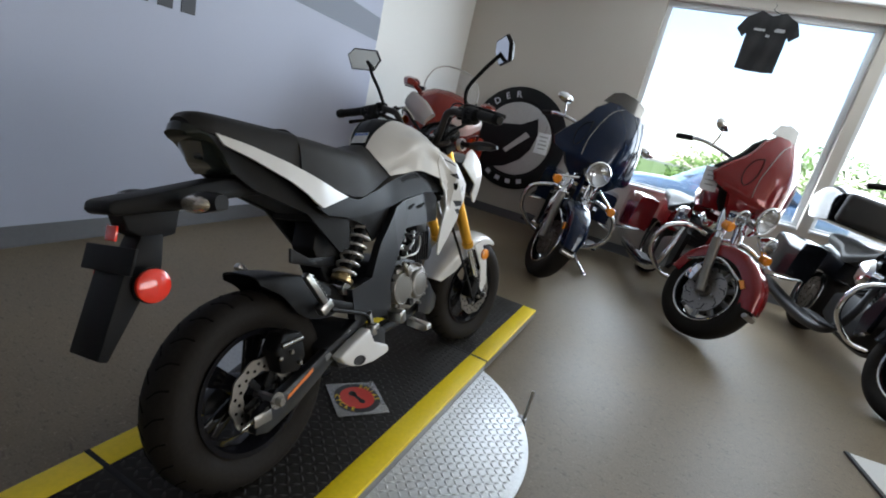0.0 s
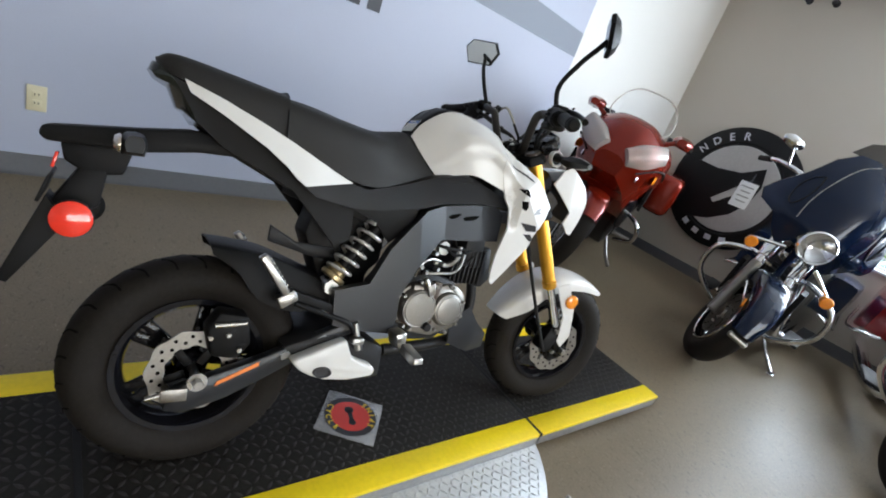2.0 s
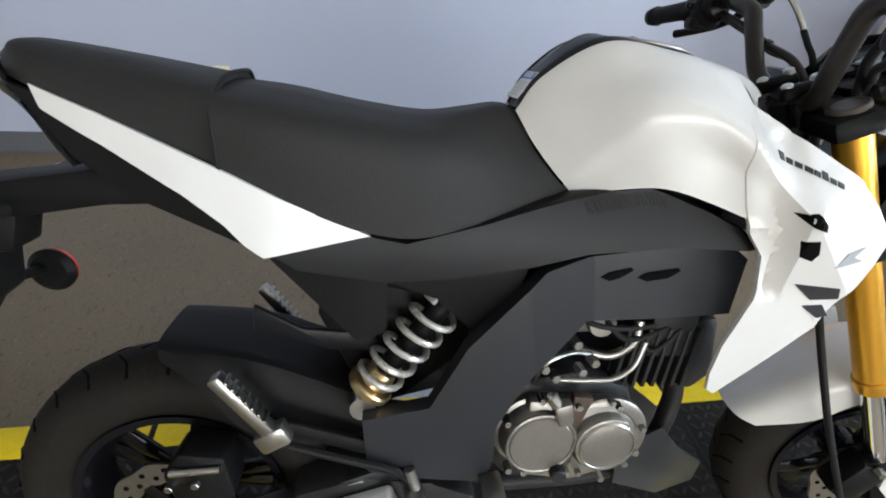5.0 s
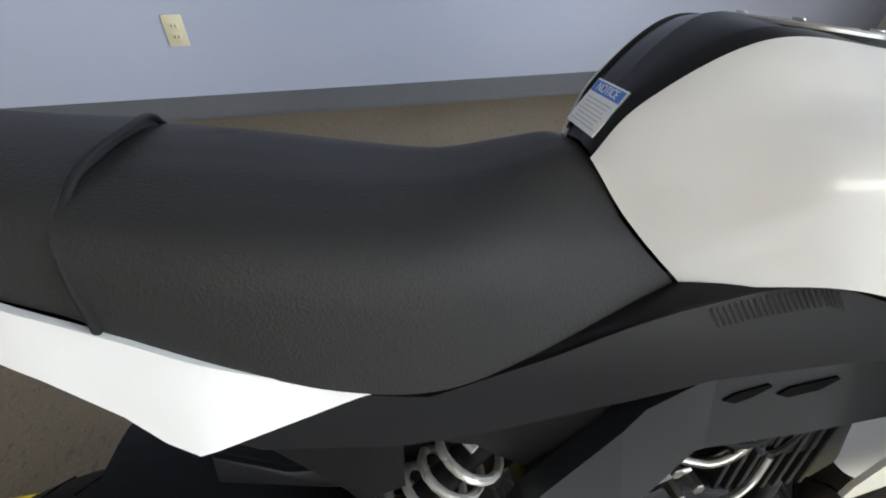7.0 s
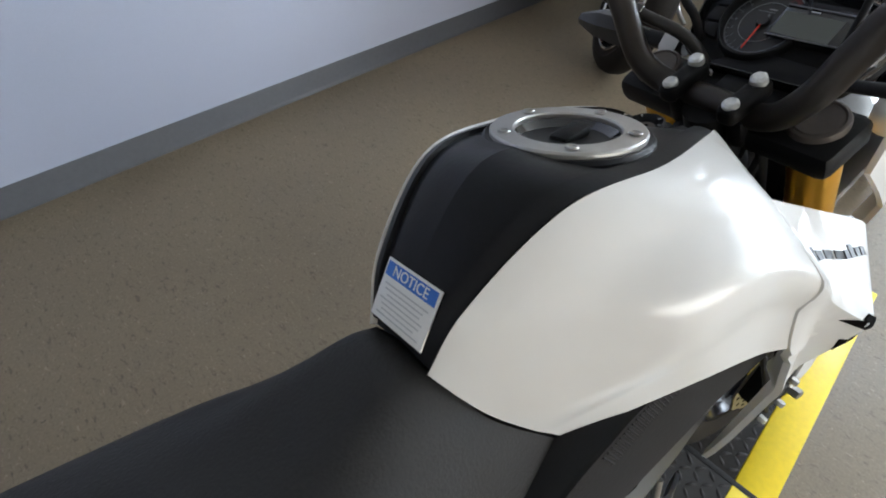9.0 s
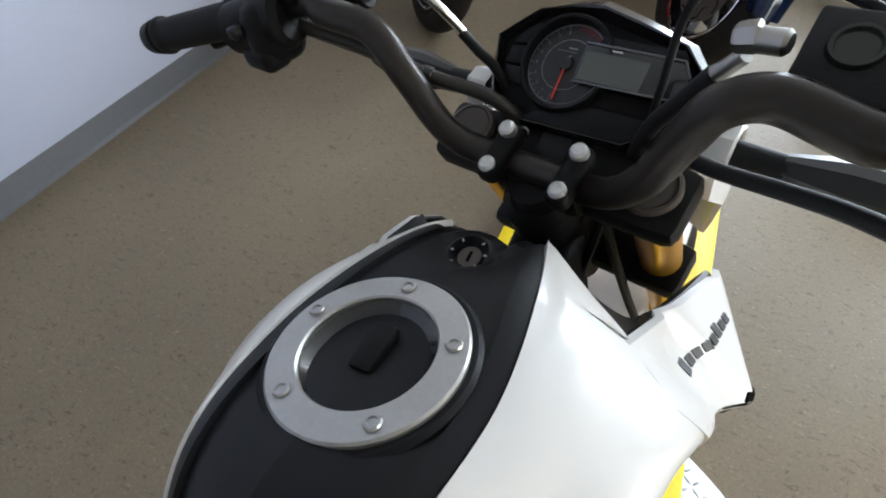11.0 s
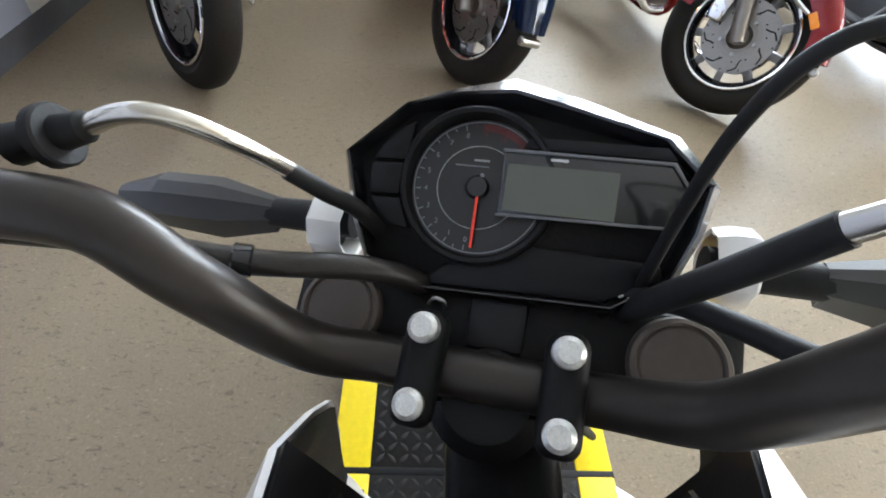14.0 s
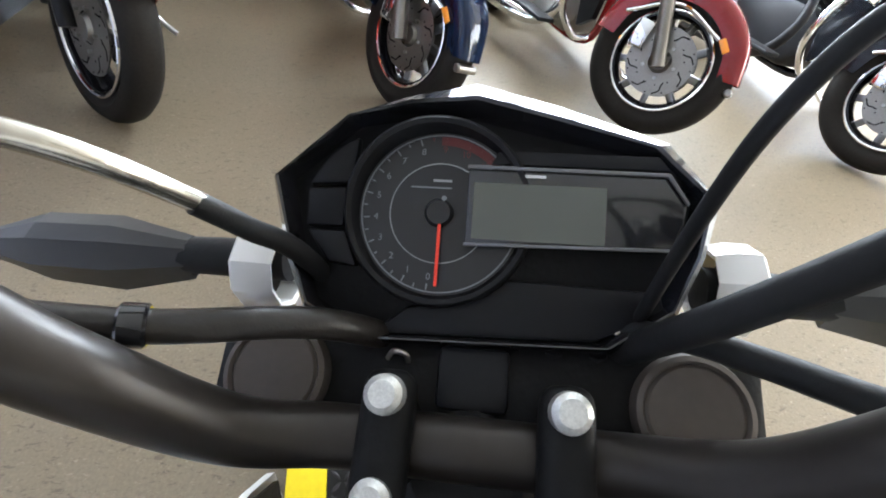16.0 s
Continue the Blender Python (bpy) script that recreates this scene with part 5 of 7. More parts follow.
# headlight mask and lamp
MASK = [(0.985, 0.806), (1.020, 0.852), (1.050, 0.866), (1.072, 0.850), (1.120, 0.815), (1.146, 0.768), (1.140, 0.700), (1.130, 0.650), (1.108, 0.655), (1.062, 0.690), (1.072, 0.730)]
for s in (1, -1):
    steered("mask_side", shell(MASK, lambda x, z: 0.104 - 0.35 * max(0, x - 1.07) + 0.02 * math.sin((z - 0.65) * 14), 0.006, 0.02, None, s), M_white, label="white headlamp side fairing")
    q = Matrix.Translation(st(0.052 if s > 0 else 0.058, s * 0.120, 0.006)) @ Matrix.Rotation(-RAKE, 4, "Y") @ Matrix.Rotation(radians(-90 * s), 4, "X") @ Matrix.Diagonal((1.0, 1.15, 1, 1))
    steered("mask_ear", lathe([(0.0172, -0.017), (0.0198, -0.018), (0.0220, -0.009), (0.0218, 0.0015), (0.0200, 0.0035), (0.0176, 0.0015)], 9, None, q @ Matrix.Rotation(radians(20), 4, "Z"), closed=True), M_white, label="white faceted sleeve round the signal stem")
    steered("ear_hollow", lathe([(0, -0.006), (0.0155, -0.006), (0.0155, -0.002), (0, -0.002)], 24, None, q), M_blackp)
    bm = skin([[(0.0, 0, 0.012), (0.0, 0.006, 0.011), (0.0, 0.012, 0.003), (0.0, 0.010, -0.010)], [(0.035, 0, 0.020), (0.035, 0.012, 0.018), (0.035, 0.021, 0.004), (0.035, 0.018, -0.016)], [(0.075, 0, 0.019), (0.075, 0.012, 0.017), (0.075, 0.020, 0.003), (0.075, 0.016, -0.014)], [(0.108, 0, 0.008), (0.108, 0.005, 0.007), (0.108, 0.010, 0.001), (0.108, 0.008, -0.006)]], 3, 3)
    bmesh.ops.transform(bm, matrix=Matrix.Translation(st(0.056, s * 0.156, 0.006)) @ Matrix.Rotation(radians(90 * s), 4, "Z") @ Matrix.Diagonal((1.13, 0.85, 0.95, 1)), verts=bm.verts)
    sg = steered("front_signal", bm, M_signal, label="dark grey faceted front turn signal", smooth=14)
    steered("signal_stem", rod(st(0.056, s * 0.100, 0.010), st(0.056, s * 0.162, 0.007), 0.011, 0.010, 14), M_rubber, sg)
steered("headlamp_shell", skin([[(1.00, 0, 0.84), (1.00, 0.05, 0.835), (1.00, 0.085, 0.80), (1.00, 0.07, 0.72)], [(1.10, 0, 0.85), (1.10, 0.05, 0.84), (1.10, 0.085, 0.79), (1.09, 0.07, 0.69)], [(1.165, 0, 0.80), (1.165, 0.04, 0.79), (1.16, 0.06, 0.75), (1.14, 0.05, 0.67)]], 14, 10), M_gloss, label="black headlamp housing")

# handlebar
left_bar = [st(-0.0225, 0, 0.042), st(-0.0225, 0.052, 0.043), st(-0.0225, 0.0864, 0.0653), st(-0.0072, 0.1147, 0.1162), st(0.006, 0.1415, 0.1425), st(0.0045, 0.1836, 0.1552), st(0.004, 0.2261, 0.1590), st(-0.062, 0.380, 0.160)]
right_bar = [st(-0.0225, -0.054, 0.0435), st(-0.0196, -0.0881, 0.0792), st(-0.0041, -0.110, 0.1232), st(0.0072, -0.1238, 0.1470), st(0.0161, -0.1468, 0.1503), st(0.0101, -0.1844, 0.1458), st(0.0041, -0.2264, 0.1465), st(-0.062, -0.380, 0.158)]
bm = tube(right_bar[::-1] + left_bar, 0.0124, 20, 8)
bar = steered("handlebar", bm, M_bar, label="dark bronze tubular handlebar")
for s in (1, -1):
    steered("bar_clamp", box((0.054, 0.0200, 0.020), st(-0.0230, s * 0.0325 - 0.0018, 0.0555), 0.0072, None, Matrix.Rotation(-RAKE + radians(6), 4, "Y"), 4), M_blackp, label="black handlebar clamp")
    steered("clamp_foot", box((0.034, 0.0190, 0.035), st(-0.0225, s * 0.0325 - 0.0018, 0.026), 0.006, None, Matrix.Rotation(-RAKE, 4, "Y")), M_blackp)
    for f in (-0.0395, -0.0055):
        steered("clamp_bolt", rod(st(f, s * 0.0325 - 0.0018, 0.060), st(f, s * 0.0325 - 0.0018, 0.0705), 0.0076, 0.0070, 20, None, 0.0022), M_bolt)
    g0, g1 = st(-0.020, s * 0.285, 0.157), st(-0.064, s * 0.386, 0.160)
    gr = steered("grip", rod(g0, g1, 0.0165, 0.0155, 20, None, 0.003), M_rubber, label="black rubber grip")
    for q in (0.03, 0.93):
        p = g0 + (g1 - g0) * q
        steered("grip_ring", rod(p, p + (g1 - g0) * 0.06, 0.0182, 0.0182, 18, None, 0.002), M_rubber, gr)
    steered("bar_end", rod(g1, g1 + (g1 - g0).normalized() * 0.018, 0.0172, 0.015, 20, None, 0.003), M_blackp)
    sw = steered("switch_housing", box((0.050, 0.058, 0.056), st(-0.018, s * 0.250, 0.150), 0.018, None, Matrix.Rotation(s * radians(-20), 4, "Z"), 4), M_blackp, label="black switch housing")
    steered("switch_drum", rod(st(-0.006, s * 0.222, 0.155), st(-0.034, s * 0.288, 0.157), 0.026, 0.022, 24, None, 0.006), M_blackp, sw)
    steered("switch_pod", box((0.030, 0.040, 0.022), st(-0.040, s * 0.248, 0.140), 0.008, None, None, 3), M_blackp, sw)
    steered("switch_button", box((0.014, 0.012, 0.010), st(-0.042, s * 0.252, 0.172), 0.003), M_satin, sw)
    steered("switch_button", box((0.010, 0.014, 0.010), st(-0.040, s * 0.262, 0.150), 0.003), M_satin, sw)
    steered("lever_perch", box((0.04, 0.034, 0.024), st(0.016, s * 0.222, 0.166), 0.007), M_blackp)
    low = 0.046 if s > 0 else 0.0
    steered("lever", tube([st(0.028, s * 0.215, 0.160 - low * 0.4), st(0.030, s * 0.255, 0.158 - low * 0.75), st(0.008, s * 0.32, 0.156 - low), st(-0.034, s * 0.392, 0.158 - low)], 0.007, 10, 6, None, [0.009, 0.008, 0.0065, 0.006, 0.008]), M_blackp, label="black hand lever")
    # mirror: stem and five-sided head
    mr = steered("mirror_stem", tube([st(0.014, s * 0.205, 0.160), st(0.022, s * 0.218, 0.225), st(0.055, s * 0.270, 0.275), st(0.085, s * 0.305, 0.302), st(0.102, s * 0.335, 0.322)], 0.0066, 10, 6), M_blackp, label="black rear-view mirror")
    out = [(-0.068, 0.004), (-0.052, 0.038), (0.040, 0.042), (0.066, 0.016), (0.050, -0.036), (-0.040, -0.038)]
    q = Matrix.Translation(st(0.092, s * 0.338, 0.325)) @ Matrix.Rotation(radians(36 * s), 4, "Z") @ Matrix.Rotation(radians(-8), 4, "Y")
    back = bmesh.new()
    loops = []
    for d, k in ((-0.003, 1.0), (0.006, 1.04), (0.020, 0.72), (0.026, 0.3)):
        loops.append([back.verts.new(q @ V(d, s * y * k, z * k)) for y, z in out])
    for a, b in zip(loops, loops[1:]):
        for k in range(6):
            back.faces.new((a[k], a[(k + 1) % 6], b[(k + 1) % 6], b[k]))
    back.faces.new(loops[0][::-1])
    back.faces.new(loops[-1])
    steered("mirror_head", back, M_blackp, mr)
    face = bmesh.new()
    face.faces.new([face.verts.new(q @ V(-0.0042, s * y * 0.93, z * 0.93)) for y, z in out])
    ext = bmesh.ops.extrude_face_region(face, geom=face.faces[:])
    bmesh.ops.translate(face, vec=(0.001, 0, 0), verts=[e for e in ext["geom"] if isinstance(e, bmesh.types.BMVert)])
    steered("mirror_glass", face, M_mirror, mr, smooth=0)
SQ = Matrix.Rotation(-RAKE, 4, "Y")
mc = steered("brake_reservoir", box((0.046, 0.062, 0.034), st(0.043, -0.178, 0.134), 0.007, None, SQ), M_blackp, label="black brake fluid reservoir")
steered("reservoir_lid", box((0.050, 0.066, 0.006), st(0.043, -0.178, 0.153), 0.0025, None, SQ), M_rubber, mc)
steered("reservoir_window", lathe([(0, 0.001), (0.0085, 0.001), (0.0095, 0.003), (0.0115, 0.003), (0.0125, 0), (0, 0)], 28, None, Matrix.Translation(st(0.046, -0.166, 0.156)) @ AX_UP.to_track_quat("Z", "Y").to_matrix().to_4x4()), M_smoke, mc)
for f, l in ((0.020, -0.155), (0.068, -0.210)):
    steered("lid_screw", rod(st(f, l, 0.156), st(f, l, 0.160), 0.004, 0.0035, 12), M_blackp, mc)
steered("banjo_fitting", rod(st(0.046, -0.140, 0.152), st(0.048, -0.122, 0.148), 0.0068, 0.0068, 12, None, 0.002), M_zinc)
steered("banjo_bolt", rod(st(0.049, -0.126, 0.150), st(0.047, -0.113, 0.148), 0.0088, 0.0080, 6, None, 0.002), M_zinc)
steered("banjo_collar", rod(st(0.046, -0.121, 0.138), st(0.042, -0.108, 0.122), 0.0048, 0.0054, 12), M_zinc)
steered("front_brake_hose", tube([st(0.042, -0.108, 0.122), st(0.034, -0.092, 0.098), st(0.026, -0.074, 0.070), st(0.020, -0.055, 0.01)], 0.0065, 10, 6), M_rubber)
steered("throttle_cable", tube([st(0.03, -0.064, 0.03), st(0.056, -0.070, 0.083), st(0.073, -0.076, 0.125), st(0.085, -0.090, 0.150), st(0.092, -0.116, 0.152), st(0.088, -0.148, 0.142), st(0.055, -0.205, 0.150), st(0.02, -0.245, 0.155)], 0.0030, 10, 8), M_rubber, label="black throttle cable")
steered("clutch_cable_sleeve", tube([st(0.040, 0.156, 0.146), st(0.045, 0.138, 0.150), st(0.048, 0.122, 0.146), st(0.050, 0.108, 0.124), st(0.052, 0.099, 0.094)], 0.0041, 12, 8), M_sleeve, label="bright clutch cable elbow")
steered("clutch_cable_boot", rod(st(0.030, 0.186, 0.146), st(0.041, 0.152, 0.147), 0.0085, 0.0062, 14, None, 0.002), M_rubber)
steered("cable_adjuster", rod(st(0.0345, 0.170, 0.1465), st(0.0365, 0.164, 0.1467), 0.0125, 0.0125, 20, None, 0.001), M_rubber)
steered("clutch_cable", tube([st(0.0515, 0.100, 0.096), st(0.050, 0.090, 0.076), st(0.046, 0.074, 0.045), st(0.02, 0.055, -0.06)], 0.0046, 10, 6), M_rubber)
for k in range(2):
    steered("wiring_loom", tube([st(-0.005, 0.225, 0.142 - 0.006 * k), st(0.004, 0.165, 0.116 - 0.008 * k), st(0.008, 0.11, 0.090 - 0.008 * k), st(0.018, 0.06, 0.062), st(0.02, 0.03, 0.0)], 0.0062 - 0.002 * k, 12, 6), M_loom)
steered("loom_clip", rod(st(0.0075, 0.116, 0.094), st(0.0085, 0.108, 0.090), 0.0078, 0.0078, 14, None, 0.001), M_gloss)
steered("lower_loom", tube([st(-0.03, -0.24, 0.135), st(-0.012, -0.198, 0.112), st(-0.004, -0.164, 0.098), st(0.004, -0.128, 0.082), st(0.018, -0.098, 0.062), st(0.026, -0.076, 0.050), st(0.030, -0.05, 0.020)], 0.0054, 10, 6), M_rubber)
for k in range(4):
    steered("head_cable", tube([st(0.02, -0.05 + 0.018 * k, 0.03), st(-0.03, -0.05 + 0.02 * k, -0.02), st(-0.075, -0.035 + 0.02 * k, -0.10)], 0.0045, 8, 6), M_rubber)

# instrument cluster
GL = SM @ Matrix.Translation((0.942, -0.006, 0.922)) @ Matrix.Rotation(radians(-90), 4, "Z") @ Matrix.Rotation(radians(40), 4, "X")


def gpart(name, bm, material, parent=None, label="", smooth=38):
    bmesh.ops.transform(bm, matrix=GL, verts=bm.verts)
    return part(name, bm, material, parent if parent is not None else bike, label, smooth)


def plate(outline, z0, z1, bevel=0.0, segs=2):
    bm = bmesh.new()
    f = bm.faces.new([bm.verts.new((x, y, z0)) for x, y in outline])
    ext = bmesh.ops.extrude_face_region(bm, geom=[f])
    bmesh.ops.translate(bm, vec=(0, 0, z1 - z0), verts=[e for e in ext["geom"] if isinstance(e, bmesh.types.BMVert)])
    bmesh.ops.recalc_face_normals(bm, faces=bm.faces[:])
    if bevel:
        bmesh.ops.bevel(bm, geom=bm.edges[:], offset=bevel, segments=segs, affect="EDGES", profile=0.5, clamp_overlap=True)
    return bm


HOOD = [(-0.0946, 0.0240), (-0.0762, 0.0411), (-0.0631, 0.0535), (-0.0360, 0.0628), (-0.0055, 0.0692), (0.0317, 0.0598), (0.0755, 0.0455), (0.0960, 0.0226), (0.0907, -0.0014), (0.0810, -0.0244), (0.0560, -0.0420), (-0.0500, -0.0460), (-0.0754, -0.0323), (-0.0852, -0.0110)]
LIP = [0.0040, 0.0035, 0.0035, 0.0050, 0.0075, 0.0070, 0.0065, 0.0050, 0.0040, 0.0030, 0.0030, 0.0030, 0.0030, 0.0040]


def inset(k, d):
    """The hood's outline point k moved towards the dial by d."""
    p = V(HOOD[k][0], HOOD[k][1])
    return p + (V(0.0, 0.012) - p).normalized() * d


n = len(HOOD)
gauge = gpart("gauge_body", plate([tuple(inset(k, 0.004)) for k in range(n)], -0.034, -0.0085, 0.003), M_blackp, None, "black instrument cluster with dial and display")
bm = bmesh.new()
rings = []
for d, z in ((0.010, -0.040), (0.0, -0.012), (0.0, -0.0040), (1.0, 0.0030), (1.25, 0.0020), (2.1, -0.0095)):
    ring = []
    for k in range(n):
        p = inset(k, d if d < 0.1 else LIP[k] * d)
        top = 1.0 if k < 9 else 0.3
        ring.append(bm.verts.new((p.x, p.y, z * top if z > 0 else z)))
    rings.append(ring)
for a, b in zip(rings, rings[1:]):
    for k in range(n):
        bm.faces.new((a[k], a[(k + 1) % n], b[(k + 1) % n], b[k]))
gpart("gauge_hood", bm, M_gloss, gauge, "glossy black gauge hood", 20)
DX, DY, DR0 = -0.018, 0.0112, 0.0338
DC = Matrix.Translation((DX, DY, 0))
# raised visor ring round the dial, tallest at the top
bm = bmesh.new()
rings = []
for r, lo, hi in ((0.0405, -0.009, -0.009), (0.0400, 0.0005, 0.0075), (0.0385, 0.0018, 0.0095), (0.0366, 0.0012, 0.0085), (0.0352, -0.0022, -0.0022)):
    ring = []
    for k in range(72):
        a = 2 * math.pi * k / 72
        w = 0.5 + 0.5 * math.cos(a - 2.15)
        ring.append(bm.verts.new((DX + r * math.cos(a), DY + r * math.sin(a), lo + (hi - lo) * w * w)))
    rings.append(ring)
for a, b in zip(rings, rings[1:]):
    for k in range(72):
        bm.faces.new((a[k], a[(k + 1) % 72], b[(k + 1) % 72], b[k]))
gpart("dial_bezel", bm, M_satin, gauge, "satin black dial visor", 50)
dial = gpart("dial_face", lathe([(0, -0.002), (0.0352, -0.002), (0.0352, -0.008), (0, -0.008)], 64, None, DC), M_face, gauge)
gpart("dial_ring", lathe([(0.0335, -0.0018), (0.0341, -0.0018), (0.0341, -0.0012), (0.0335, -0.0012)], 64, None, DC, closed=True), M_mark, dial)
gpart("inner_ring", lathe([(0.0212, -0.0018), (0.0216, -0.0018), (0.0216, -0.0014), (0.0212, -0.0014)], 64, None, DC, closed=True), M_ink_grey, dial)
for k in range(25):
    a = radians(264 - 9.75 * k)
    ln = 0.0026 if k % 2 == 0 else 0.0014
    gpart("dial_tick", box((ln, 0.0006, 0.0005), ((0.0330 - ln / 2) * math.cos(a) + DX, (0.0330 - ln / 2) * math.sin(a) + DY, -0.0015), 0, None, Matrix.Rotation(a, 4, "Z")), M_mark if k < 17 else M_mark_red, dial, smooth=0)
    if k % 2 == 0 and k < 24:
        words(str(k // 2), 0.0040, 0.0001, GL @ pose(0.0275 * math.cos(a) + DX, 0.0275 * math.sin(a) + DY, -0.0015), M_mark if k < 17 else M_mark_red, "dial_numeral", dial)
bm = bmesh.new()
for k in range(10):
    a, b = radians(92 - 6.5 * k), radians(92 - 6.5 * (k + 1))
    bm.faces.new([bm.verts.new((r * math.cos(t) + DX, r * math.sin(t) + DY, -0.0016)) for r, t in ((0.0295, a), (0.0332, a), (0.0332, b), (0.0295, b))])
gpart("red_zone", bm, M_mark_red, dial, smooth=0)
gpart("needle", box((0.0014, 0.0272, 0.0012), (-0.0173, -0.0064, 0.0008), 0.0003), M_needle, dial, "red rev counter needle")
gpart("needle_hub", lathe([(0, 0.0015), (0.0050, 0.0015), (0.0062, -0.0005), (0, -0.002)], 24, None, DC), M_face, dial)
gpart("hub_dot", lathe([(0, 0.0016), (0.0011, 0.0016), (0.0011, 0.0008), (0, 0.0008)], 10, None, Matrix.Translation((-0.0160, 0.0172, 0))), M_mark, dial, smooth=0)
gpart("legend_bar", box((0.0175, 0.0006, 0.0004), (-0.0223, 0.0221, -0.0015)), M_mark, dial, smooth=0)
gpart("legend_bar", box((0.0080, 0.0010, 0.0004), (-0.0175, 0.0252, -0.0015)), M_ink_grey, dial, smooth=0)
LCD = [(-0.0062, -0.0020), (-0.0064, 0.0312), (0.0738, 0.0312), (0.0812, 0.0192), (0.0802, 0.0115), (0.0758, 0.0006)]
disp = gpart("display_box", plate(LCD, -0.010, 0.0025, 0.0012), M_gloss, gauge, "glossy display panel")
gpart("display_rim", plate([(-0.0066, 0.0300), (-0.0066, 0.0316), (0.0740, 0.0316), (0.0818, 0.0196), (0.0808, 0.0188), (0.0730, 0.0300)], 0.0025, 0.0036, 0.0003), M_trim, disp)
gpart("display_rim", plate([(-0.0066, -0.0024), (-0.0066, -0.0010), (0.0760, 0.0014), (0.0762, 0.0000)], 0.0025, 0.0034, 0.0003), M_trim, disp)
gpart("display_shelf", plate([(0.0030, 0.0330), (0.0060, 0.0385), (0.0700, 0.0385), (0.0820, 0.0250), (0.0745, 0.0330)], -0.009, 0.0012, 0.0012), M_satin, disp)
gpart("lcd_window", box((0.0535, 0.0235, 0.0008), (0.0232, 0.0126, 0.0027), 0), M_lcd, disp, smooth=0)
gpart("segment_bar", box((0.0090, 0.0012, 0.0004), (0.0210, 0.0278, 0.0028)), M_ink_pale, disp, smooth=0)
# moulded switch blocks on the dial's flank
for o in ([(-0.0775, 0.0215), (-0.0740, 0.0290), (-0.0672, 0.0380), (-0.0560, 0.0440), (-0.0570, 0.0330), (-0.0590, 0.0230)], [(-0.0780, 0.0030), (-0.0780, 0.0200), (-0.0600, 0.0210), (-0.0605, 0.0035)], [(-0.0770, 0.0015), (-0.0595, 0.0018), (-0.0530, -0.0140), (-0.0660, -0.0130)]):
    gpart("gauge_button", plate(o, -0.010, -0.0035, 0.0016), M_satin, gauge)
gpart("lower_lip", plate([(-0.0300, -0.0300), (0.0130, -0.0150), (0.0745, -0.0160), (0.0770, -0.0240), (0.0500, -0.0380), (-0.0450, -0.0420)], -0.010, -0.0050, 0.0020), M_satin, gauge)
gpart("gauge_stay", box((0.10, 0.03, 0.03), (0, -0.030, -0.045), 0.008), M_blackp, gauge)


# ---- parked motorcycles along the window ----
M_paint_blue = make("midnight blue paint", (0.003, 0.011, 0.036), 0.12, 0.1, bump=0, var=0.06, coat=0.2, spec=0.35)
M_paint_red = make("deep red paint", (0.22, 0.008, 0.010), 0.16, 0.2, bump=0, var=0.06, coat=0.5)
M_paint_black = make("black paint", (0.006, 0.007, 0.010), 0.16, 0.1, bump=0, var=0.06, coat=0.15, spec=0.3)
M_paint_maroon = make("metallic maroon paint", (0.21, 0.014, 0.005), 0.16, 0.4, bump=0, var=0.06, coat=0.35)
M_spoke = make("silver cast spoke", (0.30, 0.30, 0.31), 0.35, 0.6, var=0.15)
M_shield = glassy("tinted windshield", (0.10, 0.09, 0.08), 0.04, 0.7)
M_tag = make("price tag card", (0.75, 0.77, 0.80), 0.5)


def yz_shell(outline, xf, thick, step=0.03):
    """A curved panel with a (y, z) outline, mirrored in y, on the surface x = xf(y, z)."""
    full = [(-y, z) for y, z in outline[::-1] if y > 1e-4] + list(outline)
    bm = shell(full, lambda a, b: -xf(a, b), -thick, step)
    bmesh.ops.transform(bm, matrix=Matrix.Rotation(radians(90), 4, "Z"), verts=bm.verts)
    for v in bm.verts:
        v.co.x = v.co.x
    return bm


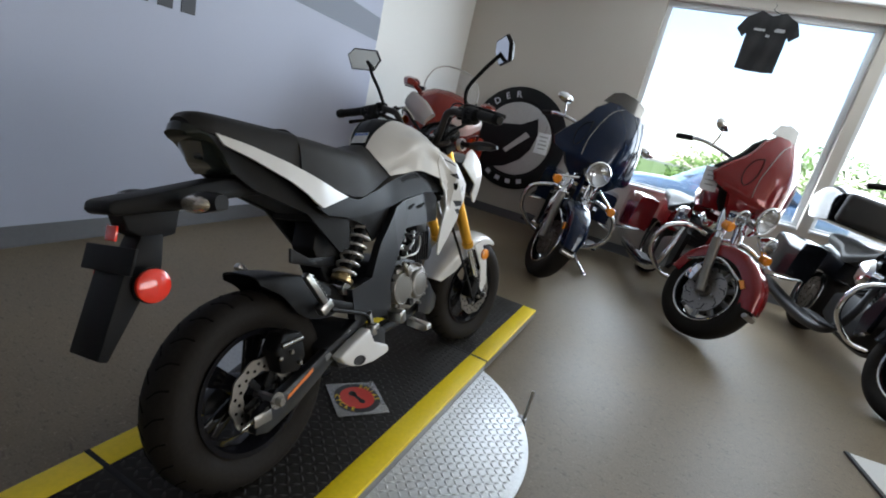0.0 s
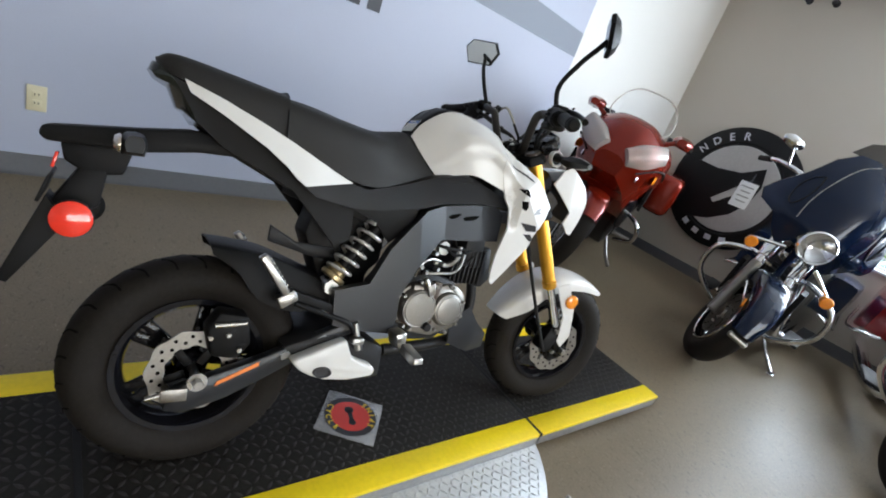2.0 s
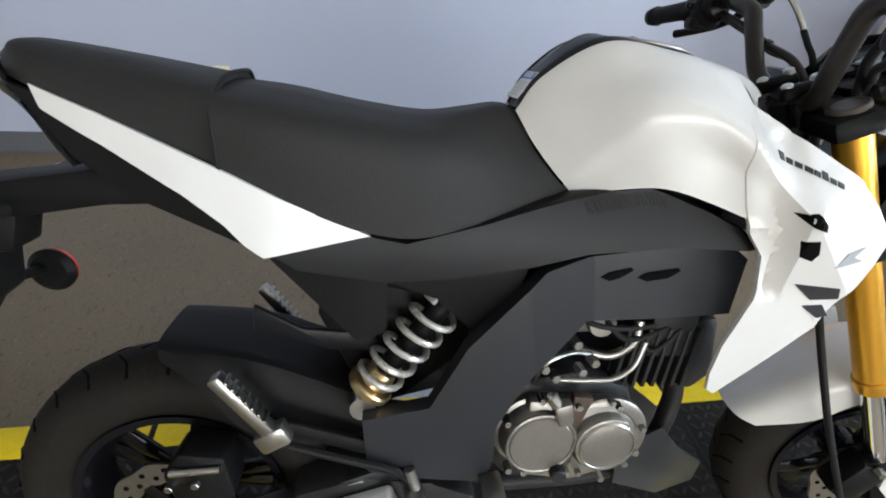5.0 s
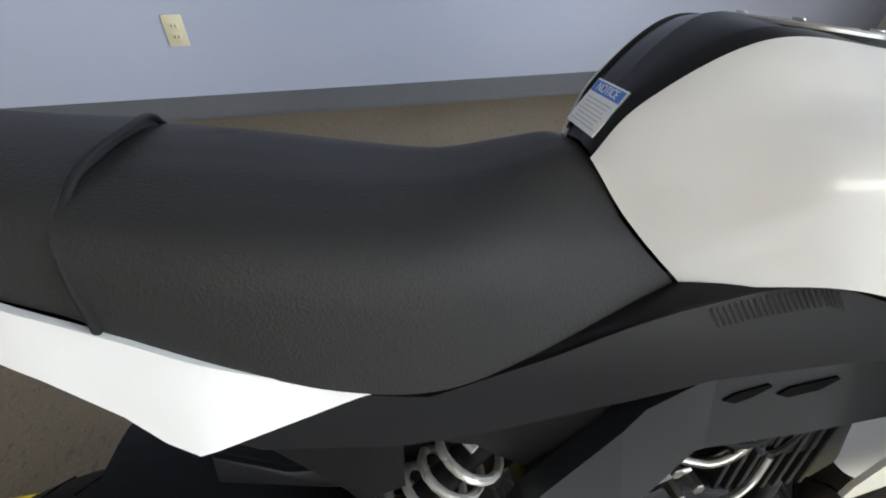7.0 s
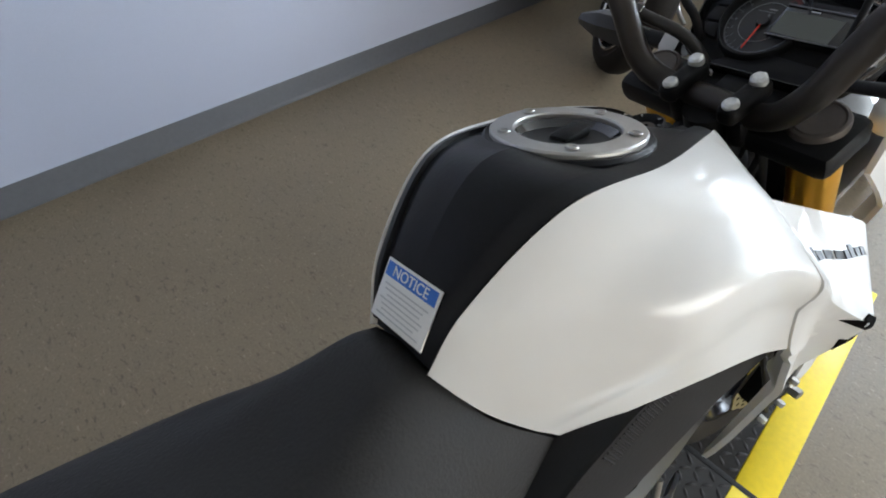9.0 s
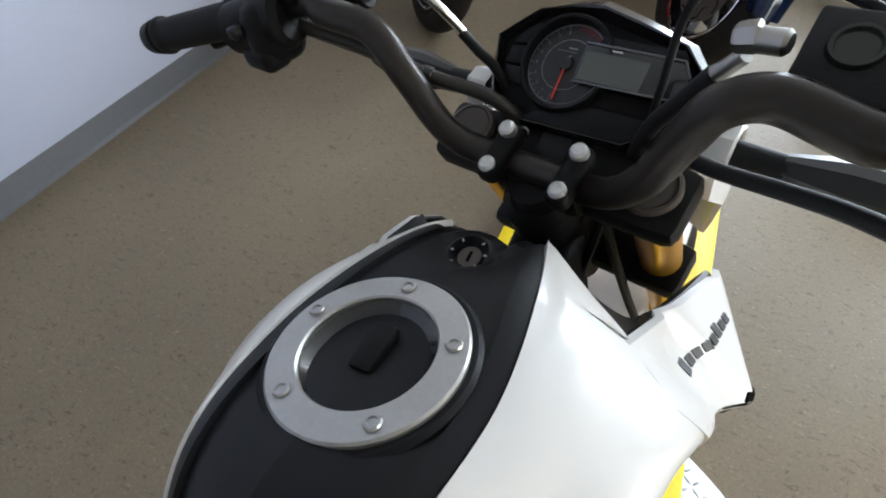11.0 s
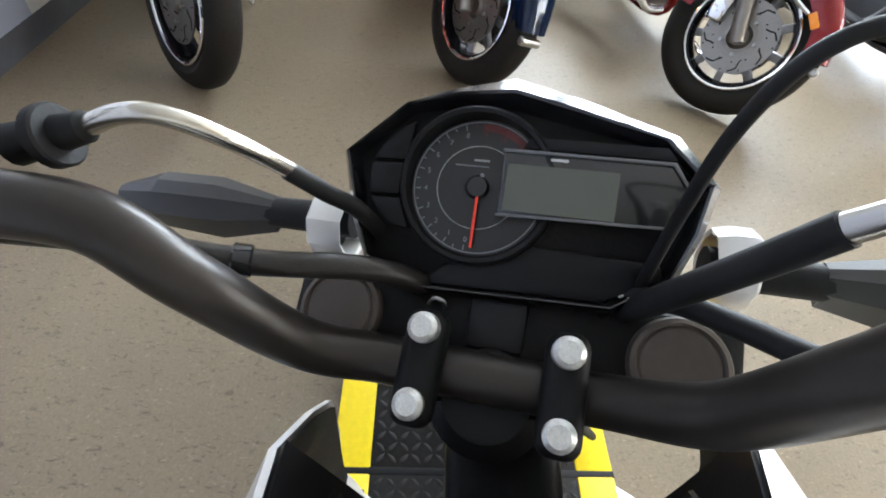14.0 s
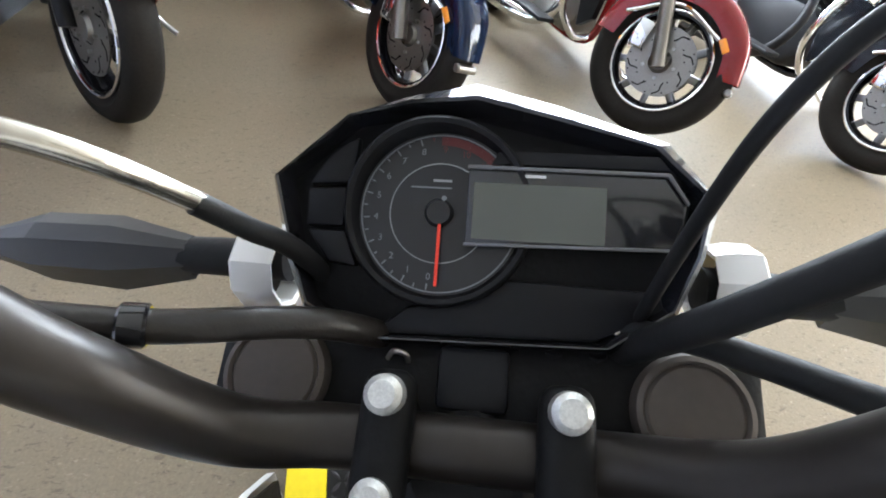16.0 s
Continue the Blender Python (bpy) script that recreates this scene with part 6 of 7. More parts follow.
def big_wheel(th, at, R, width, rim_r, turn, name, nsp=9, rotor=True):
    base = turn @ Matrix.Translation(at) @ YM
    w = width / 2
    prof = [(rim_r - 0.004, -w * 0.7), (rim_r + 0.02, -w * 0.9), (R - 0.06, -w), (R - 0.025, -w * 0.86), (R - 0.006, -w * 0.5), (R, 0)]
    prof = prof + [(r, -h) for r, h in prof[-2::-1]]
    wh = part(name, lathe(prof, 56, None, base), M_tyre, th, "black tyre on a bright cast wheel")
    rp = [(rim_r - 0.004, -w * 0.75), (rim_r, -w * 0.84), (rim_r - 0.02, -w * 0.8), (rim_r - 0.032, -w * 0.3), (rim_r - 0.032, w * 0.3), (rim_r - 0.02, w * 0.8), (rim_r, w * 0.84), (rim_r - 0.004, w * 0.75)]
    rm = part("rim", lathe(rp, 48, None, base, closed=True), M_rim, wh)
    for s in (-1, 1):
        part("rim_lip", torus(rim_r - 0.006, 0.0075, (0, 0, s * w * 0.84), (0, 0, 1), 48, 8), M_chrome, rm).data.transform(base)
    part("hub", lathe([(0, -0.06), (0.035, -0.06), (0.05, -0.04), (0.05, 0.04), (0.035, 0.06), (0, 0.06)], 24, None, base), M_engine, wh)
    for k in range(nsp):
        a = 2 * math.pi * k / nsp
        mm, ln = frame_to(base @ V(0.04 * math.cos(a), 0.04 * math.sin(a), 0), base @ V((rim_r - 0.03) * math.cos(a), (rim_r - 0.03) * math.sin(a), 0))
        part("spoke", box((0.026, 0.034, ln), (0, 0, ln / 2), 0.007), M_spoke, wh).data.transform(mm)
    if rotor:
        for s in (-1, 1):
            part("rotor", lathe([(0.085, s * w * 0.8), (0.146, s * w * 0.8), (0.146, s * w * 0.8 + 0.005), (0.085, s * w * 0.8 + 0.005)], 44, None, base, closed=True), M_disc_dull, wh)
            # dark tubes and plugs draw the shaded rotor slots and holes
            for k in range(8):
                a = 2 * math.pi * k / 8
                part("rotor_slot", tube([base @ Matrix.Rotation(a + g, 4, "Z") @ V(r, 0, s * w * 0.8 + 0.0025) for r, g in ((0.094, 0.0), (0.110, 0.13), (0.126, 0.20), (0.138, 0.42))], 0.0042, 6, 3), M_slot, wh)
            holes = bmesh.new()
            for k in range(24):
                a = 2 * math.pi * k / 24 + 0.1
                lathe([(0, -0.0036), (0.0036, -0.0036), (0.0036, 0.0036), (0, 0.0036)], 7, holes, base @ Matrix.Translation(((0.100, 0.136)[k % 2] * math.cos(a), (0.100, 0.136)[k % 2] * math.sin(a), s * w * 0.8 + 0.0025)))
            part("rotor_hole", holes, M_slot, wh, smooth=0)["kind"] = "stuff"
            for k in range(5):
                a = 2 * math.pi * k / 5
                part("rotor_bolt", lathe([(0, -0.008), (0.007, -0.008), (0.007, 0.008), (0, 0.008)], 8, None, base @ Matrix.Translation((0.070 * math.cos(a), 0.070 * math.sin(a), s * (w * 0.8 + 0.004)))), M_zinc, wh)
            part("rotor_carrier", lathe([(0.05, s * w * 0.78), (0.088, s * w * 0.8), (0.088, s * w * 0.8 + 0.004), (0.05, s * w * 0.82)], 32, None, base, closed=True), M_engine, wh)
    return wh


def bagger(m, paint, label, steer=20, shield=True, trunk=False, lamps=True, group="parked touring motorcycles"):
    """A big V-twin tourer: front contact at the origin, heading along +x."""
    th = thing("touring_motorcycle", m, label, "motorcycle", group)
    RK = radians(27)
    up, fw = V(-math.sin(RK), 0, math.cos(RK)), V(math.cos(RK), 0, math.sin(RK))
    hub = V(0, 0, 0.315)
    head = hub + up * 0.70
    S = Matrix.Translation(head) @ Matrix.Rotation(radians(steer), 4, up) @ Matrix.Translation(-head)

    def fs(name, bm, material, parent=th, label="", smooth=38):
        bmesh.ops.transform(bm, matrix=S, verts=bm.verts)
        return part(name, bm, material, parent, label, smooth)

    big_wheel(th, hub, 0.318, 0.13, 0.215, S, "front_wheel")
    big_wheel(th, V(-1.61, 0, 0.31), 0.312, 0.15, 0.205, Matrix(), "rear_wheel")
    for s in (-1, 1):
        fk = fs("fork_leg", rod(hub + V(0, s * 0.105, 0) - up * 0.03, hub + V(0, s * 0.105, 0) + up * 0.36, 0.032, 0.030, 20, None, 0.004), M_engine, label="polished fork leg")
        fs("fork_tube", rod(hub + V(0, s * 0.105, 0) + up * 0.36, head + V(0, s * 0.105, 0), 0.026, 0.026, 18), M_chrome, fk)
        fs("fork_cover", rod(hub + V(0, s * 0.105, 0) + up * 0.40, hub + V(0, s * 0.105, 0) + up * 0.60, 0.036, 0.038, 20, None, 0.005), M_chrome, fk)
        fs("brake_caliper", box((0.07, 0.045, 0.12), hub + V(-0.13, s * 0.085, 0.06), 0.012), M_chrome)
    # fender
    rows = []
    for k in range(8):
        a = radians(178 - 24 * k)
        R, w = 0.345, [0.075, 0.085, 0.085, 0.083, 0.082, 0.08, 0.076, 0.06][k]
        rows.append([(hub.x + r * math.cos(a), y, hub.z + r * math.sin(a)) for y, r in ((0, R), (w * 0.75, R - 0.008), (w, R - 0.04), (w, R - 0.10))])
    fn = surface(rows)
    bm = sheet(fn, lambda u: 0.0, lambda u: 1.0, 26, 8, 0.004)
    sheet(fn, lambda u: 0.0, lambda u: 1.0, 26, 8, 0.004, bm, -1)
    fen = fs("front_fender", bm, paint, label="painted front fender")
    for s in (-1, 1):
        fs("fender_rail", tube([hub + V(-0.24, s * 0.092, 0.11), hub + V(-0.05, s * 0.095, 0.22), hub + V(0.16, s * 0.092, 0.17)], 0.009, 8, 6), M_chrome, fen)
        fs("fender_reflector", box((0.06, 0.008, 0.028), hub + V(0.19, s * 0.088, 0.16), 0.004, None, Matrix.Rotation(radians(40), 4, "Y")), M_orange, fen)
    fs("fender_tip", rod(hub + V(0.315, -0.055, 0.02), hub + V(0.315, 0.055, 0.02), 0.018, 0.018, 12, None, 0.006), M_zinc, fen)
    # batwing fairing
    WING = [(0.0, 1.335), (0.10, 1.345), (0.19, 1.325), (0.27, 1.25), (0.33, 1.13), (0.40, 1.02), (0.435, 0.945), (0.40, 0.90), (0.30, 0.885), (0.235, 0.82), (0.16, 0.78), (0.115, 0.83), (0.10, 0.93), (0.0, 0.96)]
    WING = [(y * 0.86, 0.82 + (z - 0.82) * 1.10) for y, z in WING]
    wing_x = lambda y, z: -0.07 - 1.75 * y * y - 0.28 * max(0, z - 0.96) - 1.0 * max(0, z - 1.12) ** 2 - 0.5 * max(0, 0.93 - z)  # noqa: E731
    fair = fs("fairing", yz_shell(WING, wing_x, 0.02), paint, label="painted batwing fairing")
    fs("fairing_inner", yz_shell([(y * 0.94, 0.92 + (z - 0.92) * 0.92) for y, z in WING], lambda y, z: wing_x(y, z) - 0.10, 0.02), M_blackp, fair)
    for s in (-1, 1):
        fs("fairing_oval", tube([V(wing_x(y, z) + 0.004, s * y, z) for y, z in ((0.215, 1.19), (0.255, 1.15), (0.275, 1.07), (0.265, 1.00), (0.240, 0.99), (0.215, 1.06), (0.210, 1.13), (0.215, 1.19))], 0.0030, 6, 6), M_blackp, fair)
        fs("fairing_trim", tube([V(wing_x(y, z) + 0.004, s * y, z) for y, z in ((0.06, 1.38), (0.13, 1.31), (0.175, 1.18), (0.190, 1.06), (0.18, 0.95))], 0.0022, 6, 6), M_zinc, fair)
    if shield:
        fs("windshield", yz_shell([(0, 1.50), (0.10, 1.49), (0.16, 1.45), (0.205, 1.36), (0.10, 1.38), (0, 1.38)], lambda y, z: -0.268 - 1.75 * y * y - 0.6 * (z - 1.38), 0.005), M_shield, fair, "tinted windshield")
    lampm = Matrix.Translation((-0.065, 0, 0.895)) @ Matrix.Rotation(radians(90), 4, "Y")
    hl = fs("headlamp", lathe([(0, -0.12), (0.06, -0.11), (0.088, -0.06), (0.094, 0.0), (0.097, 0.012), (0.090, 0.020), (0.082, 0.012)], 40, None, lampm), M_chrome, label="large chrome headlamp")
    fs("lamp_lens", lathe([(0, 0.030), (0.05, 0.026), (0.084, 0.012), (0.084, 0.010), (0.05, 0.023), (0, 0.027)], 40, None, lampm), M_clear, hl)
    fs("reflector_bowl", lathe([(0, -0.05), (0.04, -0.04), (0.082, 0.004), (0.083, 0.0), (0.04, -0.045), (0, -0.055)], 32, None, lampm), M_chrome, hl)
    for s in (-1, 1):
        if lamps:
            q = Matrix.Translation((-0.055, s * 0.20, 0.80)) @ Matrix.Rotation(radians(90), 4, "Y")
            pl = fs("passing_lamp", lathe([(0, -0.08), (0.035, -0.07), (0.055, -0.02), (0.060, 0.008), (0.052, 0.014)], 30, None, q), M_chrome, label="chrome passing lamp")
            fs("lamp_lens", lathe([(0, 0.018), (0.03, 0.016), (0.053, 0.008), (0.03, 0.013), (0, 0.015)], 30, None, q), M_clear, pl)
        fs("turn_signal", lathe([(0, -0.05), (0.028, -0.045), (0.034, 0.004), (0.028, 0.012), (0, 0.014)], 24, None, Matrix.Translation((-0.03, s * 0.255, 0.715)) @ Matrix.Rotation(radians(90), 4, "Y")), M_orange, label="amber turn signal")
        fs("lamp_bar", rod((-0.09, s * 0.10, 0.80), (-0.09, s * 0.25, 0.735), 0.012, 0.010, 10), M_chrome)
        fs("handlebar", tube([head + V(-0.10, s * 0.02, 0.10), head + V(-0.14, s * 0.16, 0.19), head + V(-0.26, s * 0.36, 0.18), head + V(-0.42, s * 0.43, 0.13)], 0.0135, 12, 6), M_chrome)
        fs("grip", rod(head + V(-0.33, s * 0.40, 0.158), head + V(-0.44, s * 0.437, 0.125), 0.019, 0.019, 14, None, 0.004), M_rubber)
        fs("mirror_stem", tube([head + V(-0.22, s * 0.33, 0.19), head + V(-0.18, s * 0.37, 0.24), head + V(-0.17, s * 0.40, 0.28)], 0.006, 8, 4), M_chrome)
        fs("mirror_head", lathe([(0, 0.03), (0.03, 0.026), (0.05, 0.01), (0.052, 0), (0, 0)], 24, None, Matrix.Translation(head + V(-0.175, s * 0.42, 0.30)) @ Matrix.Rotation(radians(90), 4, "Y") @ Matrix.Diagonal((0.7, 1.3, 1, 1))), M_chrome)
    fs("clamp_cover", box((0.10, 0.26, 0.05), head + V(0.01, 0, -0.05), 0.015, None, Matrix.Rotation(-RK, 4, "Y")), M_chrome)
    # body
    metal = M_engine_dark if trunk else M_chrome
    part("fuel_tank", skin([[(-0.42, 0, 0.98), (-0.42, 0.05, 0.97), (-0.42, 0.09, 0.92), (-0.42, 0.07, 0.82)], [(-0.58, 0, 1.03), (-0.58, 0.09, 1.01), (-0.58, 0.155, 0.94), (-0.58, 0.13, 0.81)], [(-0.80, 0, 1.00), (-0.80, 0.08, 0.985), (-0.80, 0.145, 0.92), (-0.80, 0.12, 0.80)], [(-0.98, 0, 0.88), (-0.98, 0.04, 0.87), (-0.98, 0.07, 0.84), (-0.98, 0.06, 0.78)]], 22, 10), paint, th, "painted fuel tank")
    part("seat", skin([[(-0.94, 0, 0.84), (-0.94, 0.06, 0.83), (-0.94, 0.10, 0.79), (-0.94, 0.10, 0.74)], [(-1.15, 0, 0.74), (-1.15, 0.12, 0.74), (-1.15, 0.18, 0.71), (-1.15, 0.17, 0.66)], [(-1.35, 0, 0.80), (-1.35, 0.10, 0.80), (-1.35, 0.16, 0.77), (-1.35, 0.14, 0.70)], [(-1.68, 0, 0.84), (-1.68, 0.09, 0.83), (-1.68, 0.14, 0.80), (-1.68, 0.12, 0.74)]], 24, 8), M_seat, th, "black leather two-up seat")
    part("rear_fender", skin([[(-1.28, 0, 0.70), (-1.28, 0.08, 0.69), (-1.28, 0.10, 0.64), (-1.28, 0.10, 0.50)], [(-1.60, 0, 0.76), (-1.60, 0.09, 0.75), (-1.60, 0.11, 0.70), (-1.60, 0.11, 0.52)], [(-1.90, 0, 0.66), (-1.90, 0.09, 0.65), (-1.90, 0.11, 0.60), (-1.90, 0.11, 0.46)], [(-2.03, 0, 0.42), (-2.03, 0.08, 0.42), (-2.03, 0.10, 0.40), (-2.0, 0.10, 0.36)]], 20, 8), paint, th)
    part("engine_case", prism([(-0.55, 0.28), (-0.50, 0.42), (-0.62, 0.50), (-0.90, 0.50), (-1.12, 0.44), (-1.12, 0.26), (-0.9, 0.20), (-0.62, 0.20)], -0.12, 0.12, 0.03), M_engine_dark if trunk else M_engine, th, "V-twin crankcase")
    for ang, x in ((-22, -0.70), (22, -0.86)):
        q = Matrix.Translation((x, 0, 0.48)) @ Matrix.Rotation(radians(-ang), 4, "Y")
        for k in range(8):
            bm = box((0.16, 0.19, 0.010), (0, 0, 0.03 + 0.026 * k), 0.004)
            bmesh.ops.transform(bm, matrix=q, verts=bm.verts)
            part("cylinder_fin", bm, M_engine_dark, th)
        bm = box((0.15, 0.16, 0.09), (0, 0, 0.27), 0.03)
        bmesh.ops.transform(bm, matrix=q, verts=bm.verts)
        part("rocker_box", bm, metal, th)
    part("air_cleaner", lathe([(0, 0.09), (0.07, 0.085), (0.095, 0.06), (0.10, 0.0), (0, 0.0)], 36, None, Matrix.Translation((-0.78, -0.12, 0.66)) @ Matrix.Rotation(radians(90), 4, "X")), M_chrome, th, "chrome round air cleaner")
    part("primary_cover", prism([(-0.62, 0.28), (-0.60, 0.42), (-0.74, 0.45), (-1.16, 0.42), (-1.2, 0.30), (-1.12, 0.22), (-0.74, 0.22)], 0.12, 0.19, 0.03), metal, th)
    for s in (-1, 1):
        part("crash_bar", tube([V(-0.42, s * 0.06, 0.64), V(-0.36, s * 0.20, 0.66), V(-0.34, s * 0.36, 0.58), V(-0.36, s * 0.37, 0.40), V(-0.40, s * 0.22, 0.26), V(-0.45, s * 0.08, 0.24)], 0.017, 12, 8), M_chrome, th, "chrome engine guard")
        part("floorboard", box((0.32, 0.10, 0.022), (-0.68, s * 0.30, 0.27), 0.008), M_rubber, th)
        part("board_bracket", rod((-0.68, s * 0.12, 0.25), (-0.68, s * 0.28, 0.255), 0.014, 0.014, 10), M_chrome, th)
        part("lower_cowl", shell([(-0.40, 0.62), (-0.32, 0.60), (-0.33, 0.36), (-0.42, 0.30), (-0.47, 0.44)], lambda x, z: 0.20, 0.03, 0.05, None, s), paint if trunk else M_blackp, th)
        bag = part("saddlebag", skin([[(0.30, 0, 0.16), (0.30, 0.05, 0.155), (0.30, 0.085, 0.12), (0.28, 0.085, -0.14)], [(0, 0, 0.17), (0, 0.07, 0.165), (0, 0.11, 0.12), (0, 0.11, -0.18)], [(-0.34, 0, 0.15), (-0.34, 0.05, 0.145), (-0.34, 0.085, 0.11), (-0.33, 0.08, -0.12)]], 14, 8), paint, th, "painted hard saddlebag")
        bag.data.transform(Matrix.Translation((-1.62, s * 0.30, 0.53)))
        part("bag_rail", tube([V(-1.24, s * 0.30, 0.40), V(-1.28, s * 0.42, 0.36), V(-1.60, s * 0.44, 0.33), V(-1.98, s * 0.40, 0.42)], 0.012, 10, 6), M_chrome, th)
        part("exhaust_pipe", tube([V(-0.66, s * 0.13, 0.60), V(-0.60, s * 0.18, 0.40), V(-0.72, s * 0.20, 0.22), V(-1.1, s * 0.24, 0.18), V(-2.0, s * 0.26, 0.22)], 0.03, 12, 6, None, [0.024, 0.024, 0.028, 0.045, 0.05]), metal, th)
    part("frame_tube", tube([V(-0.34, 0, 0.84), V(-0.46, 0, 0.50), V(-0.54, 0, 0.20), V(-1.1, 0, 0.18)], 0.022, 12, 6), paint, th)
    part("kickstand", tube([V(-0.62, 0.16, 0.20), V(-0.56, 0.26, 0.11), V(-0.50, 0.34, 0.055)], 0.012, 10, 4), M_chrome, th, "chrome side stand")
    part("kickstand_foot", box((0.07, 0.04, 0.012), (-0.49, 0.345, 0.05), 0.004, None, Matrix.Rotation(radians(9), 4, "X")), M_chrome, th)
    if trunk:
        part("tour_trunk", skin([[(-1.56, 0, 1.16), (-1.56, 0.20, 1.15), (-1.56, 0.30, 1.08), (-1.56, 0.27, 0.90)], [(-1.80, 0, 1.20), (-1.80, 0.22, 1.19), (-1.80, 0.33, 1.10), (-1.80, 0.30, 0.88)], [(-2.08, 0, 1.14), (-2.08, 0.18, 1.13), (-2.08, 0.28, 1.06), (-2.06, 0.25, 0.92)]], 16, 10), paint, th, "black touring trunk")
        part("trunk_backrest", box((0.09, 0.50, 0.24), (-1.50, 0, 1.03), 0.04, None, None, 4), M_seat, th, "black padded backrest")
    return th


bagger(pose(2.90, -0.02, FLOOR + 0.004, -8, 0, 188), M_paint_blue, "midnight blue batwing touring motorcycle parked by the window", 25, lamps=False)
bagger(pose(2.80, -1.12, FLOOR + 0.004, -8, 0, 194), M_paint_red, "deep red batwing touring motorcycle parked by the window", 34)
bagger(pose(2.52, -2.20, FLOOR + 0.004, -8, 0, 186), M_paint_black, "black touring motorcycle with a trunk and backrest", 22, True, True)


def sport_tourer(m):
    th = thing("sport_tourer", m, "metallic maroon faired sport touring motorcycle beside the white wall", "motorcycle", "parked motorcycles")
    P = M_paint_maroon
    RK = radians(25)
    up = V(-math.sin(RK), 0, math.cos(RK))
    hub = V(0, 0, 0.30)
    ST3 = Matrix.Translation(hub) @ Matrix.Rotation(radians(19), 4, up) @ Matrix.Translation(-hub)
    big_wheel(th, hub, 0.302, 0.12, 0.216, ST3, "front_wheel", 3)
    big_wheel(th, V(-1.46, 0, 0.305), 0.305, 0.17, 0.216, Matrix(), "rear_wheel", 3)
    for s in (-1, 1):
        part("fork_leg", rod(hub + V(0, s * 0.10, 0), hub + V(0, s * 0.10, 0) + up * 0.62, 0.026, 0.026, 18), M_satin, th).data.transform(ST3)
    rows = []
    for k in range(6):
        a = radians(165 - 26 * k)
        w = [0.06, 0.08, 0.082, 0.08, 0.07, 0.05][k]
        rows.append([(r * math.cos(a), y, hub.z + r * math.sin(a)) for y, r in ((0, 0.325), (w * 0.7, 0.32), (w, 0.29), (w, 0.24))])
    fn = surface(rows)
    bm = sheet(fn, lambda u: 0.0, lambda u: 1.0, 20, 8, 0.004)
    sheet(fn, lambda u: 0.0, lambda u: 1.0, 20, 8, 0.004, bm, -1)
    part("front_fender", bm, P, th, "maroon front fender").data.transform(ST3)
    fair = part("fairing", skin([
        [(0.12, 0, 0.86), (0.12, 0.05, 0.855), (0.11, 0.09, 0.82), (0.10, 0.08, 0.74)],
        [(0.02, 0, 1.02), (0.02, 0.10, 1.00), (0.0, 0.20, 0.90), (-0.02, 0.15, 0.66)],
        [(-0.12, 0, 1.10), (-0.12, 0.14, 1.07), (-0.14, 0.28, 0.92), (-0.16, 0.20, 0.55)],
        [(-0.30, 0, 1.06), (-0.30, 0.16, 1.04), (-0.32, 0.31, 0.90), (-0.34, 0.22, 0.44)],
        [(-0.50, 0, 0.96), (-0.50, 0.14, 0.95), (-0.52, 0.29, 0.84), (-0.56, 0.22, 0.36)],
        [(-0.78, 0, 0.92), (-0.78, 0.12, 0.91), (-0.80, 0.20, 0.78), (-0.82, 0.18, 0.32)]], 34, 14), P, th, "maroon full fairing")
    for s in (-1, 1):
        hl = part("headlamp", skin([[(0.09, 0, 0.045), (0.09, 0.015, 0.04), (0.09, 0.03, 0.0), (0.09, 0.02, -0.03)], [(0.0, 0, 0.06), (0.0, 0.03, 0.05), (0.0, 0.05, 0.0), (0.0, 0.03, -0.045)], [(-0.10, 0, 0.05), (-0.10, 0.02, 0.04), (-0.10, 0.03, 0.0), (-0.10, 0.02, -0.03)]], 12, 8), M_lens, fair, "clear headlamp lens")
        hl.data.transform(Matrix.Translation((0.030, s * 0.165, 0.905)) @ Matrix.Scale(1.35, 4) @ Matrix.Rotation(radians(-s * 50), 4, "Z") @ Matrix.Rotation(radians(22), 4, "Y"))
        part("turn_signal", lathe([(0, 0.012), (0.025, 0.010), (0.04, 0.0), (0, 0.0)], 24, None, Matrix.Translation((-0.16, s * 0.277, 0.80)) @ Matrix.Rotation(radians(-90 * s), 4, "X") @ Matrix.Diagonal((1.6, 0.8, 1, 1))), M_orange, fair)
        part("chrome_boss", lathe([(0, 0.012), (0.014, 0.011), (0.021, 0.004), (0.022, 0), (0, 0)], 24, None, Matrix.Translation((-0.03, s * 0.185, 0.77)) @ Matrix.Rotation(radians(-90 * s), 4, "X")), M_chrome, fair)
        part("mirror", skin([[(0.06, 0, 0.03), (0.06, 0.02, 0.028), (0.06, 0.04, 0.01), (0.06, 0.03, -0.03)], [(-0.04, 0, 0.05), (-0.04, 0.05, 0.045), (-0.04, 0.09, 0.01), (-0.04, 0.07, -0.05)], [(-0.08, 0, 0.045), (-0.08, 0.045, 0.04), (-0.08, 0.08, 0.01), (-0.08, 0.06, -0.045)]], 10, 8), P, th, "maroon fairing mirror").data.transform(Matrix.Translation((-0.16, s * 0.30, 1.075)) @ Matrix.Scale(0.7, 4))
        part("mirror_arm", rod((-0.16, s * 0.20, 1.02), (-0.17, s * 0.27, 1.06), 0.018, 0.014, 10), P, th)
        part("side_vent", shell([(-0.38, 0.72), (-0.24, 0.76), (-0.22, 0.66), (-0.36, 0.56)], lambda x, z: 0.292, 0.02, 0.05, None, s), M_blackp, fair)
        part("crash_guard", tube([V(-0.40, s * 0.20, 0.52), V(-0.32, s * 0.33, 0.48), V(-0.36, s * 0.36, 0.36), V(-0.50, s * 0.24, 0.28)], 0.015, 10, 6), M_chrome, th)
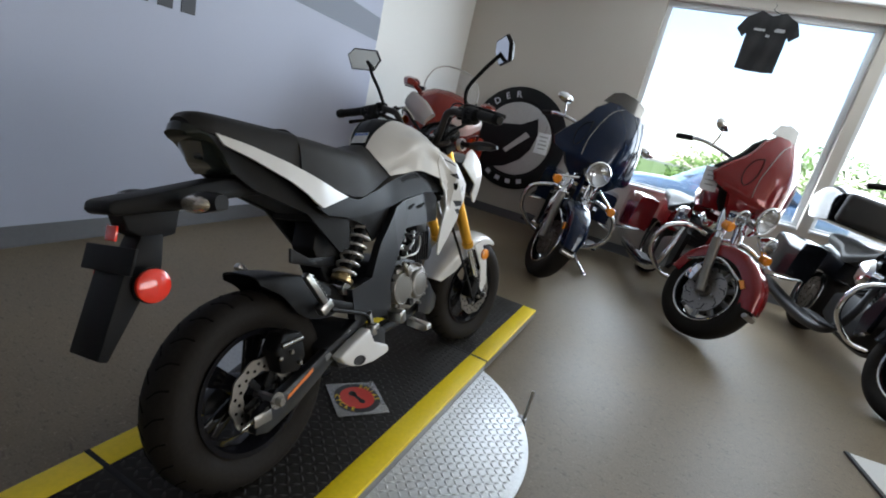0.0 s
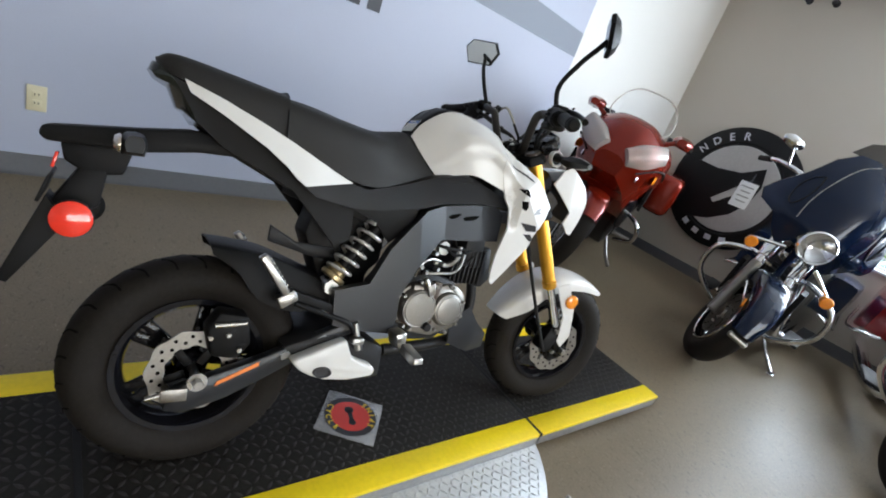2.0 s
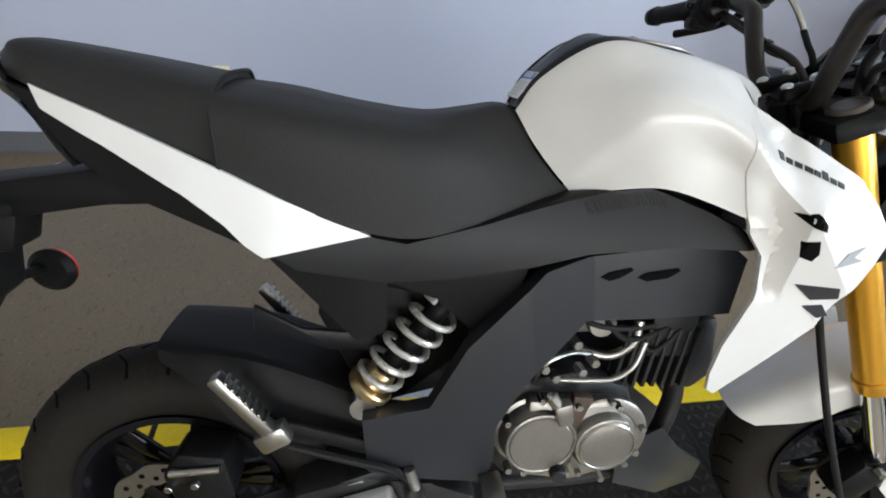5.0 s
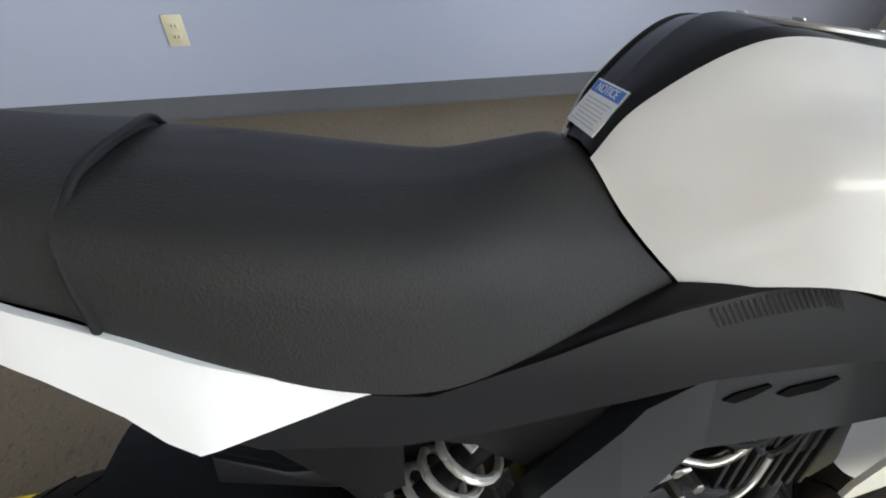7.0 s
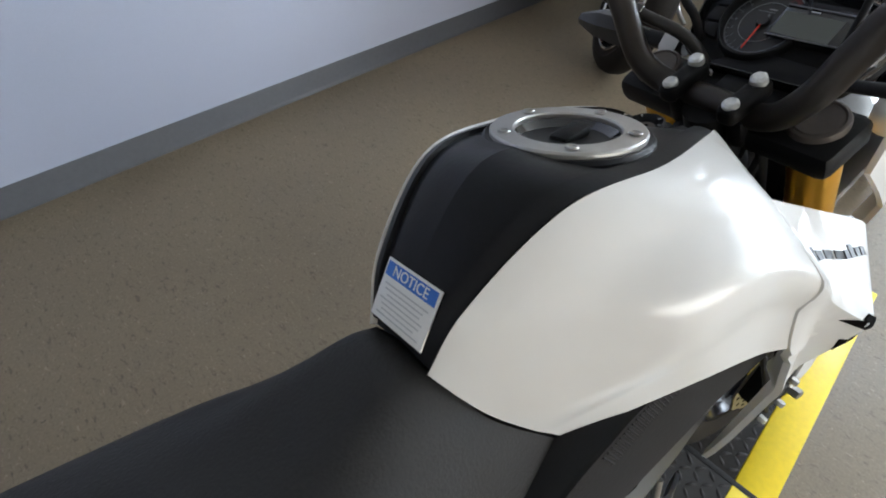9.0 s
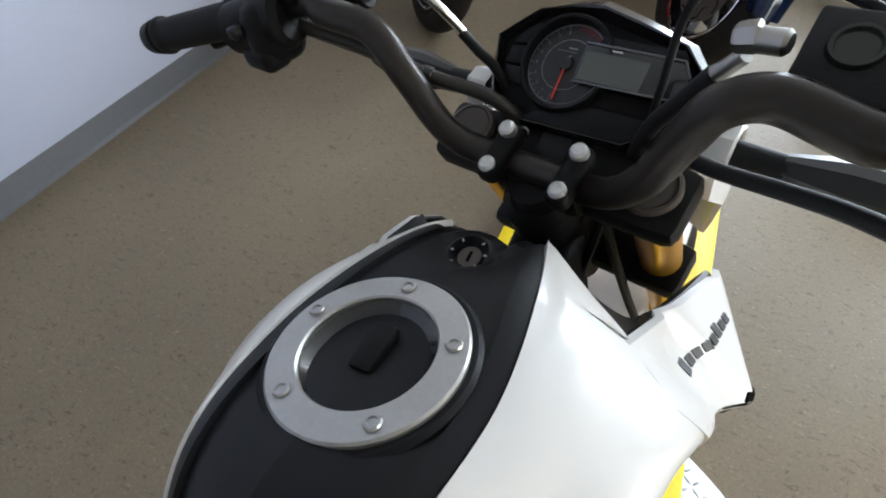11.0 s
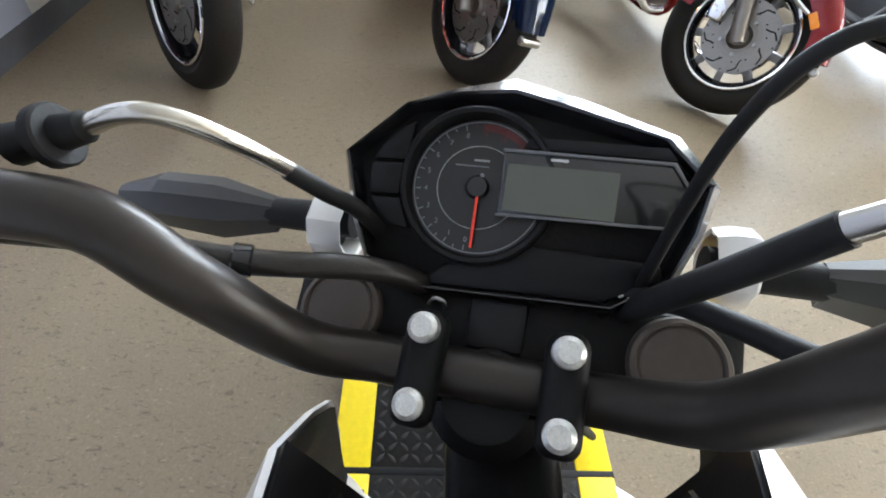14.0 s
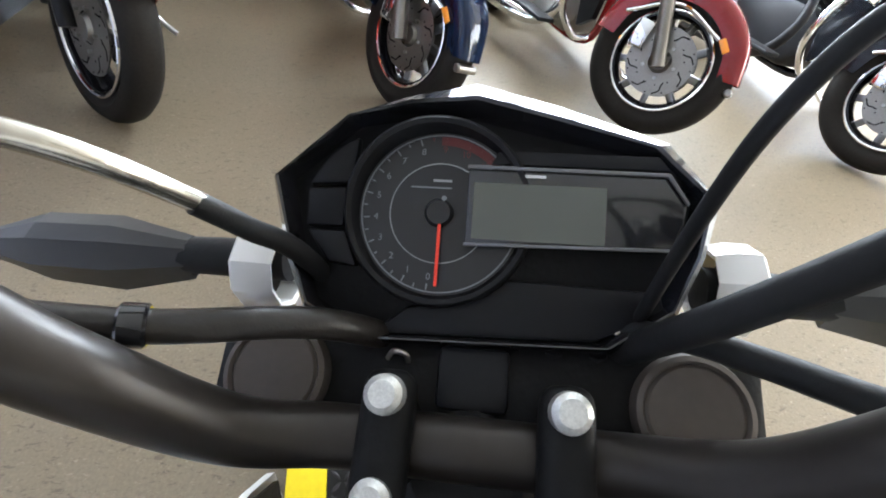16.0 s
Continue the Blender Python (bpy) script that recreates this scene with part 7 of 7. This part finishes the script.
        part("pannier", box((0.55, 0.22, 0.34), (-1.40, s * 0.34, 0.66), 0.06, None, None, 4), P, th, "maroon hard pannier")
        part("foot_peg", rod((-0.62, s * 0.20, 0.30), (-0.60, s * 0.33, 0.31), 0.014, 0.012, 10), M_zinc, th)
        part("grip", rod((-0.36, s * 0.20, 1.06), (-0.42, s * 0.36, 1.05), 0.017, 0.016, 12), M_rubber, th)
    part("windshield", yz_shell([(0, 1.27), (0.10, 1.26), (0.17, 1.21), (0.20, 1.10), (0.16, 1.03), (0, 1.06)], lambda y, z: -0.09 - 1.3 * y * y - 0.85 * (z - 1.05), 0.005), M_clear, th, "clear windshield")
    for s in (-1, 1):
        part("screen_edge", tube([V(-0.09 - 1.3 * y * y - 0.85 * (z - 1.05), s * y, z) for y, z in ((0.165, 1.03), (0.205, 1.10), (0.175, 1.21), (0.10, 1.265), (0.0, 1.275))], 0.005, 6, 4), M_lens, th)
        part("lower_cowl", shell([(-0.16, 0.62), (-0.30, 0.66), (-0.60, 0.56), (-0.74, 0.34), (-0.40, 0.30), (-0.22, 0.44)], lambda x, z: 0.275 - 0.22 * max(0, 0.62 - z) - 0.35 * max(0, x + 0.30), 0.01, 0.05, None, s), M_paint_black, th, "black lower cowl")
        part("cowl_edge", tube([V(0.02, s * 0.17, 0.80), V(-0.10, s * 0.262, 0.86), V(-0.22, s * 0.306, 0.86), V(-0.42, s * 0.308, 0.80)], 0.006, 6, 5), M_blackp, fair)
    part("seat", skin([[(-0.76, 0, 0.86), (-0.76, 0.09, 0.85), (-0.76, 0.15, 0.82), (-0.76, 0.15, 0.74)], [(-1.02, 0, 0.80), (-1.02, 0.12, 0.80), (-1.02, 0.17, 0.77), (-1.02, 0.15, 0.70)], [(-1.5, 0, 0.92), (-1.5, 0.10, 0.91), (-1.5, 0.14, 0.88), (-1.5, 0.12, 0.80)]], 18, 8), M_seat, th, "black touring seat")
    part("tail", skin([[(-1.30, 0, 0.84), (-1.30, 0.12, 0.83), (-1.30, 0.16, 0.78), (-1.30, 0.14, 0.66)], [(-1.70, 0, 0.90), (-1.70, 0.10, 0.89), (-1.70, 0.13, 0.84), (-1.70, 0.11, 0.72)], [(-1.90, 0, 0.86), (-1.90, 0.06, 0.85), (-1.90, 0.08, 0.82), (-1.90, 0.07, 0.76)]], 12, 8), P, th)
    part("engine_block", prism([(-0.42, 0.30), (-0.40, 0.55), (-0.95, 0.60), (-1.05, 0.34), (-0.9, 0.18), (-0.55, 0.18)], -0.17, 0.17, 0.03), M_engine_dark, th)
    part("side_stand", tube([V(-0.75, 0.17, 0.22), V(-0.68, 0.25, 0.10), V(-0.62, 0.31, 0.05)], 0.012, 10, 4), M_zinc, th)
    part("muffler", tube([V(-0.9, -0.22, 0.25), V(-1.3, -0.24, 0.30), V(-1.8, -0.26, 0.40)], 0.055, 14, 4), M_zinc, th)
    return th


sport_tourer(pose(2.72, 1.12, FLOOR + 0.003, -6, 0, 205) @ Matrix.Scale(1.1, 4))


# price tags on the parked machines
def price_tag(m, label):
    t = thing("price_tag", m, label, "tag", "price tags")
    part("card", box((0.002, 0.10, 0.16), (0, 0, 0), 0.0005), M_tag, t)
    part("tag_string", rod((0, 0, 0.08), (0.02, 0, 0.14), 0.0015, 0.0015, 6), M_ink, t)
    for k in range(4):
        part("text_bar", box((0.0006, 0.07 - 0.015 * (k % 2), 0.008), (-0.0014, 0, 0.05 - 0.03 * k)), M_ink_grey, t, smooth=0)


price_tag(pose(3.02, 0.26, 0.90, 0, 8, 10), "white price tag hanging on the blue motorcycle")
price_tag(pose(2.92, -0.93, 0.95, 0, 8, 10), "white price tag hanging on the red motorcycle")

# ---- round sign leaning on the window wall ----
SC, SR = (WALL_X - 0.035, 1.02, 0.84), 0.58
sign = thing("round_sign", Matrix.Translation(SC) @ Matrix.Rotation(radians(-90), 4, "Y") @ Matrix.Rotation(radians(-90), 4, "Z"), "black round sign with pale lettering and a grey crescent", "sign")
part("sign_disc", lathe([(0, -0.03), (SR - 0.02, -0.03), (SR, -0.015), (SR, 0.0), (SR - 0.02, 0.012), (SR - 0.14, 0.012), (SR - 0.15, 0.004), (0, 0.004)], 96), M_satin, sign)
M_sign_grey = make("sign silver", (0.42, 0.42, 0.42), 0.45, 0.1, var=0.1)
part("pale_disc", lathe([(0, 0.008), (0.405, 0.008), (0.41, 0.004), (0, 0.004)], 72), M_sign_grey, sign, "grey crescent emblem")
flat_plate("dark_wing", [(-0.43, 0.16), (-0.20, 0.14), (0.02, 0.17), (0.20, 0.27), (0.24, 0.10), (0.20, -0.08), (0.10, -0.22), (-0.06, -0.33), (-0.30, -0.40), (-0.43, -0.28)], 0.0082, 0.005, M_satin, Matrix(), sign)
flat_plate("pale_slash", [(0.10, 0.10), (-0.12, -0.14), (-0.08, -0.17), (0.16, 0.06)], 0.0134, 0.003, M_sign_grey, Matrix(), sign)
for k, ch in enumerate("NDER"):
    a = radians(147 - 15.5 * k)
    words(ch, 0.10, 0.004, pose(0.49 * math.cos(a), 0.49 * math.sin(a), 0.016, 0, 0, math.degrees(a) - 90), M_letter_pale, "sign_letter", sign)
for k in range(4):
    a = radians(-70 - 16 * k)
    part("letter_bar", box((0.05, 0.06, 0.006), (0.49 * math.cos(a), 0.49 * math.sin(a), 0.015), 0, None, Matrix.Rotation(a, 4, "Z")), M_letter_pale, sign, smooth=0)

# hooks above the sign
for y in (1.234, 1.023, 0.639, 0.443, 0.073):
    hk = thing("wall_hook", pose(WALL_X, y, 2.515), "dark metal coat hook on the beige wall", "hook", "row of wall hooks")
    part("hook_plate", lathe([(0, 0.004), (0.026, 0.004), (0.028, 0.0), (0, 0.0)], 24, None, Matrix.Rotation(radians(-90), 4, "Y")), M_ink, hk)
    part("hook_knob", lathe([(0, 0.06), (0.018, 0.058), (0.026, 0.048), (0.02, 0.036), (0.009, 0.028), (0.009, 0.0), (0, 0)], 20, None, Matrix.Rotation(radians(-90), 4, "Y")), M_ink, hk)

# T-shirt hung in the window
SHIRT = [(0.0, 0.22), (0.055, 0.235), (0.10, 0.25), (0.20, 0.19), (0.255, 0.08), (0.19, 0.02), (0.165, 0.055), (0.16, -0.26), (0.0, -0.27)]
tee = thing("hanging_tshirt", pose(WALL_X - 0.06, -1.04, 2.22, 0, 0, 0), "black printed T-shirt hanging in the window", "shirt")
part("shirt_body", yz_shell(SHIRT, lambda y, z: 0.012 * math.sin(y * 40 + z * 6) + 0.006 * math.sin(z * 30) - 0.03 * y * y, 0.012, 0.02), make("black cotton", (0.012, 0.012, 0.014), 0.85, grain=500, var=0.2, bump=0.3), tee)
part("shirt_hanger", tube([V(0, -0.17, 0.21), V(0, 0, 0.26), V(0, 0, 0.30), V(0.03, 0.01, 0.33)], 0.003, 8, 4), M_ink, tee)
for y, z, w, h in ((-0.09, 0.10, 0.08, 0.03), (0.07, 0.09, 0.09, 0.02), (-0.01, 0.045, 0.03, 0.02)):
    part("print_bar", box((0.004, w, h), (-0.022, y, z), 0), M_ink_grey, tee, smooth=0)

# ---- outside the windows ----
M_asphalt = make("parking asphalt", (0.16, 0.16, 0.165), 0.85, grain=30, var=0.2, bump=0.2, big=0.3)
M_grass = make("verge grass", (0.10, 0.16, 0.04), 0.9, grain=30, var=0.4, bump=0.3, big=0.5)
setting("ground", box((600, 600, 0.1), (WALL_X + 300.2, 0, FLOOR - 0.2)), M_asphalt, "sunlit asphalt parking lot outside the windows", "ground")
verge = setting("verge", box((200, 160, 0.12), (WALL_X + 122, 0, FLOOR - 0.13)), M_grass, "green verge beyond the parking lot", "grass")


def leaf_clump(name, at, size, n, seed, label):
    rnd = random.Random(seed)
    verts, faces = [], []
    for _ in range(n):
        th_, ph, r = rnd.uniform(0, 2 * math.pi), math.acos(rnd.uniform(-0.3, 1)), rnd.uniform(0.55, 1.0) ** 0.5
        wob = 1 + 0.25 * math.sin(3 * th_ + seed) * math.sin(2 * ph)
        c = V(size[0] * r * wob * math.sin(ph) * math.cos(th_), size[1] * r * wob * math.sin(ph) * math.sin(th_), size[2] * (0.12 + r * wob * abs(math.cos(ph))))
        a = V(rnd.uniform(-1, 1), rnd.uniform(-1, 1), rnd.uniform(-0.6, 0.6)).normalized()
        b = a.orthogonal().normalized()
        s = rnd.uniform(0.07, 0.16)
        i = len(verts)
        verts += [c - a * s, c + b * s * 0.5, c + a * s, c - b * s * 0.5]
        faces.append((i, i + 1, i + 2, i + 3))
    th = thing(name, Matrix.Translation(at), label, "bush", "bushes by the road")
    me = bpy.data.meshes.new("foliage")
    me.from_pydata(verts, [], faces)
    me.materials.append(M_leaf)
    fo = new("foliage", me)
    fo.parent = th
    for k in range(5):
        part("stem", rod((0.1 * math.cos(k), 0.1 * math.sin(k), 0), (size[0] * 0.5 * math.cos(k * 1.3), size[1] * 0.5 * math.sin(k * 1.3), size[2] * 0.7), 0.04, 0.012, 8), M_bark, th)


M_leaf = make("summer leaves", (0.10, 0.20, 0.035), 0.6, grain=5, var=0.5, bump=0)
M_bark = make("bark", (0.10, 0.075, 0.05), 0.9, grain=40, var=0.3)
for k, (x, y, sx, sz) in enumerate(((24, -6.0, 2.2, 2.6), (23, -9.0, 1.8, 2.2), (26, -2.2, 2.0, 1.8), (25, -13.0, 2.6, 3.0), (27, -17.5, 2.4, 2.6), (26, 3.0, 2.0, 1.7))):
    leaf_clump("bush", (x, y, FLOOR - 0.08), (sx, sx, sz), 1500, k, "sunlit green roadside bush")


def car(m, paint, label):
    th = thing("parked_car", m, label, "car", "cars outside")
    body = [[(2.2, 0, 0.62), (2.2, 0.55, 0.60), (2.18, 0.72, 0.52), (2.15, 0.70, 0.30)],
            [(1.6, 0, 0.86), (1.6, 0.62, 0.84), (1.6, 0.84, 0.74), (1.6, 0.84, 0.24)],
            [(0.6, 0, 0.94), (0.6, 0.66, 0.93), (0.6, 0.88, 0.82), (0.6, 0.88, 0.22)],
            [(-1.0, 0, 0.98), (-1.0, 0.68, 0.96), (-1.0, 0.89, 0.84), (-1.0, 0.88, 0.22)],
            [(-1.9, 0, 0.98), (-1.9, 0.62, 0.96), (-1.9, 0.84, 0.84), (-1.9, 0.82, 0.28)],
            [(-2.25, 0, 0.86), (-2.25, 0.55, 0.84), (-2.25, 0.70, 0.74), (-2.22, 0.68, 0.34)]]
    part("body", skin(body, 30, 10), paint, th)
    part("cabin", skin([[(0.75, 0, 0.94), (0.75, 0.55, 0.93), (0.75, 0.66, 0.92), (0.75, 0.70, 0.90)], [(0.05, 0, 1.40), (0.05, 0.45, 1.38), (0.05, 0.58, 1.30), (0.05, 0.72, 0.92)], [(-0.9, 0, 1.42), (-0.9, 0.45, 1.40), (-0.9, 0.58, 1.32), (-0.9, 0.72, 0.94)], [(-1.75, 0, 0.98), (-1.75, 0.5, 0.97), (-1.75, 0.6, 0.96), (-1.75, 0.66, 0.94)]], 22, 10), paint, th)
    for s in (-1, 1):
        part("side_window", shell([(0.45, 0.98), (0.02, 1.28), (-0.85, 1.30), (-1.35, 1.0)], lambda x, z: 0.735 - 0.34 * (z - 0.95), 0.01, 0.2, None, s), M_gloss, th)
        for x in (1.38, -1.38):
            wh = part("wheel", lathe([(0, -0.10), (0.22, -0.10), (0.30, -0.09), (0.32, -0.05), (0.32, 0.05), (0.30, 0.09), (0.22, 0.10), (0, 0.10)], 32, None, Matrix.Translation((x, s * 0.80, 0.32)) @ YM), M_tyre, th)
            part("wheel_rim", lathe([(0, 0.02), (0.05, 0.03), (0.20, 0.015), (0.21, 0.0), (0, 0)], 28, None, Matrix.Translation((x, s * 0.895, 0.32)) @ Matrix.Rotation(radians(-90 * s), 4, "X")), M_zinc, wh)
        part("head_light", box((0.10, 0.28, 0.12), (2.12, s * 0.56, 0.60), 0.04), M_lens, th)
    part("windscreen", box((0.02, 1.1, 0.56), (0.40, 0, 1.17), 0.01, None, Matrix.Rotation(radians(-57), 4, "Y")), M_gloss, th)
    return th


car(pose(10.6, -1.5, FLOOR - 0.15, 0, 0, 100), make("silver blue paint", (0.10, 0.16, 0.24), 0.25, 0.4, bump=0, coat=1), "silver-blue sedan parked outside the window")
car(pose(13.4, -4.9, FLOOR - 0.15, 0, 0, 95), make("pale grey paint", (0.5, 0.52, 0.55), 0.25, 0.5, bump=0, coat=1), "pale grey sedan parked outside the window")

board = thing("floor_board", pose(1.75, -2.15, FLOOR, 0, 0, 10), "pale board with a dark edge lying on the floor", "board")
part("board_panel", box((0.36, 0.60, 0.008), (0, 0, 0.004), 0.002), M_wall_white, board)
part("board_edge", box((0.36, 0.02, 0.012), (0, 0.31, 0.006), 0.002), M_ink, board)
